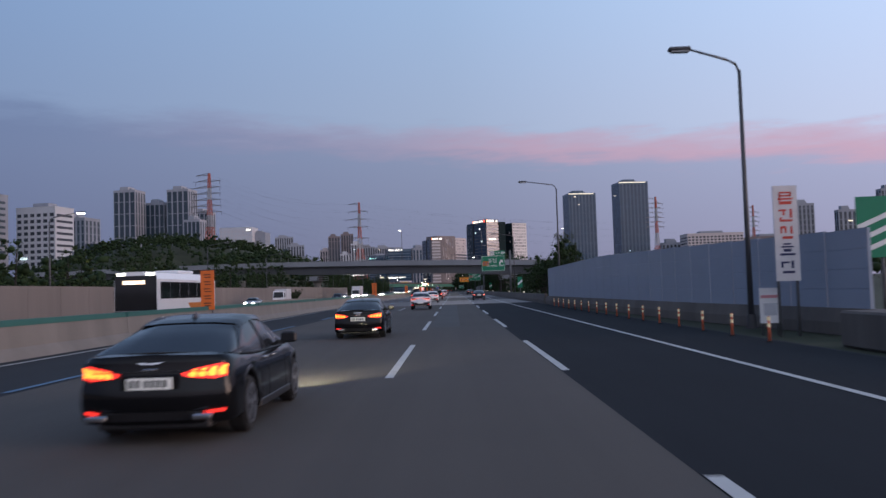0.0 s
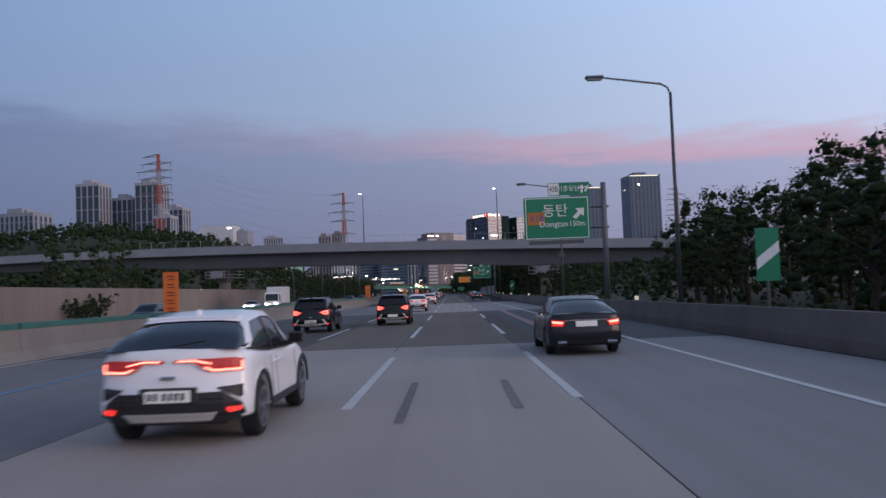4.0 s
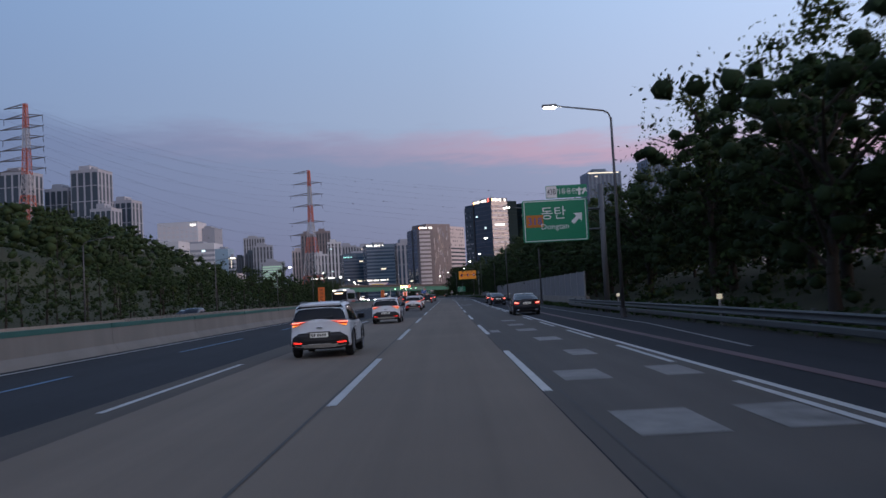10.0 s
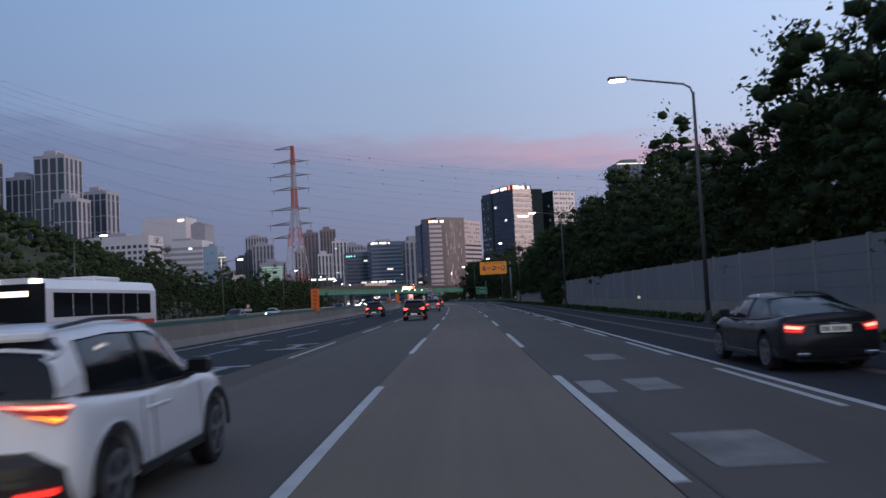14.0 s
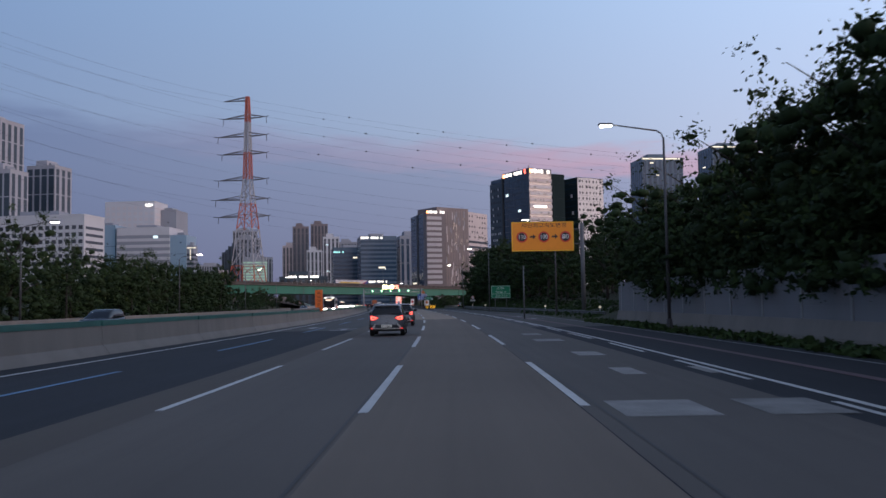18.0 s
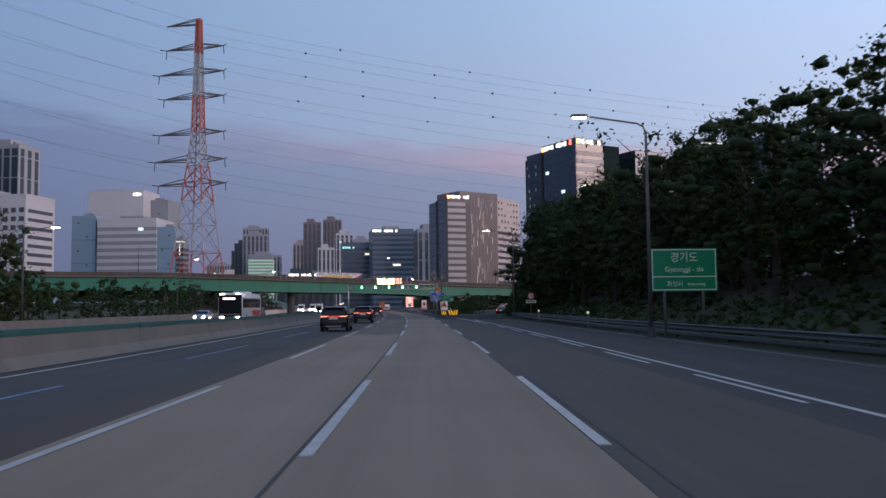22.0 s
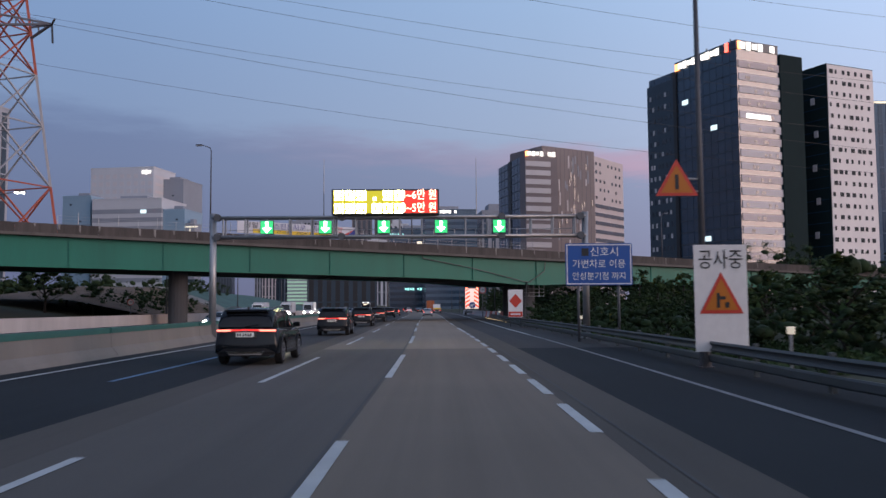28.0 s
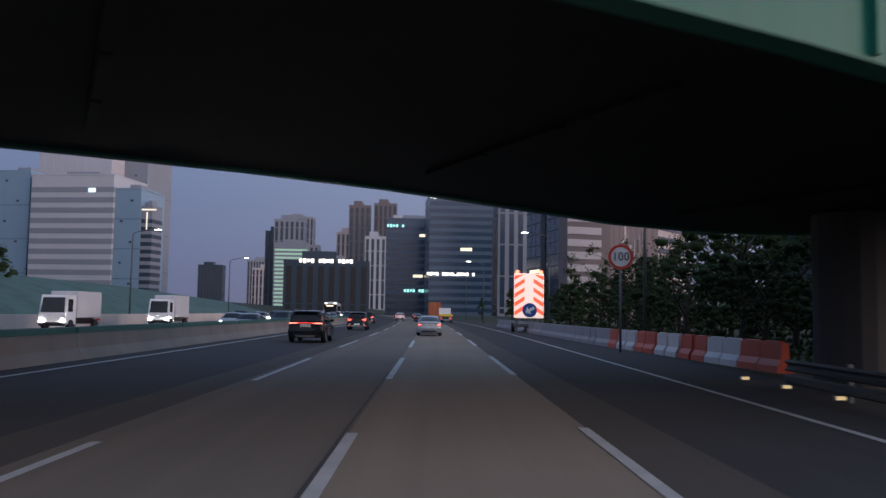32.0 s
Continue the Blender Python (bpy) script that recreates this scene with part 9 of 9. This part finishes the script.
CARS = {}
CARS["sedan"] = park(make_car("black executive sedan with glowing amber tail lamps", "sedan", BLACK, "sedan_wide"), 11.5, -4.05)
CARS["coupe"] = park(make_car("white coupe-backed crossover with thin red lamps", "coupe_suv", WHITE, "c_shape"), 224.1, -3.45)
CARS["white"] = park(make_car("white crossover with black lower bumper and roof rails", "suv", PEARL, "angular", rails=True), 359.3, -3.6)
CARS["benz"] = park(make_car("dark grey sedan with red tail lamps in the exit lane", "sedan", DGREY, "sedan_red"), 365.0, 6.25)
CARS["nexo"] = park(make_car("grey crossover with bright triangular tail lamps", "suv", GREY, "triangle", low=False), 548.7, -3.5)
CARS["big"] = park(make_car("black large sport utility with a red light bar", "big_suv", BLUEBLK, "bars", rails=True), 763.3, -6.4)
for s, lat in ((647.6, -6.65), (677.0, -6.4), (790.5, -6.9), (815.5, -6.9), (840.0, -6.9), (882.0, -7.5)):
    copy_thing(CARS["big"], stand(s, lat, 0.012, 0))
copy_thing(CARS["sedan"], stand(33.1, -4.05, 0.012, 0))
for s in (115.5, 183.0, 243.9):
    copy_thing(CARS["coupe"], stand(s, -3.75 if s > 240 else -3.5, 0.012, 0))
for s, lat in ((290.0, -3.7), (319.7, -3.8), (377.3, -3.85)):
    copy_thing(CARS["white"], stand(s, lat, 0.012, 0))
for s, lat in ((322.3, 5.65), (387.2, 6.75)):
    copy_thing(CARS["benz"], stand(s, lat, 0.012, 0))
for s, lat in ((482.8, -3.8), (529.5, -3.55)):
    copy_thing(CARS["nexo"], stand(s, lat, 0.012, 0))
CARS["silver"] = park(make_car("silver sedan with red tail lamps in the through lane", "sedan", SILVER, "sedan_red"), 899, -0.9)
CARS["dark"] = park(make_car("dark crossover with red lamps in the bus lane", "suv", BLUEBLK, "triangle", rails=True), 146, -7.0)


far_suv = make_car("dark crossover with red lamps driving ahead", "suv", BLUEBLK, "triangle", simple=True)
far_sedan = make_car("dark sedan with red tail lamps driving ahead", "sedan", DGREY, "sedan_red", simple=True)
far_pale = make_car("pale crossover with red lamps driving ahead", "coupe_suv", PEARL, "c_shape", simple=True)
for ob, places in ((far_suv, ((958, -9.4, 0), (1062, -5.0, 0), (440, -4.1, 0), (462, -9.6, 0), (152, -3.5, 0), (244, -8.9, 0), (594, -7.2, 0), (735, -6.3, 0), (915, -7.6, 0))), (far_sedan, ((1012, -1.4, 0), (736, 15.6, -16), (1090, 1.0, 0), (127, 3.2, 0), (266, 4.6, 0))), (far_pale, ((1000, -5.2, 0), (78, -3.5, 0)))):
    for k, (s, lat, turn) in enumerate(places):
        if k == 0:
            park(ob, s, lat, turn)
        else:
            copy_thing(ob, stand(s, lat, 0.012, turn))


def lorry(label, s, lat, cargo, turn=0.0, oncoming=False, flat=False, length=6.0, h=3.3, w=2.3):
    """A cab-over lorry: cab, chassis, box or flat bed, wheels and lamps. Its y runs forward from the tail."""
    ob = thing("lorry", label, "lorry", at=stand(s, lat, 0.0, turn))
    if flat:
        part("bed", block(-w / 2, 0, 0.95, w / 2, length, 1.1, 0.02), STEEL_DARK, ob)
        for x in (-w / 2, w / 2 - 0.05):
            part("side_board", block(x, 0.05, 1.1, x + 0.05, length - 0.05, 1.5, 0.01), cargo, ob)
        part("tail_board", block(-w / 2, 0, 1.1, w / 2, 0.05, 1.5, 0.01), cargo, ob)
    else:
        part("box", block(-w / 2, 0, 0.95, w / 2, length, h, 0.04), cargo, ob)
        for x in (-w / 4, w / 4):
            part("rear_door", block(x - w / 4 + 0.04, -0.03, 1.05, x + w / 4 - 0.04, 0.0, h - 0.12, 0.01), cargo, ob)
        part("door_bar", block(-0.03, -0.06, 1.0, 0.03, -0.03, h - 0.1), STEEL, ob)
    part("chassis", block(-0.5, 0.1, 0.55, 0.5, length + 1.6, 0.95), TRIM_BLACK, ob)
    cab_h = min(h - 0.3, 2.6)
    b = bmesh.new()
    y0 = length + 0.12
    pts = [(y0, 0.5), (y0 + 1.75, 0.5), (y0 + 1.8, 1.25), (y0 + 1.45, cab_h), (y0, cab_h)]
    vl = [b.verts.new((-w / 2 + 0.08, y, z)) for y, z in pts]
    vr = [b.verts.new((w / 2 - 0.08, y, z)) for y, z in pts]
    for i in range(5):
        b.faces.new((vl[i], vl[(i + 1) % 5], vr[(i + 1) % 5], vr[i]))
    b.faces.new(vl)
    b.faces.new(vr[::-1])
    cab = part("cab", b, WHITE, ob)
    b = bmesh.new()
    f = [(-w / 2 + 0.16, y0 + 1.775, 1.35), (w / 2 - 0.16, y0 + 1.775, 1.35), (w / 2 - 0.22, y0 + 1.50, cab_h - 0.18), (-w / 2 + 0.22, y0 + 1.50, cab_h - 0.18)]
    b.faces.new([b.verts.new((x, y + 0.03, z)) for x, y, z in f])
    part("windscreen", b, CAR_GLASS, cab)
    for x in (-w / 2 + 0.07, w / 2 - 0.09):
        part("side_window", block(x, y0 + 0.55, 1.4, x + 0.02, y0 + 1.35, cab_h - 0.3), CAR_GLASS, cab)
    for x in (-0.75, 0.75):
        part("headlamp", disc(bmesh.new(), x, 0.75, 0.13, y0 + 1.74, y0 + 1.83, 14), HEAD_LIT if oncoming else CHROME, cab)
    part("front_bumper", block(-w / 2 + 0.06, y0 + 1.6, 0.4, w / 2 - 0.06, y0 + 1.86, 0.66, 0.03), TRIM_BLACK, ob)
    for y in (0.9, y0 + 0.9):
        for x in (-w / 2 + 0.14, w / 2 - 0.14):
            part("wheel", rod(bmesh.new(), (x - 0.13, y, 0.42), (x + 0.13, y, 0.42), 0.42, sides=20), RUBBER, ob)
    for x in (-w / 2 + 0.25, w / 2 - 0.25):
        part("tail_lamp", block(x - 0.18, -0.08, 0.72, x + 0.18, -0.02, 0.86, 0.01), TAIL_RED if not oncoming else TAIL_DIM, ob)
    part("rear_guard", block(-w / 2 + 0.1, -0.02, 0.45, w / 2 - 0.1, 0.06, 0.6, 0.01), STEEL, ob)
    return ob


BOX_WHITE = mat("lorry_box_white", (0.55, 0.55, 0.57), 0.5, vary=0.1, scale=0.5)
BOX_ORANGE = mat("lorry_box_orange", (0.38, 0.10, 0.03), 0.6, vary=0.2, scale=0.6)
lorry("flatbed lorry with amber tail lamps in the next lane", 985, 3.0, SIGN_YELLOW, flat=True, length=4.8)
lorry("container lorry with an orange box in the next lane", 1015, 2.2, BOX_ORANGE, length=7.5, h=3.9, w=2.45)
lorry("white oncoming box lorry with a blue and white body", 241, -27.5, BOX_WHITE, 180, True, length=6.6, h=3.5)
lorry("small oncoming white box lorry with headlamps lit", 902, -27.5, BOX_WHITE, 180, True, length=4.4, h=2.9, w=2.0)
lorry("small oncoming white box lorry with headlamps lit", 921, -26.0, BOX_WHITE, 180, True, length=4.6, h=3.0, w=2.0)
lorry("small oncoming white box lorry with headlamps lit", 893, -31.0, BOX_WHITE, 180, True, length=4.4, h=2.8, w=2.0)
lorry("small oncoming white box lorry with headlamps lit", 141, -28.5, BOX_WHITE, 180, True, length=4.0, h=2.7, w=1.9)


def coach(label, s, lat, stripe, turn=180):
    """A touring coach: rounded shell, glazed front and flanks, roof units, wheels and lamps. Its y runs forward from the tail."""
    ob = thing("coach", label, "bus", at=stand(s, lat, 0.0, turn))
    w, L, h = 2.48, 11.8, 3.35
    prof = [(-w / 2, 0.35), (w / 2, 0.35), (w / 2, 2.9), (w / 2 - 0.18, h - 0.06), (w / 2 - 0.5, h), (-w / 2 + 0.5, h), (-w / 2 + 0.18, h - 0.06), (-w / 2, 2.9)]
    part("shell", prism(prof, L), WHITE, ob)
    for x in (-w / 2 - 0.012, w / 2):
        for k in range(6):
            part("side_window", block(x, 0.8 + k * 1.75, 1.75, x + 0.012, 0.8 + k * 1.75 + 1.68, 2.75), CAR_GLASS, ob)
        part("stripe", prism([(0.3, 0.8), (5.0, 0.8), (6.2, 1.45), (0.3, 1.45)], 0.012), stripe, ob, at=Matrix.Translation((x, 0, 0)) @ Matrix.Rotation(radians(90), 4, "Z") @ Matrix.Translation((0, -0.012, 0)))
    for y, nm in ((L, "windscreen"), (-0.02, "rear_window")):
        part(nm, block(-w / 2 + 0.03, y, 1.1 if y > 1 else 1.9, w / 2 - 0.03, y + 0.02, 3.12, 0.0), CAR_GLASS, ob)
    part("front_mask", block(-w / 2 + 0.01, L, 0.4, w / 2 - 0.01, L + 0.03, 1.08, 0.0), TRIM_BLACK, ob)
    part("destination_strip", block(-0.55, L + 0.022, 2.62, 0.75, L + 0.04, 2.84), lamp_mat("destination_lit", (1.0, 0.72, 0.5), 2.2), ob, "glowing destination strip")
    for x in (-0.85, 0.85):
        part("headlamp", block(x - 0.2, L + 0.03, 0.66, x + 0.2, L + 0.06, 0.82, 0.01), HEAD_LIT, ob)
        part("roof_marker", block(x - 0.25, L - 0.05, h - 0.22, x + 0.25, L + 0.04, h - 0.06, 0.01), lamp_mat("marker_lamp", (1.0, 0.95, 0.8), 4.0), ob)
    part("roof_unit", block(-0.8, 3.5, h, 0.8, 6.5, h + 0.2, 0.06), WHITE, ob)
    for y in (2.4, 9.0):
        for x in (-w / 2 + 0.16, w / 2 - 0.16):
            part("wheel", rod(bmesh.new(), (x - 0.17, y, 0.48), (x + 0.17, y, 0.48), 0.48, sides=22), RUBBER, ob)
    for x in (-1.0, 1.0):
        part("tail_lamp", block(x - 0.12, -0.03, 0.9, x + 0.12, 0.0, 1.3, 0.01), TAIL_RED, ob)
    return ob


coach("white oncoming coach with an orange flank stripe", 61, -18.8, SIGN_ORANGE)
coach("white oncoming coach with a red flank stripe", 415, -17.6, SIGN_RED)
coach("dark-windowed oncoming coach with a red flank stripe", 690, -20.5, SIGN_RED)
coach("oncoming city bus among the traffic", 1010, -18.5, SIGN_RED)

# oncoming cars with headlamps lit
onc = make_car("oncoming pale car with headlamps lit", "sedan", SILVER, "plain", front=True, simple=True)
onc["group"] = "oncoming traffic"
park(onc, 128, -30.5, 180)
onc2 = make_car("oncoming dark crossover with headlamps lit", "suv", DGREY, "plain", front=True, simple=True)
onc2["group"] = "oncoming traffic"
park(onc2, 172, -24, 180)
rnd = random.Random(31)
spots = [(236, -31), (305, -24), (300, -31.5), (352, -26), (366, -31), (480, -29), (512, -31), (543, -23.5), (700, -28), (715, -23.5), (812, -19), (838, -22), (904, -15.0), (922, -15.6), (914, -18.6), (936, -15.2), (943, -18.4), (951, -15.6)]
for s in np.arange(958, 1130, 9.5):
    for lat in (-16.5, -20.2, -24.0, -27.8):
        if rnd.random() < 0.42:
            spots.append((s + rnd.uniform(-3, 3), lat))
for k, (s, lat) in enumerate(spots):
    copy_thing((onc, onc2)[k % 2], stand(s, lat, -0.008, 180))

# headlamp pools that cars throw ahead of themselves
for key, sp in (("sedan", 90), ("coupe", 60), ("nexo", 50), ("big", 25), ("white", 50)):
    base = CARS[key].matrix_basis
    la = new("headlamp_beam", bpy.data.lights.new("headlamp_beam", "SPOT"))
    la.data.energy, la.data.color, la.data.spot_size, la.data.spot_blend, la.data.shadow_soft_size = sp * 14, (1.0, 0.9, 0.66), radians(70), 0.7, 0.15
    la.matrix_world = base @ look((0.2, 4.0, 0.66), (0.9, 12.0, -0.6))
